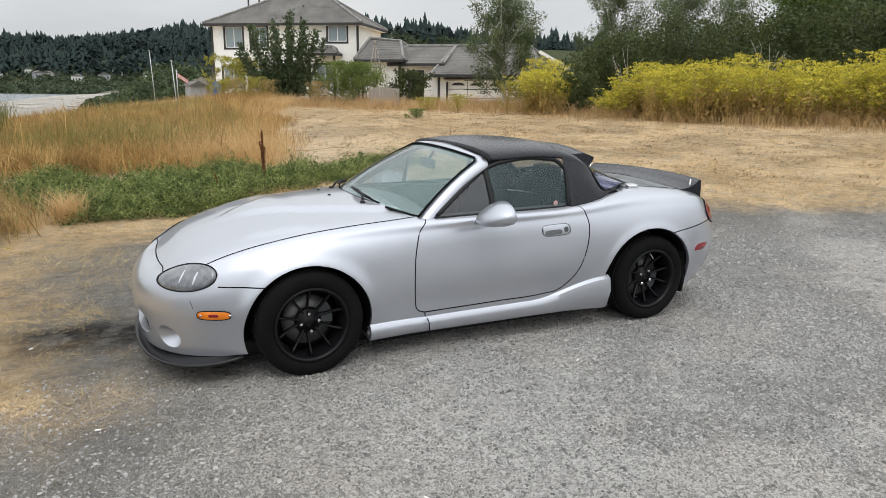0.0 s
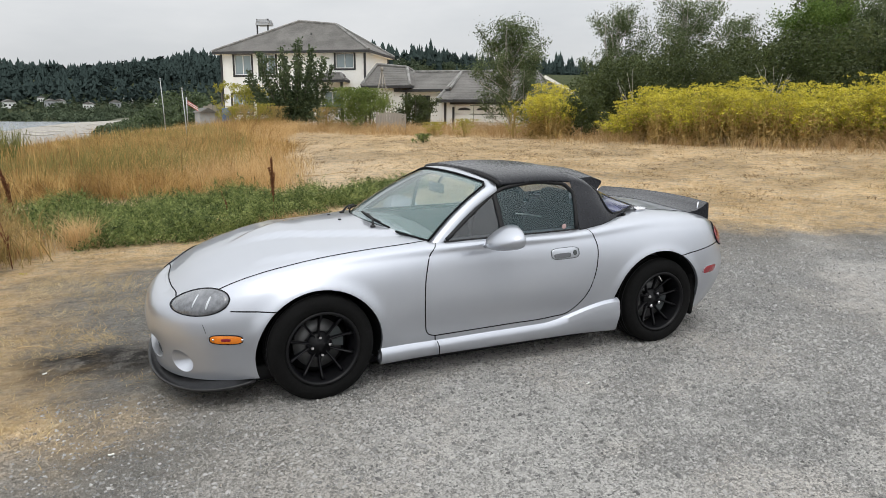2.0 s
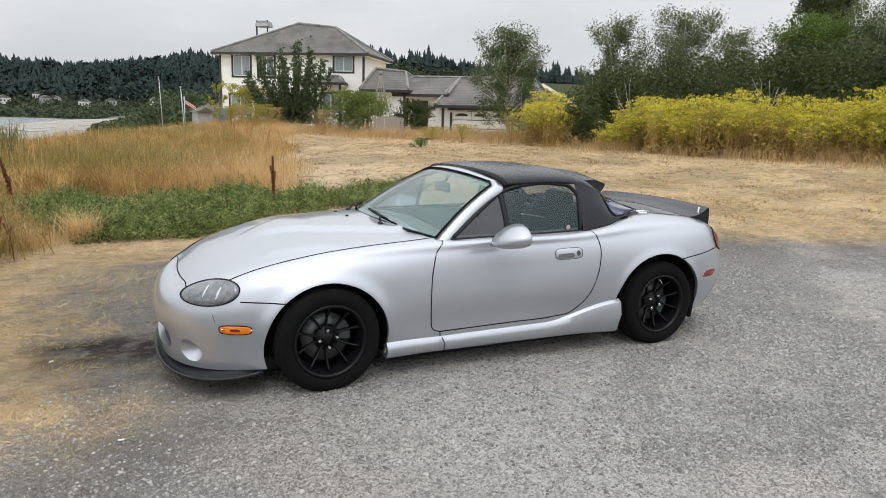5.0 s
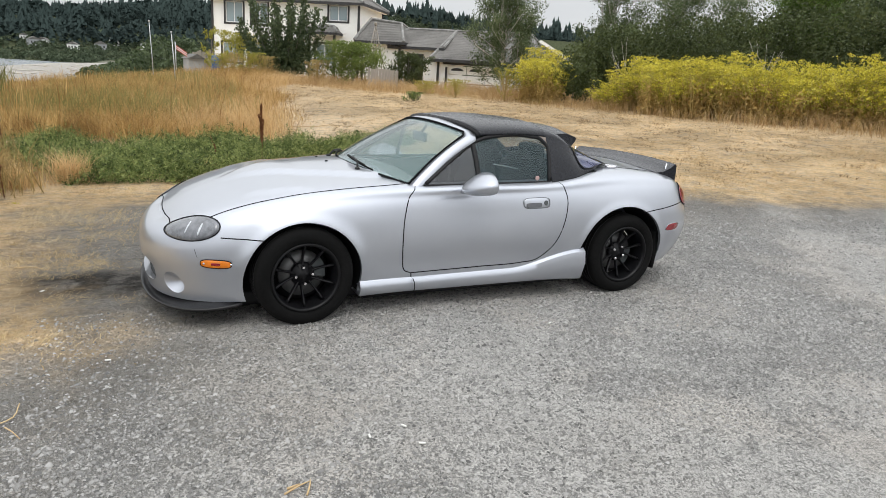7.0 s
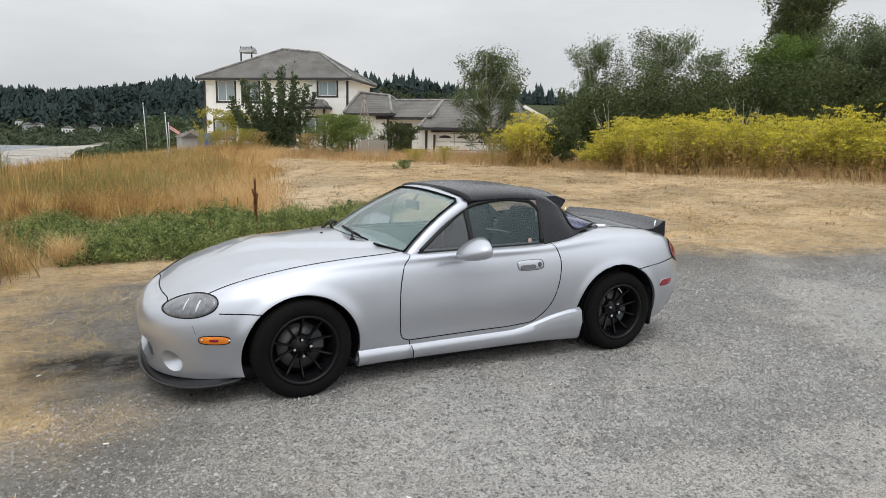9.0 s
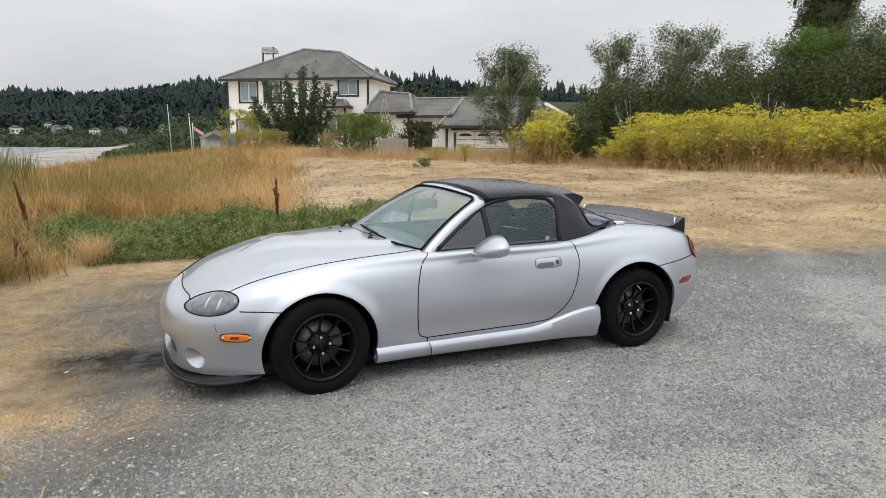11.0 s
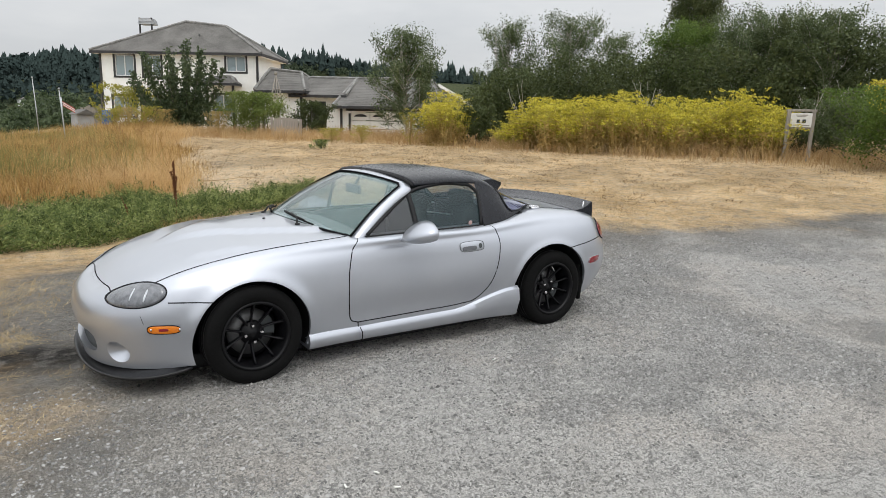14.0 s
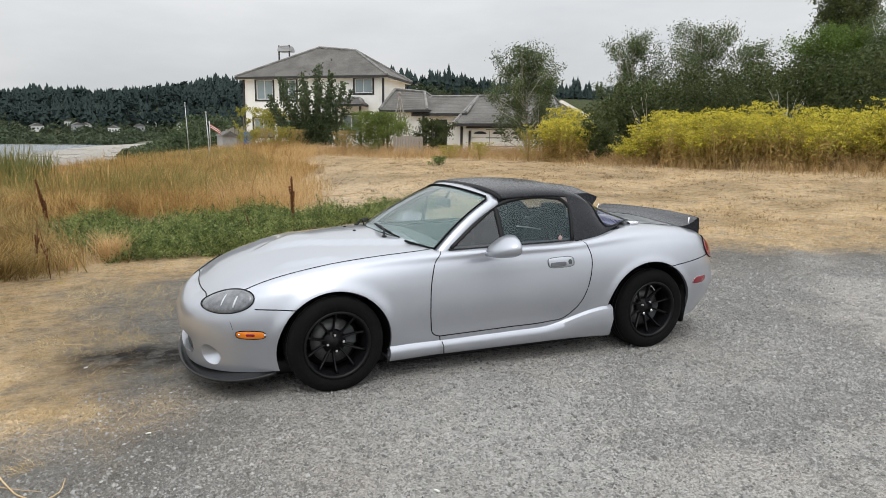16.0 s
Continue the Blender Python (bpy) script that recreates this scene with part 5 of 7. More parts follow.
for side in (-1, 1):
    hit, _ = from_top(1.640, 0.565 * side)
    stay = part("spoiler_stay", tube([hit, hit + Vector((0.012, -0.002 * side, 0.085))], 0.0048, 8), M_CHROME, duck)
    part("stay_foot", box((0.03, 0.022, 0.012), hit + Vector((0, 0, 0.004)), 0.004), M_CHROME, stay)
    hit, _ = from_top(1.135, 0.545 * side)
    latch = part("hardtop_latch", box((0.075, 0.040, 0.016), hit + Vector((0, 0, 0.007)), 0.006), M_CHROME, car)
    part("latch_bar", tube([hit + Vector((-0.04, -0.01 * side, 0.018)), hit + Vector((0.05, 0.012 * side, 0.016))], 0.007, 8), M_CHROME, latch)
    seam("boot_joint", [from_top(x, side * y) for x, y in spread([(1.12, 0.30), (1.16, 0.48), (1.30, 0.555), (1.5, 0.575), (1.66, 0.58)])], panels[("boot_lid", 0)], 0.0028)

# cabin: tub, dash, wheel, seats, bar
tub = part("cabin_tub", box((1.62, 1.24, 0.03), (0.22, 0, 0.30), 0.01), M_CABIN, car)
for side in (-1, 1):
    part("door_card", box((1.05, 0.03, 0.50), (0.03, side * 0.665, 0.545), 0.012), M_CABIN, car)
part("rear_shelf", box((0.46, 1.20, 0.05), (0.80, 0, 0.790), 0.02), M_CABIN, car)
part("bulkhead", box((0.04, 1.22, 0.46), (0.60, 0, 0.55), 0.01), M_CABIN, car)
part("firewall", box((0.04, 1.22, 0.46), (-0.56, 0, 0.55), 0.01), M_CABIN, car)
dash = [[Vector((-0.60 + 0.36 * t, y, 0.812 + 0.036 * math.sin(math.pi * min(1, t * 1.2)) - 0.17 * max(0, t - 0.8) / 0.2 - 0.05 * (y / 0.64) ** 2)) for y in np.linspace(-0.64, 0.64, 21)] for t in np.linspace(0, 1, 12)]
sheet(dash, M_HOSE, "dashboard", car)
bm = tube([Vector((-0.155 + 0.06 * math.sin(q), -0.34 + 0.175 * math.cos(q), 0.745 + 0.165 * math.sin(q))) for q in np.linspace(0, 2 * math.pi, 32, endpoint=False)], 0.014, 8, closed=True)
steer = part("steering_wheel", bm, M_CABIN, car)
part("steering_boss", tube([(-0.30, -0.34, 0.72), (-0.145, -0.34, 0.748)], 0.05, 12), M_CABIN, steer)
for q in (0.2, math.pi - 0.2, 1.5 * math.pi):
    part("steering_spoke", tube([(-0.155, -0.34, 0.745), (-0.155 + 0.06 * math.sin(q), -0.34 + 0.17 * math.cos(q), 0.745 + 0.16 * math.sin(q))], 0.012, 6), M_CABIN, steer)
for side in (-1, 1):
    seat = empty("seat", (0.30, 0.335 * side, 0.30))
    seat.parent = car
    part("cushion", box((0.50, 0.46, 0.18), (-0.02, 0, 0.06), 0.06), M_CABIN, seat)
    bm = box((0.15, 0.46, 0.58), (0, 0, 0.30), 0.065)
    bmesh.ops.rotate(bm, verts=bm.verts, cent=(0, 0, 0), matrix=Matrix.Rotation(0.26, 3, "Y"))
    bmesh.ops.translate(bm, verts=bm.verts, vec=(0.13, 0, 0.08))
    part("backrest", bm, M_CABIN, seat)
    part("headrest", box((0.10, 0.24, 0.16), (0.285, 0, 0.655), 0.045), M_CABIN, seat)
bar = part("roll_bar", tube([(0.66, -0.545, 0.60), (0.665, -0.53, 0.98), (0.67, -0.47, 1.075), (0.67, -0.36, 1.105), (0.67, 0.36, 1.105), (0.67, 0.47, 1.075), (0.665, 0.53, 0.98), (0.66, 0.545, 0.60)], 0.022, 10), M_CABIN, car, "black tubular roll bar")
part("bar_brace", tube([(0.67, 0.50, 1.04), (0.66, -0.40, 0.70)], 0.018, 8), M_CABIN, bar)
part("harness_bar", tube([(0.665, -0.54, 0.90), (0.665, 0.54, 0.90)], 0.016, 8), M_CABIN, bar)
for side in (-1, 1):
    part("rear_stay", tube([(0.67, side * 0.50, 1.05), (0.98, side * 0.50, 0.80)], 0.018, 8), M_CABIN, bar)
mir = part("inner_mirror", box((0.022, 0.21, 0.065), (-0.125, 0.02, 1.030), 0.009), M_CABIN, car)
part("mirror_stalk", tube([(-0.060, 0.02, 1.125), (-0.09, 0.02, 1.09), (-0.118, 0.02, 1.045)], 0.009, 8), M_CABIN, mir)
part("seat_strap", tube([(0.25, -0.40, 0.889), (0.35, -0.40, 0.876), (0.446, -0.40, 0.858)], 0.0045, 6), M_CLOTH, car, "pale webbing strap behind the seat")

# ---------------------------------------------------------------- the house across the field
HOUSE_Z = 0.90
ANG = math.atan2(-0.703, 0.711)


def house_empty(name, u=0.0, v=0.0):
    ob = empty(name, (3.7 + 0.711 * u + 0.703 * v, 45.4 - 0.703 * u + 0.711 * v, HOUSE_Z), ANG)
    return ob


HOUSE_ANG = math.atan2(-0.607, 0.795)
house = tagged(empty("house", (3.64, 45.4, HOUSE_Z), HOUSE_ANG), "two-storey cream house with grey shingled hip roof and black trim", "house")
EAVE, W_ALL, D_ALL = 4.82, 10.6, 4.9


def wall_with_holes(name, u0, u1, z0, z1, openings, parent, thick=0.18, y=0.0, mat=None):
    """A wall in the plane y, with real openings (u0, u1, z0, z1) right through it."""
    us = sorted({u0, u1, *[o[0] for o in openings], *[o[1] for o in openings]})
    zs = sorted({z0, z1, *[o[2] for o in openings], *[o[3] for o in openings]})
    bm = bmesh.new()
    for a, c in zip(us, us[1:]):
        for d, e in zip(zs, zs[1:]):
            if any(o[0] <= a and c <= o[1] and o[2] <= d and e <= o[3] for o in openings):
                continue
            box((c - a, thick, e - d), ((a + c) / 2, y + thick / 2, (d + e) / 2), 0, bm)
    bmesh.ops.remove_doubles(bm, verts=bm.verts, dist=0.001)
    return part(name, bm, mat or M_WALL, parent, smooth=False)


def window(u0, u1, z0, z1, parent, y=0.0, bars=1, trim=True):
    w = empty("window", ((u0 + u1) / 2, y, (z0 + z1) / 2))
    w.parent = parent
    wd, ht = u1 - u0, z1 - z0
    if trim:
        for dx, dz, sx, sz in ((0, ht / 2 + 0.05, wd + 0.24, 0.12), (0, -ht / 2 - 0.05, wd + 0.24, 0.12), (-wd / 2 - 0.05, 0, 0.12, ht), (wd / 2 + 0.05, 0, 0.12, ht)):
            part("trim_board", box((sx, 0.05, sz), (dx, -0.02, dz), 0.008), M_DARKWOOD, w, smooth=False)
    for dx, dz, sx, sz in ((0, ht / 2 - 0.035, wd, 0.07), (0, -ht / 2 + 0.035, wd, 0.07), (-wd / 2 + 0.035, 0, 0.07, ht), (wd / 2 - 0.035, 0, 0.07, ht)):
        part("frame", box((sx, 0.08, sz), (dx, 0.05, dz), 0.006), M_FRAME, w, smooth=False)
    for k in range(bars):
        part("mullion", box((0.06, 0.07, ht - 0.1), (-wd / 2 + wd * (k + 1) / (bars + 1), 0.055, 0), 0.006), M_FRAME, w, smooth=False)
    for k in range(bars + 1):
        cw = wd / (bars + 1)
        part("pane", box((cw - 0.06, 0.012, ht - 0.12), (-wd / 2 + cw * (k + 0.5), 0.06, 0), 0), M_PANE, w, smooth=False)
    part("blind", box((wd - 0.1, 0.01, ht * 0.96), (0, 0.13, 0), 0), M_BLIND, w, smooth=False)
    return w


UP = [(0.98, 2.30, 3.35, 4.74), (2.92, 4.12, 3.35, 4.74), (8.52, 9.84, 3.75, 4.75)]
DOWN = [(0.70, 2.20, 0.75, 2.05), (2.68, 3.95, 0.75, 2.05), (7.60, 8.90, 0.85, 2.28)]
wall_with_holes("front_wall", 0, W_ALL, 0, EAVE, UP + DOWN, house)
for o in UP + DOWN:
    window(*o, house)
side = wall_with_holes("side_wall", 0, D_ALL, 0, EAVE, [], house)
side.matrix_local = Matrix.Translation((W_ALL, 0.18, 0)) @ Matrix.Rotation(math.pi / 2, 4, "Z")
other = wall_with_holes("end_wall", 0, D_ALL, 0, EAVE, [], house)
other.matrix_local = Matrix.Translation((0.18, 0.18, 0)) @ Matrix.Rotation(math.pi / 2, 4, "Z")
wall_with_holes("back_wall", 0, W_ALL, 0, EAVE, [], house, y=D_ALL + 0.18)
for u in (0.0, W_ALL):
    part("corner_board", box((0.13, 0.13, EAVE), (u, -0.005, EAVE / 2), 0.01), M_DARKWOOD, house, smooth=False)
part("corner_board", box((0.13, 0.13, EAVE), (W_ALL, D_ALL + 0.2, EAVE / 2), 0.01), M_DARKWOOD, house, smooth=False)
# lap siding: thin boards, each a little proud of the wall
for k in range(20):
    z = 0.12 + k * 0.235
    spans = [(0.08, W_ALL - 0.08)]
    for o in UP + DOWN:
        if o[2] - 0.14 < z + 0.11 and z < o[3] + 0.14:
            cutspans = []
            for a, c in spans:
                if o[0] - 0.12 > a and o[1] + 0.12 < c:
                    cutspans += [(a, o[0] - 0.12), (o[1] + 0.12, c)]
                else:
                    cutspans.append((a, c))
            spans = cutspans
    for a, c in spans:
        part("siding_board", box((c - a, 0.018, 0.225), ((a + c) / 2, -0.008 - 0.002 * (k % 2), z + 0.115)), M_WALL, house, smooth=False)


def hip_roof(name, u0, u1, v0, v1, z, peak0, peak1, parent, over=0.45):
    """Hip roof with courses of shingles as steps, fascia and pale ridge caps. peaks: (u, v, z)."""
    a, c, d, e = (u0 - over, v0 - over, z), (u1 + over, v0 - over, z), (u1 + over, v1 + over, z), (u0 - over, v1 + over, z)
    p, q = peak0, peak1
    roof = empty(name)
    roof.parent = parent
    for low0, low1, hi0, hi1 in ((a, c, p, q), (c, d, q, q), (d, e, q, p), (e, a, p, p)):
        low0, low1, hi0, hi1 = map(Vector, (low0, low1, hi0, hi1))
        nor = (low1 - low0).cross(hi0 - low0).normalized()
        n = max(6, int((hi0 - low0).length / 0.22))
        bm = bmesh.new()
        for k in range(n):
            t0, t1 = k / n, (k + 1) / n
            x0, x1, y1, y0 = low0.lerp(hi0, t0), low1.lerp(hi1, t0), low1.lerp(hi1, t1), low0.lerp(hi0, t1)
            vs = [bm.verts.new(w) for w in (x0 + nor * 0.006, x1 + nor * 0.006, y1, y0)]
            bm.faces.new(vs)
            vs2 = [bm.verts.new(w) for w in (x0, x1)]
            bm.faces.new((vs2[0], vs2[1], vs[1], vs[0]))
        part("shingle_slope", bm, M_SHINGLE, roof, smooth=False)
    for s0, s1 in ((a, p), (c, q), (d, q), (e, p), (p, q)):
        if (Vector(s0) - Vector(s1)).length > 0.05:
            part("ridge_cap", tube([Vector(s0) + Vector((0, 0, 0.03)), Vector(s1) + Vector((0, 0, 0.03))], 0.09, 6), M_RIDGE, roof, smooth=False)
    for s0, s1 in ((a, c), (c, d), (d, e), (e, a)):
        s0, s1 = Vector(s0), Vector(s1)
        mid = (s0 + s1) / 2
        horiz = abs(s1.x - s0.x) > abs(s1.y - s0.y)
        ln = (s1 - s0).length
        part("fascia", box((ln, 0.05, 0.16) if horiz else (0.05, ln, 0.16), mid + Vector((0, 0, -0.09)), 0.01), M_DARKWOOD, roof, smooth=False)
    part("soffit", box((u1 - u0 + 2 * over - 0.06, v1 - v0 + 2 * over - 0.06, 0.03), ((u0 + u1) / 2, (v0 + v1) / 2, z - 0.14)), M_WALL, roof, smooth=False)
    return roof


hip_roof("roof", 0, W_ALL, 0, D_ALL, EAVE + 0.1, (4.85, 2.45, 7.20), (7.65, 2.45, 6.93), house)
# chimney with its louvred cap
ch = house_empty("chimney")
ch.parent, ch.location, ch.rotation_euler = house, (1.98, 2.75, 0.15), (0, 0, 0)
for dx in (-0.42, 0.42):
    for dy in (-0.3,):
        part("post", box((0.09, 0.09, 2.0), (dx, dy, 6.30), 0.01), M_DARKWOOD, ch, smooth=False)
part("shaft", box((0.74, 0.52, 2.0), (0, 0, 6.15), 0.02), M_FRAME, ch, smooth=False)
for k in range(5):
    part("louvre", box((1.04 - 0.015 * k * k, 0.78, 0.080), (0, 0, 6.90 + 0.085 * k), 0.02), M_ZINC, ch, smooth=False)
part("cap", lathe([(0.0, 0.0)] + [(0.5 * math.sin(q), -0.18 * math.cos(q)) for q in np.linspace(0.1, math.pi / 2, 7)], 16), M_ZINC, ch)
cap = ch.children[-1]
cap.matrix_local = Matrix.Translation((0, 0, 7.24)) @ Matrix.Rotation(-math.pi / 2, 4, "X") @ Matrix.Diagonal((1.02, 1.0, 0.75, 1))
part("vent_pipe", tube([(6.3, 1.2, 5.6), (6.3, 1.2, 6.25)], 0.06, 8), M_DARKWOOD, house)

# porch over the low window
bm = bmesh.new()
porch = empty("porch", (0, 0, 0))
porch.parent = house
hip_roof("porch_roof", 7.45, 9.30, -0.9, 0.0, 2.98, (8.0, -0.1, 3.40), (8.9, -0.1, 3.40), porch, 0.2)
for u in (7.5, 9.25):
    part("porch_post", box((0.14, 0.14, 2.9), (u, -0.85, 1.45), 0.02), M_DARKWOOD, porch, smooth=False)
part("rail", box((1.8, 0.06, 0.06), (8.38, -0.85, 0.95), 0.01), M_FRAME, porch, smooth=False)
for k in range(9):
    part("baluster", box((0.05, 0.05, 0.9), (7.62 + 0.19 * k, -0.85, 0.5), 0.006), M_FRAME, porch, smooth=False)

# low wing and garage
wing = tagged(house_empty("garage_wing"), "single-storey cream garage wing with grey shingled roof", "garage")
wall_with_holes("wing_wall", 11.75, 14.4, 0, 2.52, [], wing, y=-0.7)
hip_roof("wing_roof", 11.75, 14.5, -0.9, 3.6, 2.50, (11.95, 0.1, 3.86), (13.6, 1.2, 3.74), wing, 0.3)
wall_with_holes("link_wall", 14.45, 17.2, 0, 2.2, [(14.9, 15.8, 0.0, 1.9)], wing, y=-0.3)
hip_roof("link_roof", 13.9, 17.0, -0.6, 3.6, 2.28, (14.0, 1.5, 3.45), (17.3, 1.5, 3.42), wing, 0.3)
GAR = (17.8, 22.45, -0.75, 1.30)
wall_with_holes("garage_wall", 17.15, 23.05, -0.75, 1.62, [GAR], wing, y=-1.4)
hip_roof("garage_roof", 17.15, 23.05, -1.5, 3.6, 1.62, (17.3, 1.4, 3.42), (22.1, 1.4, 3.40), wing, 0.35)
end = wall_with_holes("wing_end", 0, 5.0, -0.75, 1.62, [], wing)
end.matrix_local = Matrix.Translation((17.15, -1.39, 0)) @ Matrix.Rotation(math.pi / 2, 4, "Z")
for u, y, h in ((11.8, -0.73, 2.5), (14.35, -0.73, 2.5), (17.2, -1.43, 1.45), (23.0, -1.43, 1.45)):
    part("corner_board", box((0.14, 0.08, h), (u, y, h / 2), 0.01), M_DARKWOOD, wing, smooth=False)
part("lintel", box((5.2, 0.08, 0.16), (20.1, -1.44, 1.42), 0.01), M_DARKWOOD, wing, smooth=False)
part("jamb", box((0.12, 0.08, 1.95), (17.73, -1.44, 0.22), 0.01), M_DARKWOOD, wing, smooth=False)
gd = empty("garage_door")
gd.parent = wing
for r in range(4):
    for c in range(4):
        w = (GAR[1] - GAR[0]) / 4
        part("door_panel", box((w - 0.03, 0.05, 0.46), (GAR[0] + w * (c + 0.5), -1.30, -0.50 + 0.51 * r), 0.015), M_WALL, gd, smooth=False)
for c in range(4):
    w = (GAR[1] - GAR[0]) / 4
    pts = [(-0.40, -0.06), (0.40, -0.06), (0.36, 0.02), (0.20, 0.085), (0, 0.105), (-0.20, 0.085), (-0.36, 0.02)]
    bm = prism(pts, 0.02)
    bmesh.ops.translate(bm, verts=bm.verts, vec=(GAR[0] + w * (c + 0.5), -1.345, 1.06))
    part("arched_pane", bm, M_DARKWOOD, gd, smooth=False)
part("entry_door", box((0.86, 0.06, 2.0), (15.35, -0.2, 0.95), 0.01), M_DARKWOOD, wing, smooth=False)

# the neighbour's gable behind the trees
nb = tagged(empty("neighbour_house", (37.0, 55.0, 0.9), -0.55), "grey neighbouring house with a white-edged gable roof", "house")
bm = prism([(-6, 0), (6, 0), (6, 1.4), (0, 4.6), (-6, 1.4)], 9)
part("wall", bm, surface("grey_green_siding", (0.16, 0.17, 0.16), (0.24, 0.25, 0.235), 1, 9, 0.8), nb, smooth=False)
for s in (-1, 1):
    bm = prism([(0, 4.72), (s * 6.6, 1.12), (s * 6.6, 1.36), (0, 4.98)], 10)
    bmesh.ops.translate(bm, verts=bm.verts, vec=(0, -0.5, 0))
    part("roof_slope", bm, M_SHINGLE, nb, smooth=False)
    bm = prism([(0, 4.60), (s * 6.6, 1.00), (s * 6.6, 1.34), (0, 4.96)], 0.08)
    bmesh.ops.translate(bm, verts=bm.verts, vec=(0, -0.6, 0))
    part("barge_board", bm, M_FRAME, nb, "white barge board", smooth=False)

# ---------------------------------------------------------------- across the bay
def conifers(xs, ys, heights, name, label, tiers=8, n=7, slim=1.0):
    """Many firs as stacked ragged skirts of boughs, in one mesh."""
    allv, allf, base = [], [], 0
    for x, y, h in zip(xs, ys, heights):
        z0 = float(ground_z(x, y)) - 0.5
        r0 = h * rng.uniform(0.19, 0.29) * slim
        for k in range(tiers):
            t = k / tiers
            zb, zt = z0 + h * (0.10 + 0.84 * t), z0 + h * (0.10 + 0.84 * (t + 0.34))
            r = r0 * (1 - t) ** 0.75 * rng.uniform(0.75, 1.2) + 0.25
            ang = np.linspace(0, 2 * math.pi, n, endpoint=False) + rng.uniform(0, 6)
            rad = r * rng.uniform(0.25, 1.45, n)
            zz = zb - rng.uniform(0, 0.07, n) * h
            ring = np.stack([x + rad * np.cos(ang), y + rad * np.sin(ang), zz], -1)
            allv.append(np.concatenate([ring, [[x, y, min(zt, z0 + h)]]]))
            allf.append(np.array([[base + i, base + (i + 1) % n, base + n] for i in range(n)]))
            base += n + 1
    ob = new(name, fast_mesh(name, np.concatenate(allv), np.concatenate(allf), M_HILLFIR, True))
    return tagged(ob, label, "forest", kind="stuff")


def clump_cloud(centres, radii, per, size, name, mat, label, category):
    """Leafy mounds: leaves strewn over the shells of many small balls, in one mesh."""
    cs = np.repeat(np.asarray(centres, float), per, 0)
    rs = np.repeat(np.asarray(radii, float), per)
    n = len(cs)
    d = rng.normal(size=(n, 3))
    d /= np.linalg.norm(d, axis=1)[:, None]
    d[:, 2] = np.abs(d[:, 2]) * 1.1 - 0.15
    p = cs + d * (rs * rng.uniform(0.75, 1.05, n))[:, None]
    return leaf_object(p, size, name, mat, label, category, "stuff", d)


def leaf_mesh(p, size, lean=None, long=1.6):
    """Pointed leaves, one rhombus each, turned at random."""
    p = np.asarray(p, float)
    n = len(p)
    a = rng.normal(size=(n, 3))
    if lean is not None:
        a += 0.9 * lean
    a /= np.linalg.norm(a, axis=1)[:, None]
    c = np.cross(a, rng.normal(size=(n, 3)))
    c /= np.linalg.norm(c, axis=1)[:, None]
    d = np.cross(a, c)
    s = (np.broadcast_to(size, (n,)) * rng.uniform(0.6, 1.35, n))[:, None]
    v = np.stack([p - c * s * long / 2, p + d * s / 2 + a * s * 0.1, p + c * s * long / 2, p - d * s / 2 + a * s * 0.1], 1).reshape(-1, 3)
    return v, np.arange(4 * n).reshape(n, 4)


def leaf_object(p, size, name, mat, label="", category="", kind="", lean=None, long=1.6):
    ob = new(name, fast_mesh(name, *leaf_mesh(p, size, lean, long), mat))
    return tagged(ob, label, category, kind=kind) if label else ob


n = 9500
fx = rng.uniform(-330, 620, n)
fy = rng.uniform(585, 850, n)
keep = rng.uniform(0, 1, n) < 0.35 + 0.65 * smooth01(fy, 590, 680)
fx, fy = fx[keep], fy[keep]
conifers(fx, fy, rng.uniform(5, 15, len(fx)) * (1 + 0.35 * smooth01(fx, 90, 170)) * (0.55 + 0.9 * fbm(fx, fy, 30.0, 31, 3)), "far_forest", "dark fir forest covering the hills across the bay", 6, 6)
nx = rng.uniform(120, 420, 120)
nx += 9 * np.sin(nx / 9.0)
conifers(nx, rng.uniform(560, 620, 120), rng.uniform(7, 22, 120) * (1 + 0.25 * np.sin(nx / 17.0)), "ridge_firs", "scattered tall firs on the ridge behind the house", 14, 9, 0.66)
c = 1500
sx, sy = rng.uniform(-340, 300, c), rng.uniform(488, 625, c)
clump_cloud(np.stack([sx, sy, ground_z(sx, sy) + 1.0], -1), rng.uniform(2.0, 5.6, c), 56, 1.15, "shore_scrub", M_SCRUB, "green scrub and small trees along the far shore", "scrub")

c = 800
sx, sy = rng.uniform(-340, 300, c), rng.uniform(575, 790, c)
clump_cloud(np.stack([sx, sy, ground_z(sx, sy) + rng.uniform(2, 7, c)], -1), rng.uniform(2.5, 6.5, c), 16, 3.0, "hill_trees", M_HILLFIR, "rounded dark trees among the firs on the hill", "forest")


def far_house(x, y, w, h, turn, mat):
    hs = tagged(empty("shore_house", (x, y, float(ground_z(x, y))), turn), "small pale house among trees on the far shore", "house", "houses on the far shore")
    part("wall", box((w, w * 0.7, h), (0, 0, h / 2), 0.05), mat, hs, smooth=False)
    bm = prism([(-w * 0.56, h), (w * 0.56, h), (0, h + w * 0.26)], w * 0.8)
    bmesh.ops.translate(bm, verts=bm.verts, vec=(0, -w * 0.4, 0))
    part("roof", bm, M_SHINGLE, hs, smooth=False)
    for k in (-0.28, 0.0, 0.28):
        part("window", box((w * 0.13, 0.1, h * 0.3), (w * k, -w * 0.355, h * 0.55)), M_DARKWOOD, hs, smooth=False)


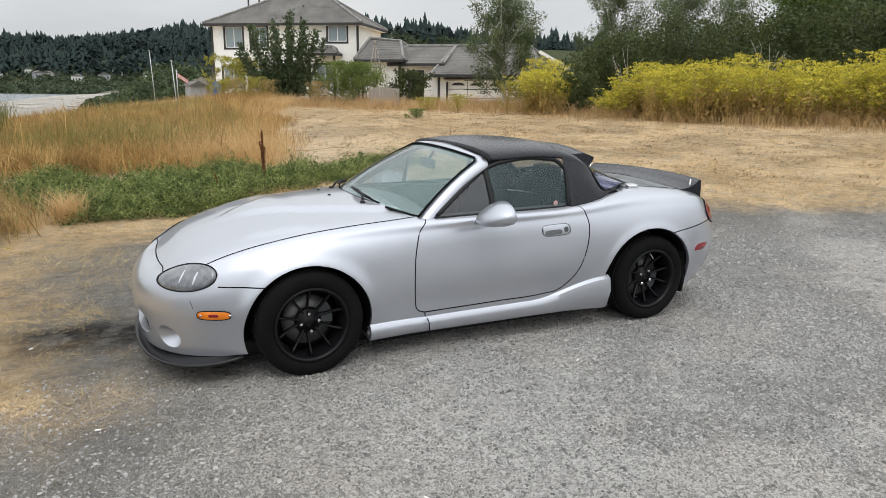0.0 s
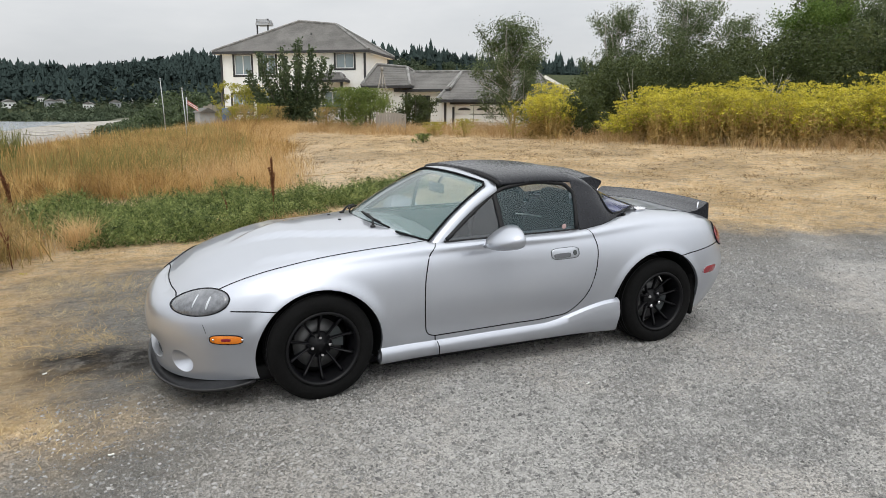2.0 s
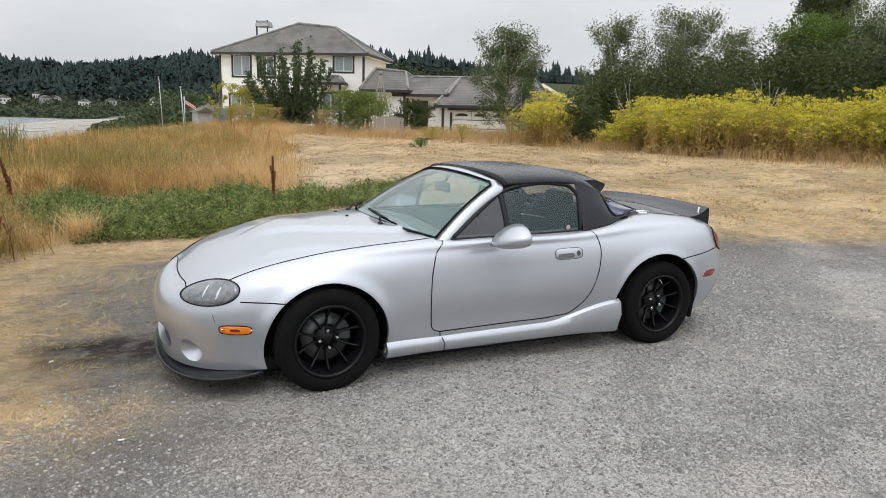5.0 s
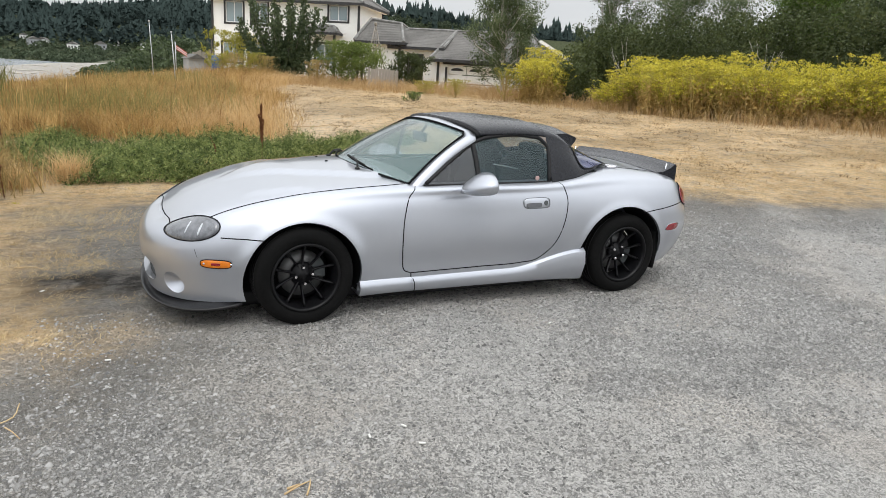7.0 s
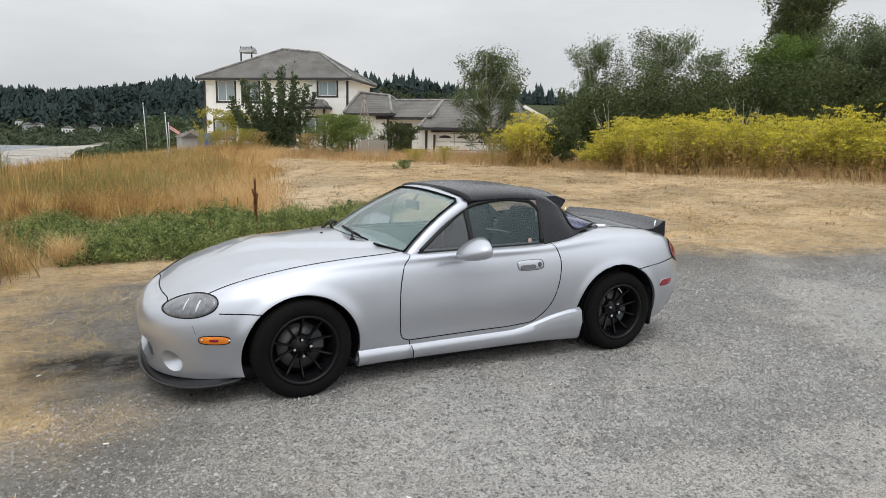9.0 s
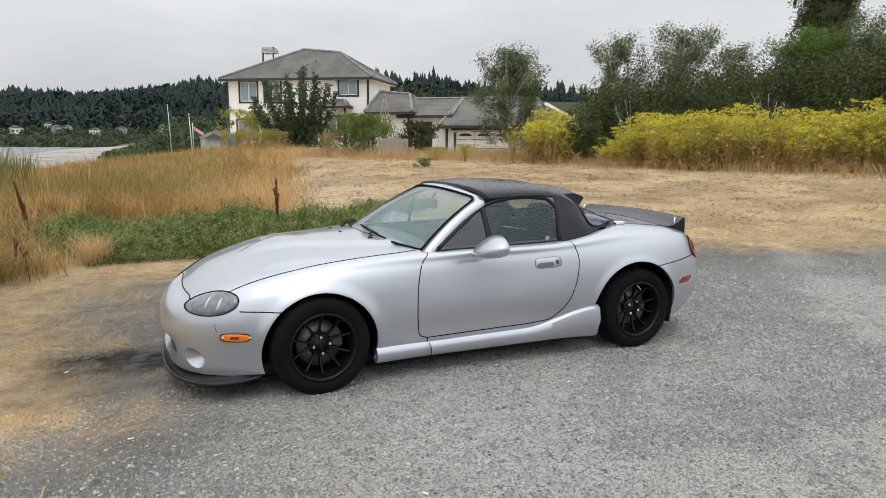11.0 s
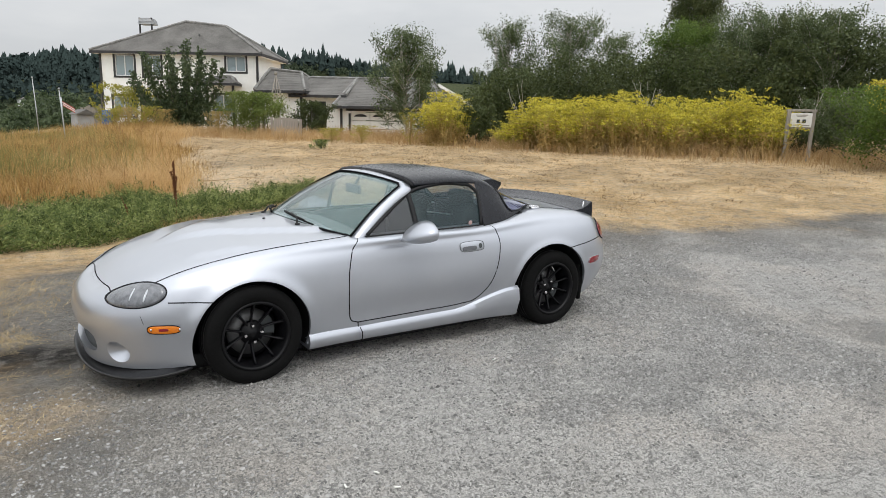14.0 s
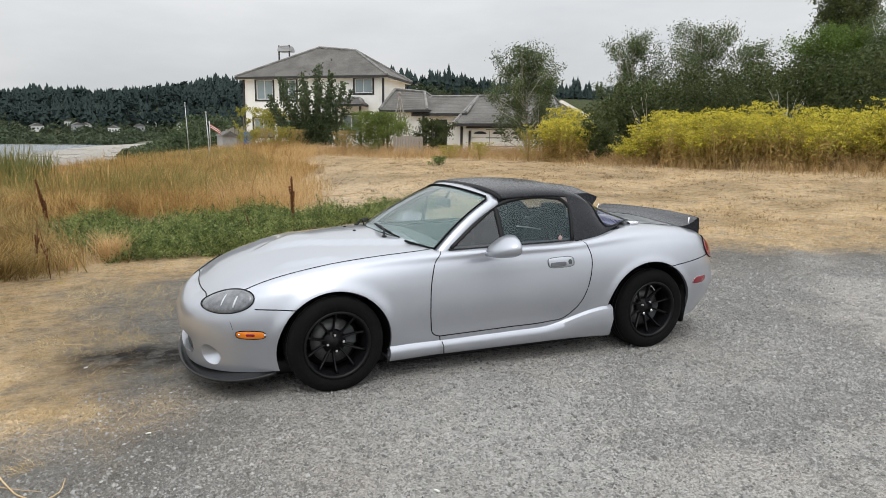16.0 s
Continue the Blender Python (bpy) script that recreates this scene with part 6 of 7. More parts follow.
M_PALEWALL = surface("pale_siding", (0.72, 0.72, 0.70), (0.86, 0.86, 0.84), 0.5, 3, 0.8)
M_GREYWALL = surface("grey_siding", (0.28, 0.29, 0.30), (0.42, 0.43, 0.44), 0.5, 3, 0.8)
for k, (x, y, w, h) in enumerate(((-62, 566, 8, 4.5), (-56, 570, 7, 4), (-36, 556, 8, 4), (-18, 560, 9, 4.5), (-9, 576, 7, 6), (14, 566, 9, 4.5), (34, 572, 8, 5), (-88, 560, 9, 4.5), (-70, 585, 6, 4), (150, 590, 9, 5), (205, 585, 8, 5), (232, 592, 9, 5), (262, 588, 8, 5), (330, 560, 12, 6), (345, 566, 10, 5))):
    far_house(x, y + 8, w * 0.92, h * 1.0, rng.uniform(-0.5, 0.5), M_PALEWALL if k % 3 else M_GREYWALL)

# ---------------------------------------------------------------- plants of the field
def spot(bearing, dist):
    """Plan position by compass bearing (degrees right of +y) and distance from the lot's near edge."""
    a = np.radians(bearing)
    return -2.2 + dist * np.sin(a), -4.3 + dist * np.cos(a)


def blade_mesh(x, y, height, width, lean, z=None, head=0.0):
    """Grass blades: two tapering pieces each, bent over by lean (n, 2)."""
    n = len(x)
    z = ground_z(x, y) - 0.01 if z is None else z
    ang = rng.uniform(0, 2 * math.pi, n)
    px, py = np.cos(ang) * width / 2, np.sin(ang) * width / 2
    rows = []
    for f, k, w in ((0.0, 0.0, 1.0 - 0.45 * head), (0.55 + 0.2 * head, 0.30 + 0.22 * head, 0.8 + 0.5 * head), (1.0, 1.0, 0.12)):
        cx, cy, cz = x + lean[:, 0] * k, y + lean[:, 1] * k, z + height * f
        rows.append(np.stack([cx - px * w, cy - py * w, cz], -1))
        rows.append(np.stack([cx + px * w, cy + py * w, cz], -1))
    v = np.stack(rows, 1).reshape(-1, 3)
    b = np.arange(n)[:, None] * 6
    f = np.concatenate([b + [0, 1, 3, 2], b + [2, 3, 5, 4]])
    return v, f


def grass(name, label, mat, x, y, h, w, droop=0.35, head=0.0):
    n = len(x)
    h = h * rng.uniform(0.55, 1.15, n)
    a = rng.uniform(0, 2 * math.pi, n)
    drift = np.stack([soft_noise(x, y, 0.9, 3.0), soft_noise(x, y, 0.9, 8.0)], -1)
    lean = (np.stack([np.cos(a), np.sin(a)], -1) * 0.8 + drift * 0.7 + 2.6 * np.stack([fbm(x, y, 0.4, 5, 2) - 0.5, fbm(x, y, 0.4, 6, 2) - 0.5], -1)) * (h * droop * rng.uniform(0.3, 1.3, n))[:, None]
    ob = new(name, fast_mesh(name, *blade_mesh(x, y, h, w * rng.uniform(0.6, 1.3, n), lean, head=head), mat))
    return tagged(ob, label, "grass", kind="stuff")


def scatter(x0, x1, y0, y1, n, test):
    x, y = rng.uniform(x0, x1, n), rng.uniform(y0, y1, n)
    k = rng.uniform(0, 1, n) < test(x, y)
    return x[k], y[k]


def meadow_edge(y):
    """Where the tall grass ends and the mown field begins, in x."""
    return 0.55 + 0.10 * (y - 8) + 0.0055 * (y - 8) ** 2


def tall_here(x, y):
    e = meadow_edge(y) + 0.7 * soft_noise(x, y, 2.1, 1.0)
    return smooth01(e - x, -1.0, 1.8) ** 1.5 * smooth01(y, 7.4 + 0.5 * soft_noise(x, y, 1.1), 8.8) * (0.25 + 0.75 * smooth01(soft_noise(x, y, 1.3, 5.0), -0.7, 0.4))


def shore_dip(x, y):
    """The grass stays lower towards the beach."""
    return 1 - 0.44 * (1 - smooth01(np.degrees(np.arctan2(x + 2.2, y + 4.3)), -11, -1)) * smooth01(y, 9, 13)


def sea_side(x, y):
    return np.minimum(1.0 - 0.02 * y - x, y - 27 + 0.1 * x)


x, y = scatter(-13, 5, 7.0, 20, 300000, lambda x, y: tall_here(x, y) * smooth01(y, 7, 9))
grass("tall_grass", "tall dry golden grass swaying over the meadow", M_STRAW, x, y, (0.44 + 0.20 * smooth01(y, 8, 15) + 0.42 * (fbm(x, y, 1.3, 11, 3) - 0.5) - 0.24 * (1 - smooth01(meadow_edge(y) - x, -0.5, 1.6))) * shore_dip(x, y), 0.0055, 0.75, 0.5)
x, y = scatter(-15, 9, 18, 36, 130000, lambda x, y: tall_here(x, y) * (1 - smooth01(sea_side(x, y), 0.5, 5)))
grass("tall_grass", "tall dry golden grass swaying over the meadow", M_STRAW, x, y, (0.66 + 0.5 * (fbm(x, y, 1.8, 12, 3) - 0.5) - 0.3 * (1 - smooth01(meadow_edge(y) - x, -0.5, 2.0) - 0.3 * smooth01(-x, 4, 8))) * shore_dip(x, y), 0.010, 0.6, 0.5)
x, y = scatter(-13, 1, 9, 30, 56000, lambda x, y: tall_here(x, y) * smooth01(soft_noise(x, y, 3.1, 2.0) + 0.9 * smooth01(-x, 4, 9), -0.1, 0.6) * (1 - smooth01(sea_side(x, y), 2, 8)))
grass("green_grass", "greenish tall beach grass among the dry grass", M_REED, x, y, (0.80 + 0.5 * (fbm(x, y, 1.2, 13, 3) - 0.5)) * shore_dip(x, y), 0.010, 0.35)


x, y = scatter(-10, -3, 10, 26, 6500, lambda x, y: (1 - smooth01(np.degrees(np.arctan2(x + 2.2, y + 4.3)), -9.5, -6.0)) * smooth01(np.hypot(x + 2.2, y + 4.3), 15, 18) * (0.1 + 0.9 * smooth01(fbm(x, y, 1.1, 19, 3), 0.44, 0.58)))
grass("reeds", "tall green reeds standing in clumps above the beach", M_GREENREED, x, y, 1.10 + 0.5 * (fbm(x, y, 0.9, 20, 2) - 0.5), 0.022, 0.3)
x, y = scatter(-12, 2, 9, 30, 9000, lambda x, y: tall_here(x, y) * (1 - smooth01(sea_side(x, y), 2, 7)) * (0.2 + 0.8 * smooth01(soft_noise(x, y, 0.8, 6.0), 0, 0.5)))
grass("tall_stems", "single tall dry stems standing over the meadow grass", M_STRAW, x, y, (0.95 + 0.18 * soft_noise(x, y, 1.3)) * shore_dip(x, y), 0.008, 0.35, 1.0)


x, y = scatter(-13, 3, 7.6, 26, 60000, lambda x, y: tall_here(x, y) * smooth01(fbm(x, y, 0.7, 17, 3), 0.52, 0.64) * (1 - smooth01(sea_side(x, y), 2, 7)))
grass("brown_grass", "darker brown-green grass standing in clumps in the meadow", M_RANK, x, y, (0.58 + 0.5 * (fbm(x, y, 0.6, 18, 2) - 0.5)) * shore_dip(x, y), 0.007, 0.9, 0.4)
# a soft pale haze of seed heads where the meadow runs out into the mown field
x, y = scatter(-6, 7, 8, 30, 150000, lambda x, y: smooth01(meadow_edge(y) - x, -0.6, 0.5) * (1 - smooth01(meadow_edge(y) - x, 1.5, 4.5)) * (0.3 + 0.7 * smooth01(fbm(x, y, 1.0, 15, 3), 0.4, 0.6)))
grass("seed_haze", "fine pale seed heads of dry grass at the meadow's edge", M_HAZEGRASS, x, y, 0.40 + 0.30 * fbm(x, y, 0.9, 16, 3), 0.005, 0.8, 0.2)


def weed_left(y):
    """The left end of the green patch."""
    return -2.55 - 0.42 * (y - 4.0)


x, y = scatter(-8, -2.3, 2.9, 8.6, 48000, lambda x, y: smooth01(weed_left(np.maximum(y, 4.2)) - 0.12 - x + 0.35 * soft_noise(x, y, 0.4), 0, 0.4) * smooth01(y + 0.3 * soft_noise(x, y, 0.35, 3.0), 3.1, 3.9) * (0.06 + 0.94 * smooth01(fbm(x, y, 0.5, 23, 3), 0.46, 0.60)))
grass("dry_clumps", "clumps of tall dry grass beside the green weeds", M_STRAW, x, y, 0.34 + 0.5 * (fbm(x, y, 0.5, 24, 3) - 0.5), 0.0065, 0.95, 0.3)
x, y = scatter(-3.6, 1.6, 4.0, 5.2, 6000, lambda x, y: smooth01(soft_noise(x, y, 0.5, 2.0), -0.1, 0.6))
grass("dry_clumps", "clumps of tall dry grass beside the green weeds", M_RUST, x, y, np.full(len(x), 0.17), 0.007, 1.0)

# green weeds: sprawling stems set with small leaves
def strip(x, y):
    """Rough rusty growth under the house and before the fennel."""
    br = np.degrees(np.arctan2(x + 2.2, y + 4.3))
    d = np.hypot(x + 2.2, y + 4.3)
    near = np.interp(br, [2, 8, 14, 20, 28, 34, 45, 55, 62, 72], [20, 31, 32, 30.5, 28, 25.5, 22.5, 21.5, 21.5, 19.5]) + 0.9 * soft_noise(x, y, 1.7, 6.0)
    return smooth01(d - near, -0.4, 1.6), d - near


x, y = scatter(-2, 32, 0, 44, 130000, lambda x, y: strip(x, y)[0] * (1 - smooth01(strip(x, y)[1], 8, 14)) * smooth01(np.degrees(np.arctan2(x + 2.2, y + 4.3)), 3, 8))
grass("rough_grass", "rusty brown rough grass along the field's edge", M_RUST, x, y, 0.30 + 0.26 * smooth01(strip(x, y)[1], 0, 4) + 0.16 * soft_noise(x, y, 0.7) + 0.08 * soft_noise(x, y, 0.25, 4.0), 0.013, 0.9)

x, y = scatter(-2, 26, 2.0, 34, 110000, lambda x, y: (1 - tall_here(x, y)) * (1 - strip(x, y)[0]) * smooth01(x - meadow_edge(y), -1.2, 0.2) * smooth01(y + 0.15 * x, 2.9, 3.9) * (1 - 0.75 * (1 - smooth01(x + 0.8 * soft_noise(x, y, 1.2), 3.0, 7.0)) * smooth01(y, 6, 9)) * (0.15 + 0.85 * smooth01(soft_noise(x, y, 0.7, 9.0), -0.2, 0.7)))
grass("mown_grass", "short pale mown dry grass of the field", M_PALEGRASS, x, y, 0.055 + 0.025 * soft_noise(x, y, 0.4, 1.0), 0.014, 1.6)
x, y = scatter(2, 24, 2.0, 28, 125000, lambda x, y: (1 - strip(x, y)[0]) * smooth01(x - meadow_edge(y), 0, 1) * smooth01(fbm(x, y, 0.32, 33, 3), 0.54, 0.68) * smooth01(y + 0.12 * x, 3.2, 4.2))
grass("field_tufts", "darker brown tufts dotted over the mown field", M_TUFT, x, y, 0.052 + 0.02 * soft_noise(x, y, 1.3), 0.012, 2.2)


x, y = scatter(-6.5, 13, -2.6, 5.2, 105000, lambda x, y: smooth01(verge(x, y), -0.4, 0.9) * (0.75 + 0.25 * smooth01(y, 1.4, 2.8)) * (0.2 + 0.8 * smooth01(soft_noise(x, y, 0.5, 7.0), -0.3, 0.6)))
grass("straw", "flattened straw and dry grass on the verge", M_FLATSTRAW, x, y, np.full(len(x), 0.045), 0.005, 2.2)
# more of it, in golden mats, where the verge comes forward past the car's nose
x, y = scatter(-5.6, -1.7, -2.4, 2.8, 95000, lambda x, y: smooth01(verge(x, y) + 0.4 * soft_noise(x, y, 0.35, 4.0), -0.05, 0.9) * smooth01(soft_noise(x, y, 0.22, 6.0), -0.5, 0.5))
grass("straw", "golden mats of trampled straw on the verge", M_FLATSTRAW, x, y, np.full(len(x), 0.036), 0.0036, 2.3)
# single tufts out on the gravel and by the dark stain
for cx, cy, spread_x, spread_y, n in ((-2.61, -1.14, 0.05, 0.03, 130), (-2.82, -1.0, 0.04, 0.04, 150), (-2.56, -0.60, 0.09, 0.04, 90), (-2.72, -0.52, 0.12, 0.03, 170), (-2.28, 0.66, 0.14, 0.07, 230), (-2.40, 0.00, 0.10, 0.06, 170), (-2.02, -0.10, 0.06, 0.05, 70)):
    grass("straw", "thin tuft of dry straw on the gravel", M_FLATSTRAW, cx + rng.normal(size=n) * spread_x, cy + rng.normal(size=n) * spread_y, np.full(n, 0.035), 0.0034, 2.4)
x, y = scatter(-2.9, -1.7, 0.4, 2.8, 9000, lambda x, y: (0.12 + 0.88 * smooth01(fbm(x, y, 0.45, 27, 3), 0.46, 0.62)) * (1 - 0.75 * smooth01(x, -2.4, -1.8)))
grass("straw", "thin scattered straw on the bare dirt by the car's nose", M_FLATSTRAW, x, y, np.full(len(x), 0.035), 0.004, 2.4)
# golden clumps standing before the weeds
for cx, cy, ch, n in ((-2.60, 4.10, 0.36, 420), (-3.05, 3.80, 0.26, 200), (-3.75, 3.5, 0.40, 500), (-4.2, 3.9, 0.44, 500)):
    grass("dry_clumps", "golden clump of tall dry grass before the green weeds", M_HAZEGRASS, cx + rng.normal(size=n) * 0.08, cy + rng.normal(size=n) * 0.07, np.full(n, ch), 0.005, 0.9, 0.3)
# browner, greener tangle beside the weeds
x, y = scatter(-6.0, -0.6, 3.2, 8.6, 34000, lambda x, y: (1 - smooth01(x - weed_left(np.maximum(y, 4.2)), -0.9, 0.0)) * (0.15 + 0.85 * smooth01(soft_noise(x, y, 0.6, 8.0), -0.4, 0.4)))
grass("brown_grass", "rank brown-green grass tangled beside the weeds", M_RANK, x, y, 0.42 + 0.16 * soft_noise(x, y, 0.5) + 0.1 * smooth01(y, 4.2, 6.5), 0.009, 1.1, 0.5)
def weeds():
    x, y = scatter(-4.8, 3.0, 3.5, 8.3, 34000, lambda x, y: smooth01(y - (3.80 + 0.78 * np.maximum(x + 1.6, 0) + 0.16 * soft_noise(x, y, 0.5)), 0, 0.25) * (1 - smooth01(y - (6.5 + 0.42 * np.maximum(x, 0)), 0, 0.7)) * smooth01(x - weed_left(y) + 0.3 * soft_noise(x, y, 0.5), -0.2, 0.4) * (0.4 + 0.6 * smooth01(soft_noise(x, y, 0.45, 3.0), -0.6, 0.3)))
    n, per = len(x), 17
    h = (0.23 + 0.46 * (fbm(x, y, 0.42, 21, 3) - 0.5) + 0.10 * soft_noise(x, y, 0.18, 5.0)) * rng.uniform(0.7, 1.2, n) * (1 - 0.35 * smooth01(x, 0.2, 2.2))
    lean = rng.normal(size=(n, 2)) * 0.11
    t = np.tile(np.linspace(0.12, 1.0, per), n)
    i = np.repeat(np.arange(n), per)
    p = np.stack([x[i] + lean[i, 0] * t**1.5, y[i] + lean[i, 1] * t**1.5, ground_z(x, y)[i] + h[i] * t], -1)
    p[:, :2] += rng.normal(size=(len(p), 2)) * 0.035 * (1.2 - t)[:, None]
    ob = new("weed_patch", fast_mesh("weed_patch", *leaf_mesh(p, 0.0125, np.tile([0, 0, 0.7], (len(p), 1)), 3.4), M_WEED))
    tagged(ob, "low patch of sprawling green weeds with small leaves", "weeds", kind="stuff")


weeds()


def dock(x, y, h, lean=0.0, full=1.0):
    """A dead dock plant: rust-brown seed spikes on a thin stalk."""
    d = tagged(empty("dock_plant", (x, y, float(ground_z(x, y)) - 0.02)), "dead rust-brown dock plant with seed spikes", "plant", "dock plants")
    part("stalk", tube([(0, 0, 0), (0.01 + lean * 0.4, 0, h * 0.5), (lean, 0.01, h)], 0.006, 6, taper=0.003), M_DOCK, d)
    if full == 1:
        q = np.repeat(np.linspace(0.42, 1.0, 60), 9)
        pts = np.stack([lean * q, 0.01 * q, h * q], -1) + rng.normal(size=(len(q), 3)) * (0.015 * (1.12 - q) + 0.003)[:, None]
        tagged(mesh_part("seed_spike", *leaf_mesh(pts, 0.015), M_DOCK, d), kind="stuff")
    for k in range(3 if full == 1 else 2):
        b0 = Vector((lean * (0.35 + 0.1 * k), 0, h * (0.42 + 0.1 * k)))
        a = rng.uniform(0, 6.28)
        b1 = b0 + Vector((0.035 * math.cos(a), 0.035 * math.sin(a), h * (0.26 - 0.02 * k)))
        q = np.repeat(np.linspace(0, 1, 26), 6)
        pts = np.array([tuple(b0.lerp(b1, t)) for t in q]) + rng.normal(size=(len(q), 3)) * 0.008 * full
        tagged(mesh_part("seed_spike", *leaf_mesh(pts, 0.014 * full ** 0.5), M_DOCK, d), kind="stuff")
    return d


dock(-0.26, 5.41, 0.90)
dock(-3.46, 6.0, 0.88, -0.15)
dock(-3.12, 3.25, 0.50, -0.06, 0.4)
dock(-3.30, 3.6, 0.58, 0.05, 0.4)
dock(-0.88, 5.2, 0.46, -0.1, 0.4)


# ---------------------------------------------------------------- trees and shrubs
def tree(name, x, y, height, radius, mat, label, leaves=5200, leaf=0.10, seed=1, bare=0.16, lift=0.5, limbs=16, bark=None, airy=0.3, egg=1.0, stems=1):
    """A tapered trunk, limbs that fork into twigs, and leaves gathered along the twigs, with gaps between them."""
    rs = np.random.default_rng(seed)
    t = tagged(empty(name, (x, y, float(ground_z(x, y)) - 0.1)), label, "tree" if name == "tree" else "shrub")
    for k in range(stems):
        sway = rs.normal(size=2) * height * (0.02 if stems == 1 else 0.07)
        tp = [(0, 0, 0), (sway[0] * 0.3, sway[1] * 0.3, height * 0.33), (sway[0] * 0.8, sway[1] * 0.8, height * 0.66), (sway[0], sway[1], height * 0.93)]
        part("trunk", tube([Vector(p) for p in spread(tp, height / 12)], max(0.02, height * 0.016), 7, taper=0.010), bark or M_BARK, t)
    twig_a, twig_b = [], []
    for k in range(limbs):
        f = (k + rs.uniform(0, 0.95)) / limbs
        a = k * 2.39996 + rs.uniform(-0.5, 0.5)
        z0 = height * (bare + (0.93 - bare) * f * 0.86)
        reach = radius * (math.sin(math.pi * min(1.0, (0.30 + 0.68 * f)) ** egg) ** 0.7) * rs.uniform(0.72, 1.18)
        rise = lift * reach * rs.uniform(0.6, 1.5) + 0.10 * height * f
        way = np.array([math.cos(a), math.sin(a)])
        p = [Vector((0, 0, z0))]
        for s in (0.4, 0.75, 1.0):
            p.append(Vector((*(way * reach * s + rs.normal(size=2) * 0.06 * radius), min(height * 1.02, z0 + rise * s ** 1.2))))
        part("limb", tube(p, max(0.008, height * 0.0055), 5, taper=0.005), bark or M_BARK, t)
        for _ in range(7):
            q = rs.uniform(0.22, 1.0)
            i = min(2, int(q * 3))
            b0 = p[i].lerp(p[i + 1], q * 3 - i)
            d = Vector((*(way * 0.5 + rs.normal(size=2) * 0.7), 0.55 * lift + rs.normal() * 0.45 + 0.25)).normalized()
            twig_a.append(tuple(b0))
            twig_b.append(tuple(b0 + d * radius * rs.uniform(0.16, 0.42)))
    ta, tb = np.array(twig_a), np.array(twig_b)
    per = max(8, leaves // len(ta))
    q = rs.uniform(0, 1, (len(ta), per, 1)) ** 0.8
    weight = rs.uniform(0.35, 1.0, (len(ta), 1, 1))
    pts = ta[:, None] + (tb - ta)[:, None] * q + rs.normal(size=(len(ta), per, 3)) * radius * (0.075 - 0.03 * airy) * (0.6 + 0.8 * weight)
    keep = rs.uniform(0, 1, (len(ta), per)) < (1 - airy * (1 - weight[..., 0]))
    pts = pts[keep]
    pts = pts[(pts[:, 2] > 0.10) & (pts[:, 2] < height * 1.06)]
    mesh_part("crown", *leaf_mesh(pts, leaf, np.tile([0, 0, 0.5], (len(pts), 1))), mat, t)
    return t


def at(bearing, dist):
    a, c = spot(bearing, dist)
    return float(a), float(c)


def vase_tree(x, y, height, radius, mat, label, stems, leaf, seed):
    """Many stems fanning out from the ground, each ending in upright leafy shoots."""
    rs = np.random.default_rng(seed)
    t = tagged(empty("tree", (x, y, float(ground_z(x, y)) - 0.1)), label, "tree")
    pts = []
    for k in range(stems):
        a = k * 2.39996 + rs.uniform(-0.4, 0.4)
        out = radius * math.sqrt((k + 0.5) / stems) * rs.uniform(0.8, 1.1)
        top = height * (1.0 - 0.42 * (out / radius) ** 2) * rs.uniform(0.80, 1.02)
        way = Vector((math.cos(a), math.sin(a), 0))
        p = spread([Vector((0, 0, 0)), way * out * 0.32 + Vector((0, 0, top * 0.26)), way * out * 0.75 + Vector((0, 0, top * 0.56)), way * out + Vector((0, 0, top))], 0.2)
        part("stem", tube(p, 0.035, 6, taper=0.008), M_BARK, t)
        for i in range(2, len(p)):
            f = i / len(p)
            for _ in range(2 if f > 0.5 else 3):
                d = Vector((*(way.xy * 0.45 + Vector(rs.normal(size=2)) * 0.9), 0.7 + 0.3 * rs.normal())).normalized()
                ln = rs.uniform(0.25, 0.75) * (1.15 - 0.6 * f)
                q = rs.uniform(0, 1, 17)[:, None]
                pts.append(np.array(p[i]) + np.array(d) * ln * q + rs.normal(size=(17, 3)) * 0.095 * (1.15 - 0.6 * q))
    pts = np.concatenate(pts)
    low = np.stack([rs.normal(size=4600) * radius * 0.36, rs.normal(size=4600) * radius * 0.36, rs.uniform(0.1, 0.36, 4600) * height], -1)
    mesh_part("crown", *leaf_mesh(np.concatenate([pts, low]), leaf, np.tile([0, 0, 0.4], (len(pts) + 4600, 1)), 2.0), mat, t)
    return t


vase_tree(*at(12.35, 40.5), 5.2, 2.9, M_HOUSELEAF, "dark green many-stemmed garden tree before the house", 26, 0.080, 3)
for b_, d_, h_, r_, m_, w_ in ((8.3, 37.5, 1.45, 0.8, M_FENSTEM, "dry brown"), (9.6, 37.0, 1.5, 0.75, M_LIME, "yellowish"), (10.6, 37.5, 1.35, 0.8, M_FENSTEM, "dry brown"), (7.4, 38.0, 1.4, 0.8, M_LIME, "yellowish"), (15.0, 37.0, 1.3, 0.7, M_FENSTEM, "dry brown")):
    tree("shrub", *at(b_, d_), h_, r_, m_, w_ + " straggly weeds before the house windows", 2600, 0.034, int(b_ * 10), 0.02, 1.1, 24, M_FENSTEM, airy=0.8, stems=6)
tree("shrub", *at(17.9, 37.0), 2.3, 1.6, M_GARDEN, "rounded bright green shrub in the house garden", 13000, 0.060, 4, 0.03, 0.7, 26, airy=0.2, egg=0.9, stems=3)
tree("shrub", *at(22.6, 38.0), 2.0, 1.1, M_LEAF, "dark green shrub by the garage wing", 8000, 0.060, 5, 0.03, 0.5, 20, airy=0.2, stems=3)
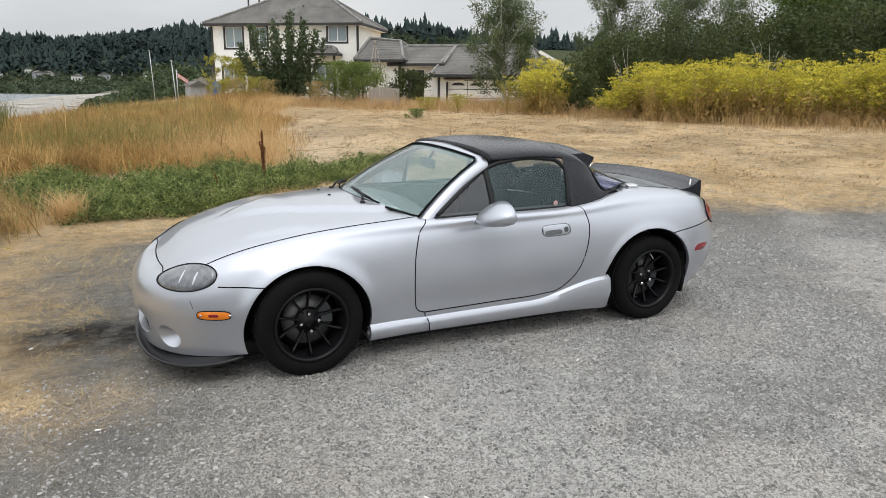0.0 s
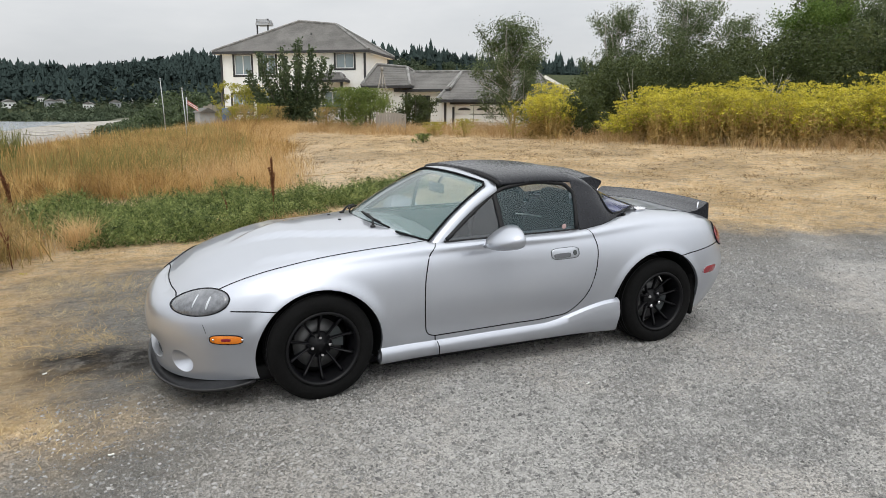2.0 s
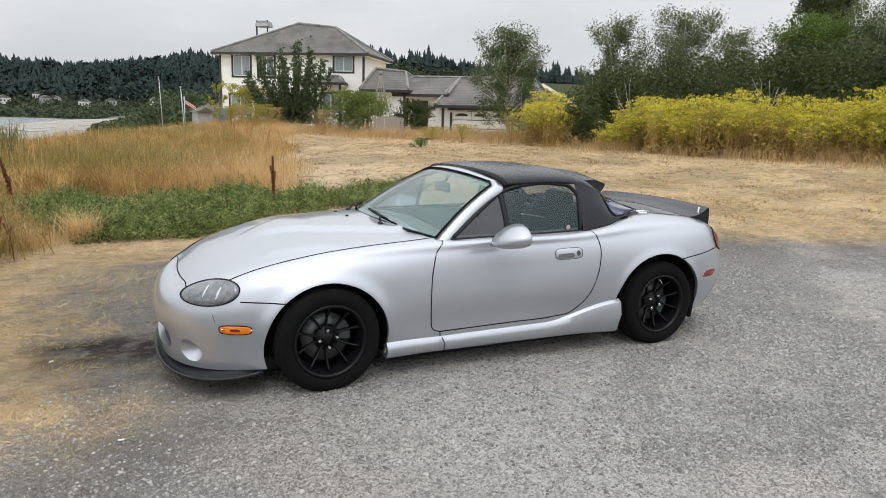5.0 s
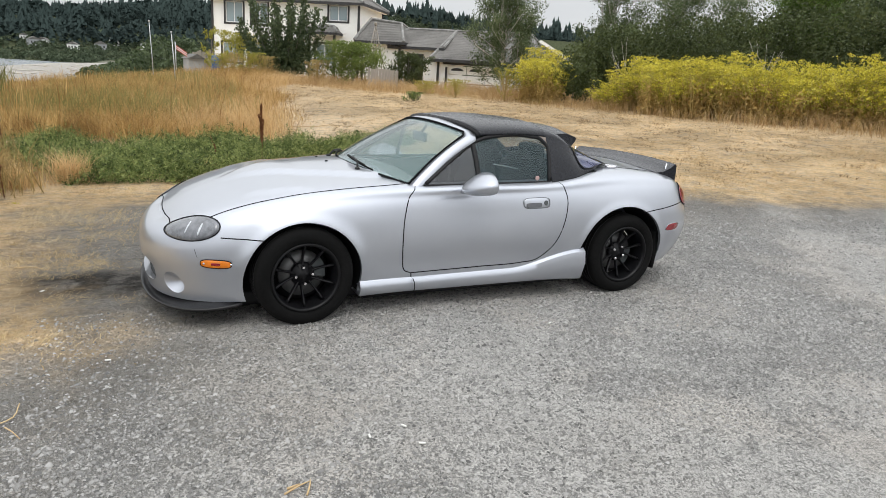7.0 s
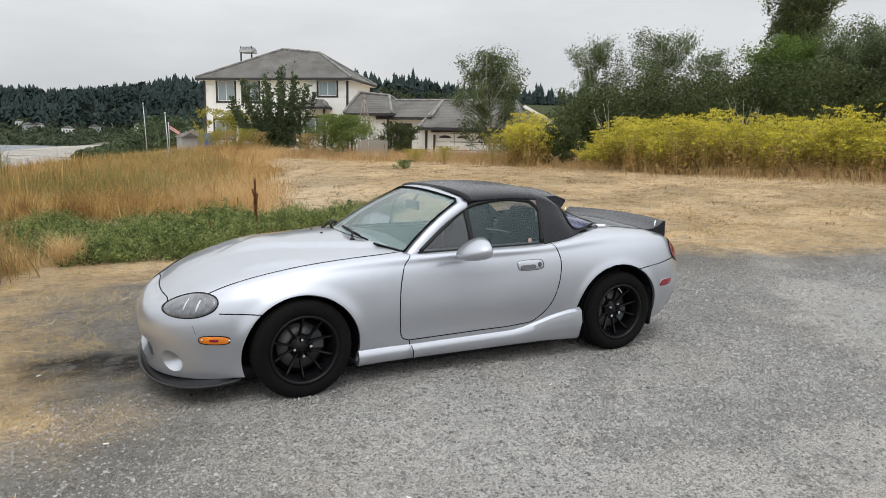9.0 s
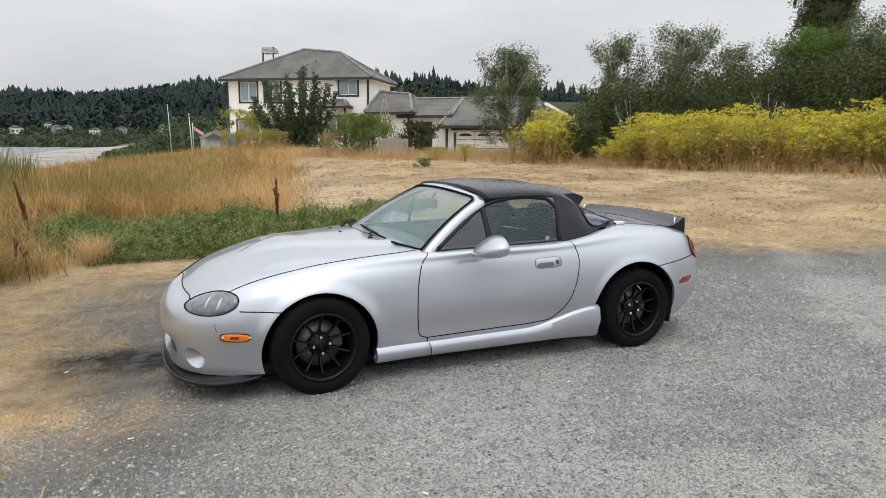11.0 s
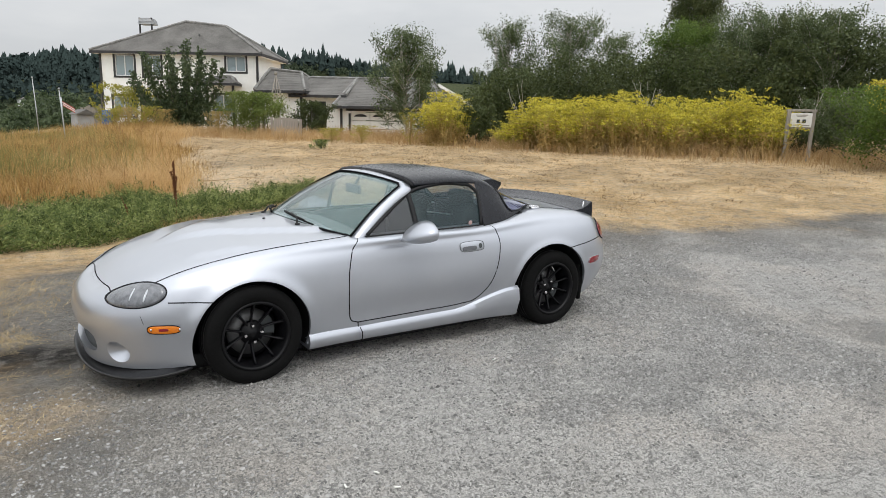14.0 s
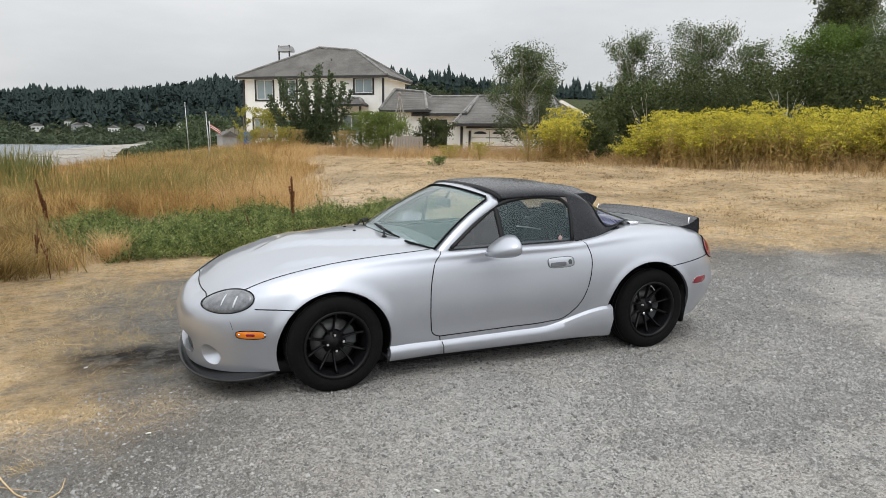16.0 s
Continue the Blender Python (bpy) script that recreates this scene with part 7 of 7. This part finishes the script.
tree("shrub", *at(8.9, 44.0), 2.6, 1.6, M_LIME, "yellowish straggly shrub against the house corner", 9000, 0.055, 6, 0.03, 0.9, 18, airy=0.8, stems=4)
tree("shrub", *at(6.6, 46.0), 3.2, 0.8, M_LIME, "yellowish straggly shrub against the house corner", 1500, 0.06, 7, 0.05, 0.8, 9, airy=0.8, stems=2)
tree("tree", *at(30.7, 34.5), 5.65, 1.95, M_GREYLEAF, "slender grey-green tree standing alone by the fennel", 32550, 0.053, 8, 0.04, 0.75, 38, M_PALE, airy=0.3, egg=0.8, stems=2)
tree("tree", *at(39.3, 39.0), 6.9, 1.9, M_GREYLEAF, "airy grey-green birch in the tree belt", 21700, 0.053, 9, 0.08, 0.9, 30, M_PALE, airy=0.35, egg=0.8, stems=2)
tree("tree", *at(44.6, 39.0), 7.0, 2.6, M_GREYLEAF, "airy grey-green birch in the tree belt", 34100, 0.053, 10, 0.08, 0.8, 42, M_PALE, airy=0.4, egg=0.8, stems=3)
tree("tree", *at(48.3, 41.0), 6.3, 1.8, M_GREYLEAF, "airy grey-green birch in the tree belt", 15500, 0.053, 11, 0.08, 0.8, 24, M_PALE, airy=0.4, stems=2)
tree("tree", *at(53.5, 39.0), 6.8, 2.5, M_BRIGHT, "dense bright green tree in the tree belt", 42000, 0.060, 12, 0.05, 0.5, 44, airy=0.2, egg=0.9, stems=2)
tree("tree", *at(54.2, 58.0), 13.2, 2.6, M_LEAF, "tall dark poplar behind the tree belt", 48000, 0.10, 13, 0.10, 1.5, 56, airy=0.2, egg=0.9)
tree("tree", *at(57.6, 37.5), 6.0, 2.1, M_GREYLEAF, "airy grey-green birch in the tree belt", 34000, 0.055, 22, 0.08, 0.7, 40, M_PALE, airy=0.3, egg=0.9, stems=3)
tree("tree", *at(61.2, 37.0), 6.2, 2.1, M_LEAF, "dark leafy tree in the tree belt", 34000, 0.058, 23, 0.08, 0.7, 40, airy=0.25, egg=0.9, stems=2)
tree("tree", *at(58.6, 38.0), 6.9, 2.5, M_GREYLEAF, "airy grey-green birch in the tree belt", 32550, 0.053, 14, 0.08, 0.85, 36, M_PALE, airy=0.3, egg=0.85, stems=2)
tree("tree", *at(63.9, 35.0), 6.3, 1.9, M_GREYLEAF, "airy grey-green birch in the tree belt", 35650, 0.053, 15, 0.08, 0.85, 38, M_PALE, airy=0.3, egg=0.85, stems=3)
tree("tree", *at(69.0, 36.0), 6.4, 2.2, M_GREYLEAF, "airy grey-green birch in the tree belt", 32550, 0.053, 16, 0.08, 0.85, 36, M_PALE, airy=0.3, egg=0.85, stems=2)
tree("tree", *at(76.0, 36.0), 6.8, 2.6, M_LEAF, "dark leafy tree in the tree belt", 14000, 0.08, 17, 0.08, 0.6, 30)
tree("shrub", *at(68.8, 22.0), 2.2, 1.9, M_BRIGHT, "leafy green bush with yellow flower tops beside the sign", 30000, 0.042, 18, 0.03, 0.6, 34, airy=0.2, stems=3)
tree("shrub", *at(69.2, 21.0), 2.35, 1.3, M_FENNEL, "yellow-flowering fennel growing up through the bush beside the sign", 5200, 0.040, 21, 0.55, 0.9, 24, M_FENSTEM, airy=0.5, stems=5)
tree("shrub", *at(65.4, 25.5), 2.0, 1.35, M_GREYLEAF, "grey-green shrub behind the notice sign", 15000, 0.042, 24, 0.03, 0.6, 26, airy=0.25, stems=3)
tree("shrub", *at(63.2, 26.5), 1.5, 1.0, M_LEAF, "dark green shrub behind the notice sign", 9000, 0.042, 25, 0.03, 0.5, 20, airy=0.25, stems=3)
tree("shrub", *at(36.7, 28.2), 1.7, 0.95, M_LEAF, "dark green shrub behind the fennel", 5000, 0.06, 19, 0.03, 0.5, 16, airy=0.2)

# thick dark underwood of the tree belt
ub = rng.uniform(36.5, 80, 420)
ud = rng.uniform(33, 40, 420)
ux, uy = spot(ub, ud)
uz = ground_z(ux, uy) + rng.uniform(0.3, 3.3, 420) * np.interp(ub, [36, 40, 46, 54, 80], [0.7, 1.0, 1.15, 1.3, 1.35])
ob = clump_cloud(np.stack([ux, uy, uz], -1), rng.uniform(0.7, 1.3, 420), 300, 0.085, "underwood", M_LEAF, "dense dark green underwood of the tree belt", "shrubs")

tree("shrub", -3.0, 2.95, 0.10, 0.05, M_FENNEL, "small yellow-flowered weed on the straw verge", 26, 0.014, 71, 0.05, 0.9, 9, M_FENSTEM, airy=0.7, stems=4)

# bare pale saplings before the trees
def bare_tree(x, y, h, seed):
    rs = np.random.default_rng(seed)
    t = tagged(empty("bare_sapling", (x, y, float(ground_z(x, y)) - 0.1)), "bare pale forked sapling in front of the trees", "tree", "bare saplings")
    part("trunk", tube([(0, 0, 0), (0.05, 0, h * 0.35), (0.02, 0, h * 0.6)], 0.026, 7, taper=0.014), M_PALE, t)
    for k in range(8):
        a = rs.uniform(0, 6.28)
        z0 = h * rs.uniform(0.25, 0.6)
        e = Vector((math.cos(a) * h * 0.22, math.sin(a) * h * 0.22, z0 + h * rs.uniform(0.25, 0.42)))
        part("branch", tube([(0.03, 0, z0), (e.x * 0.55 + rs.normal() * 0.06, e.y * 0.55, z0 + (e.z - z0) * 0.4), (e.x * 0.8 + rs.normal() * 0.06, e.y * 0.8, z0 + (e.z - z0) * 0.75), e], 0.011, 6, taper=0.004), M_PALE, t)


bare_tree(*at(50.9, 31.0), 3.6, 1)
bare_tree(*at(40.6, 32.0), 3.2, 2)
bare_tree(*at(63.2, 31.0), 3.2, 3)
bare_tree(*at(65.5, 31.5), 3.0, 4)


# ---------------------------------------------------------------- fennel
def fennel():
    """Tall fennel in clumps: dry stems below, feathery leaves above, flat yellow flower heads on top."""
    m = 74
    cb = np.linspace(32.8, 60.6, m) + rng.normal(size=m) * 0.12
    near = np.interp(cb, [33, 36, 40, 45, 55, 62], [27.5, 27.5, 26, 24.4, 23.6, 23.6])
    cd = near + np.abs(rng.normal(size=m)) * 1.1 + 1.2 * (np.arange(m) % 3)
    keep = ((cb > 39.4) | (cb < 35.3)) & ((np.abs(cb - 54.4) > 0.5) | (cd > near + 1.6))
    cb, cd = cb[keep], cd[keep]
    cx, cy = spot(cb, cd)
    m = len(cx)
    ch = (1.32 + 0.28 * np.sin(cb * 2.1) * np.sin(cb * 0.9 + 1.0) + 0.27 * rng.normal(size=m).clip(-1.4, 1.4) + 0.42 * (1 - smooth01(cb, 35.2, 36.0)) - 0.22 * smooth01(cb, 36.6, 37.2) * (1 - smooth01(cb, 38, 41)) + 0.06 * smooth01(cb, 39, 46) + 0.10 * smooth01(cb, 52, 58)) * (0.90 + 0.08 * (np.arange(m) % 3))
    i = np.repeat(np.arange(m), 88)
    n = len(i)
    sx, sy = cx[i] + rng.normal(size=n) * 0.19, cy[i] + rng.normal(size=n) * 0.19
    out = np.stack([sx - cx[i], sy - cy[i]], -1)
    lean = out * rng.uniform(0.5, 1.6, (n, 1)) + rng.normal(size=(n, 2)) * 0.14
    hh = ch[i] * (0.60 + 0.54 * rng.uniform(0, 1, n) ** 0.75)
    z = ground_z(sx, sy)
    v, f = blade_mesh(sx, sy, hh, np.full(n, 0.016), lean, z)
    tagged(new("fennel_stems", fast_mesh("fennel_stems", v, f, M_FENSTEM)), "dry brown and green fennel stems", "fennel", kind="stuff")
    tips = np.stack([sx + lean[:, 0], sy + lean[:, 1], z + hh], -1)
    k = np.repeat(np.arange(n), 11)
    p = tips[k] + rng.normal(size=(len(k), 3)) * (0.055, 0.055, 0.022)
    leaf_object(p, 0.046, "fennel_flowers", M_FENNEL, "flat yellow flower heads of a tall fennel thicket", "fennel", "stuff", np.tile([0, 0, 0.9], (len(p), 1)), 1.3)
    # side sprays and feathery leaves down the stems
    k = np.repeat(np.arange(n), 13)
    t = rng.uniform(0.48, 1.0, len(k)) ** 0.8
    p = np.stack([sx[k] + lean[k, 0] * t**2, sy[k] + lean[k, 1] * t**2, z[k] + hh[k] * t], -1) + rng.normal(size=(len(k), 3)) * 0.075
    leaf_object(p, 0.038, "fennel_leaves", M_LIME, "feathery yellow-green fennel leaves", "fennel", "stuff", None, 2.2)
    k = np.repeat(np.arange(n), 9)
    t = rng.uniform(0.08, 0.70, len(k))
    p = np.stack([sx[k] + lean[k, 0] * t**2, sy[k] + lean[k, 1] * t**2, z[k] + hh[k] * t], -1) + rng.normal(size=(len(k), 3)) * 0.07
    leaf_object(p, 0.046, "fennel_dry_leaves", M_RUSTLEAF, "withered brown lower leaves of the fennel", "fennel", "stuff", None, 3.4)


fennel()
# scattered small fennel and green plants before the house
for k, (b_, d_, h_) in enumerate(((24.2, 29.5, 0.7), (26.8, 29.0, 0.85), (31.0, 28.2, 1.4))):
    tree("shrub", *at(b_, d_), h_, 0.55, M_LIME, "small yellow-green fennel plant in the rough grass", 1500, 0.030, 40 + k, 0.02, 1.1, 22, M_FENSTEM, airy=0.8, stems=5)
tree("shrub", *at(23.3, 25.5), 0.42, 0.42, M_WEED, "small green weed on the mown field", 1600, 0.030, 60, 0.03, 0.6, 14)
# reeds by the beach
x, y = scatter(-16, -2, 24, 40, 16000, lambda x, y: smooth01(sea_side(x, y), -1, 2) * (1 - smooth01(sea_side(x, y), 5, 9)))
grass("beach_grass", "sparse grey-green beach grass above the shore", M_REED, x, y, 0.45 + 0.3 * fbm(x, y, 1.1, 14, 3), 0.016, 0.3)
# rounded green scrub where the land runs down to the beach
c = 95
sb, sd = rng.uniform(-2.5, 5.6, c), rng.uniform(85, 130, c)
sx, sy = spot(sb, sd)
clump_cloud(np.stack([sx, sy, ground_z(sx, sy) + rng.uniform(0.5, 4.6, c) * smooth01(sb, -1.5, 3.0)], -1), rng.uniform(1.0, 2.3, c), 220, 0.30, "beach_scrub", M_HOUSELEAF, "rounded green scrub above the beach beside the house", "scrub")

# ---------------------------------------------------------------- small things
def sign():
    x, y = at(62.3, 24.0)
    s = tagged(empty("notice_sign", (x, y, float(ground_z(x, y)) - 0.15), -radians(62.6) + 0.25), "weathered wooden notice sign with a pale board on two posts", "sign")
    for dx, ln, tilt in ((-0.36, 1.75, 0.028), (0.36, 1.72, 0.018)):
        bm = box((0.105, 0.12, ln), (0, 0, ln / 2), 0.012)
        bmesh.ops.rotate(bm, verts=bm.verts, cent=(0, 0, ln), matrix=Matrix.Rotation(tilt, 3, "Y"))
        bmesh.ops.translate(bm, verts=bm.verts, vec=(dx, 0, 0))
        part("post", bm, M_GREYWOOD, s, smooth=False)
    part("cross_rail", box((0.88, 0.10, 0.07), (0, 0, 1.755), 0.01), M_GREYWOOD, s, smooth=False)
    part("cross_rail", box((0.72, 0.06, 0.06), (0, 0, 1.20), 0.01), M_GREYWOOD, s, smooth=False)
    board = part("board", box((0.62, 0.035, 0.44), (0, -0.05, 1.45), 0.008), M_BOARD, s, smooth=False)
    for dx, dz, w, h in ((0.0, 0.16, 0.42, 0.02), (0.0, 0.12, 0.30, 0.016), (-0.10, -0.03, 0.11, 0.10), (0.10, -0.03, 0.12, 0.11), (0.16, -0.16, 0.26, 0.018), (-0.16, -0.16, 0.20, 0.014)):
        part("print", box((0.86 * w, 0.004, h), (0.86 * dx, -0.071, 1.45 + dz)), M_INK if h > 0.05 else M_GREYWOOD, board, smooth=False)


sign()
for b_, d_, h_ in ((2.3, 36.0, 3.2), (3.95, 30.0, 2.5)):
    x, y = at(b_, d_)
    p = tagged(empty("pole", (x, y, float(ground_z(x, y)) - 0.2)), "thin pale metal pole standing in the tall grass", "pole", "poles in the grass")
    part("shaft", tube([(0, 0, 0), (-0.03, 0, h_ * 0.5), (-0.09, 0, h_)], 0.026, 8, taper=0.018), M_ZINC, p)
    part("finial", box((0.07, 0.07, 0.07), (-0.09, 0, h_), 0.02), M_ZINC, p)


def fence(b0, b1, dist, n, h):
    f = tagged(empty("board_fence"), "grey weathered board fence in the house garden", "fence", "garden fences")
    for k in range(n):
        x, y = at(b0 + (b1 - b0) * k / (n - 1), dist)
        hh = h * rng.uniform(0.94, 1.04)
        ob = part("fence_board", box((0.15, 0.03, hh), (0, 0, hh / 2), 0.006), M_GREYWOOD, f, smooth=False)
        ob.location, ob.rotation_euler = (x, y, float(ground_z(x, y)) - 0.1), (0, rng.normal() * 0.015, -radians(b0))


fence(19.3, 21.6, 35.5, 11, 1.15)
fence(5.2, 6.6, 47.0, 9, 1.6)


def trellis():
    """A tall pale pyramid of laths for climbing plants."""
    x, y = at(19.7, 38.6)
    t = tagged(empty("garden_obelisk", (x, y, float(ground_z(x, y)) - 0.1)), "tall pale wooden trellis pyramid in the garden", "trellis")
    top = Vector((0, 0, 3.55))
    for a in np.linspace(0.4, 0.4 + 2 * math.pi, 6, endpoint=False):
        part("lath", tube([(0.85 * math.cos(a), 0.85 * math.sin(a), 0), top], 0.022, 6), M_GREYWOOD, t)
    for k in (0.25, 0.45, 0.62, 0.76, 0.88):
        r = 0.85 * (1 - k)
        part("hoop", tube([(r * math.cos(a), r * math.sin(a), 3.55 * k) for a in np.linspace(0, 2 * math.pi, 12, endpoint=False)], 0.018, 5, closed=True), M_GREYWOOD, t)
    part("knob", box((0.16, 0.16, 0.2), top, 0.05), M_GREYWOOD, t)


trellis()
x, y = at(6.9, 45.5)
b = tagged(empty("blue_barrel", (x, y, float(ground_z(x, y)))), "blue plastic barrel by the house corner", "barrel")
bm = lathe([(0.0, 0.0), (0.28, 0.0), (0.30, 0.03), (0.31, 0.3), (0.33, 0.34), (0.31, 0.38), (0.31, 0.8), (0.33, 0.84), (0.31, 0.88), (0.29, 1.15), (0.26, 1.2), (0.0, 1.2)], 24)
bmesh.ops.rotate(bm, verts=bm.verts, cent=(0, 0, 0), matrix=Matrix.Rotation(math.pi / 2, 3, "X"))
part("drum", bm, M_BARREL, b)
bmb = tube([(0.33 * math.cos(a), 0.33 * math.sin(a), 0.34) for a in np.linspace(0, 6.28, 24, endpoint=False)], 0.014, 6, closed=True)
part("hoop", bmb, M_BARREL, b)

x, y = at(3.9, 44.0)
fl = tagged(empty("flag", (x, y, float(ground_z(x, y)))), "red and white cloth flag hanging from a short pole", "flag")
part("pole", tube([(0, 0, 0), (0, 0, 2.1)], 0.03, 8), M_ZINC, fl)
for k in range(5):
    rows = [[Vector((0.05 + 0.6 * u, 0.05 * math.sin(5 * u), 1.9 - 0.35 * u - 0.055 * (k + w) - 0.05 * u * u)) for u in np.linspace(0, 1, 10)] for w in (0, 1)]
    sheet(rows, M_CLOTH if k % 2 else M_REDC, "stripe", fl, thick=0.006)
x, y = at(5.2, 45.0)
sh = tagged(empty("garden_shed", (x, y, float(ground_z(x, y))), 0.3), "small grey garden shed beside the house", "shed")
part("wall", box((0.95, 0.9, 1.05), (0, 0, 0.525), 0.02), M_GREYWALL, sh, smooth=False)
bm = prism([(-0.58, 1.05), (0.58, 1.05), (0, 1.35)], 1.2)
bmesh.ops.translate(bm, verts=bm.verts, vec=(0, -0.6, 0))
part("roof", bm, M_SHINGLE, sh, smooth=False)

# driftwood on the beach
drift = [(-9.0, 44, 3.0), (-6.5, 47, 2.6), (-11, 42, 2.2), (-3.5, 50, 3.0), (-0.8, 42, 1.6), (0.2, 40, 1.2)]
for b_ in rng.uniform(-13, 3, 46):
    drift.append((b_, float(np.interp(b_, [-12, -9, -6, -4, -2], [150, 195, 290, 320, 330])) * rng.uniform(0.42, 1.0), rng.uniform(2.0, 6.0)))
for b_, d_, ln in drift:
    x, y = at(b_, d_)
    z = float(ground_z(x, y))
    lg = tagged(empty("driftwood_log", (x, y, z + 0.12), rng.uniform(-0.4, 0.4)), "bleached driftwood log on the beach", "log", "driftwood logs")
    part("log", tube([(-ln / 2, 0, 0), (-ln / 5, 0.05, 0.03), (ln / 4, -0.04, 0.0), (ln / 2, 0.03, 0.06)], 0.14, 9, taper=0.09), M_PALE, lg)
    part("snag", tube([(ln * 0.2, 0, 0.05), (ln * 0.28, 0.05, 0.5)], 0.04, 6, taper=0.015), M_PALE, lg)


# loose stones on the gravel
def stones(name, n, x0, x1, y0, y1, lo, hi, label, least=0.05):
    """Loose stones, each a small uneven lump."""
    x, y = rng.uniform(x0, x1, n), rng.uniform(y0, y1, n)
    damp = np.hypot((x + 2.55) * 0.9, (y - 0.30) * 2.4) < 0.75
    keep = (verge(x, y) < 0.25) & (~damp | (rng.uniform(0, 1, n) < 0.12)) & (rng.uniform(0, 1, n) < (least + (1 - least) * looseness(x, y) ** 1.6) * (1 - 0.80 * smooth01(verge(x, y), -1.5, -0.2)))
    x, y = x[keep], y[keep]
    n = len(x)
    s = lo + (hi - lo) * rng.uniform(0, 1, n) ** 1.7
    a = rng.uniform(0, 6.28, n)
    q = np.linspace(0, 2 * math.pi, 5, endpoint=False)
    lump = np.concatenate([np.stack([np.cos(q), np.sin(q), 0.05 + 0 * q], -1), [[0.05, 0.0, 0.80]]])
    v = lump[None] * (1 + 0.22 * rng.normal(size=(n, 6, 1))) * s[:, None, None] * np.stack([np.ones(n), rng.uniform(0.55, 1, n), rng.uniform(0.6, 1.25, n)], -1)[:, None]
    c, d = np.cos(a)[:, None], np.sin(a)[:, None]
    v = np.stack([v[..., 0] * c - v[..., 1] * d, v[..., 0] * d + v[..., 1] * c, v[..., 2]], -1)
    v += np.stack([x, y, ground_z(x, y) - 0.10 * s], -1)[:, None]
    f = np.array([[k, (k + 1) % 5, 5] for k in range(5)])
    faces = (np.arange(n)[:, None, None] * 6 + f).reshape(-1, 3)
    return tagged(new(name, fast_mesh(name, v.reshape(-1, 3), faces, M_STONE, True)), label, "gravel", kind="stuff")


stones("gravel_stones", 210000, -3.4, 2.2, -2.5, -0.3, 0.0028, 0.0085, "loose grey gravel stones on the lot")
stones("gravel_stones", 90000, -1.2, 8.5, -1.9, 3.0, 0.004, 0.012, "loose grey gravel stones on the lot")


stones("pebbles", 34000, -3.2, 2.6, -2.7, -0.4, 0.006, 0.014, "larger grey pebbles half sunk in the gravel", 0.30)
stones("pebbles", 16000, -1.2, 6.0, -1.9, 1.6, 0.007, 0.017, "larger grey pebbles half sunk in the gravel", 0.30)


def twig(pts, r, label="dry straw-coloured plant stalk lying on the gravel"):
    t = tagged(empty("dry_stalk"), label, "twig", "stalks on the gravel")
    z = [max(0.0, p[2]) if len(p) > 2 else 0.0 for p in pts]
    line = spread([(p[0], p[1], float(ground_z(p[0], p[1])) + r + q) for p, q in zip(pts, z)], 0.03)
    part("stalk", tube([Vector(p) for p in line], r, 6, taper=r * 0.5), M_STRAWBIT, t)
    return t


M_STRAWBIT = surface("straw_stalk", (0.42, 0.29, 0.15), (0.62, 0.47, 0.27), 8, 60, 0.85)
twig([(-1.57, -2.30), (-1.52, -2.285, 0.01), (-1.47, -2.255)], 0.004)
twig([(-1.50, -2.33), (-1.48, -2.29, 0.008), (-1.468, -2.245)], 0.004)
twig([(-1.555, -2.275), (-1.51, -2.262)], 0.005)
twig([(-2.81, -1.02), (-2.725, -1.18, 0.012), (-2.66, -1.32, 0.01), (-2.583, -1.444, 0.006), (-2.498, -1.491), (-2.459, -1.479, 0.008), (-2.44, -1.377, 0.02)], 0.0048)
twig([(-2.733, -1.263), (-2.619, -1.365, 0.008), (-2.526, -1.411)], 0.0028)
twig([(-2.473, -1.523), (-2.44, -1.58, 0.006), (-2.41, -1.633)], 0.003)
twig([(-2.719, 0.717), (-2.62, 0.68, 0.01), (-2.518, 0.615)], 0.004)
twig([(1.35, 10.6), (1.75, 10.3, 0.02), (2.2, 10.45, 0.02), (2.6, 10.2)], 0.012, "thin dark fallen branch on the mown field")
twig([(1.15, 12.3), (1.5, 12.4, 0.02), (1.9, 12.7)], 0.010, "thin dark fallen branch on the mown field")
# pale chips that stand out
for k, (x, y) in enumerate(((-2.13, -1.00), (-2.51, 0.16), (-1.18, -2.05), (-1.02, -2.02), (-1.00, -2.165), (0.26, -1.21))):
    bm = box((0.026, 0.009, 0.006), (0, 0, 0.003), 0.002)
    ob = part("pale_chip", bm, M_BOARD, None, smooth=False)
    ob.location, ob.rotation_euler = (x, y, float(ground_z(x, y)) + 0.004), (0, 0, 0.7 * k)
    tagged(ob, "small white chip lying on the gravel", "chip", "chips on the gravel")
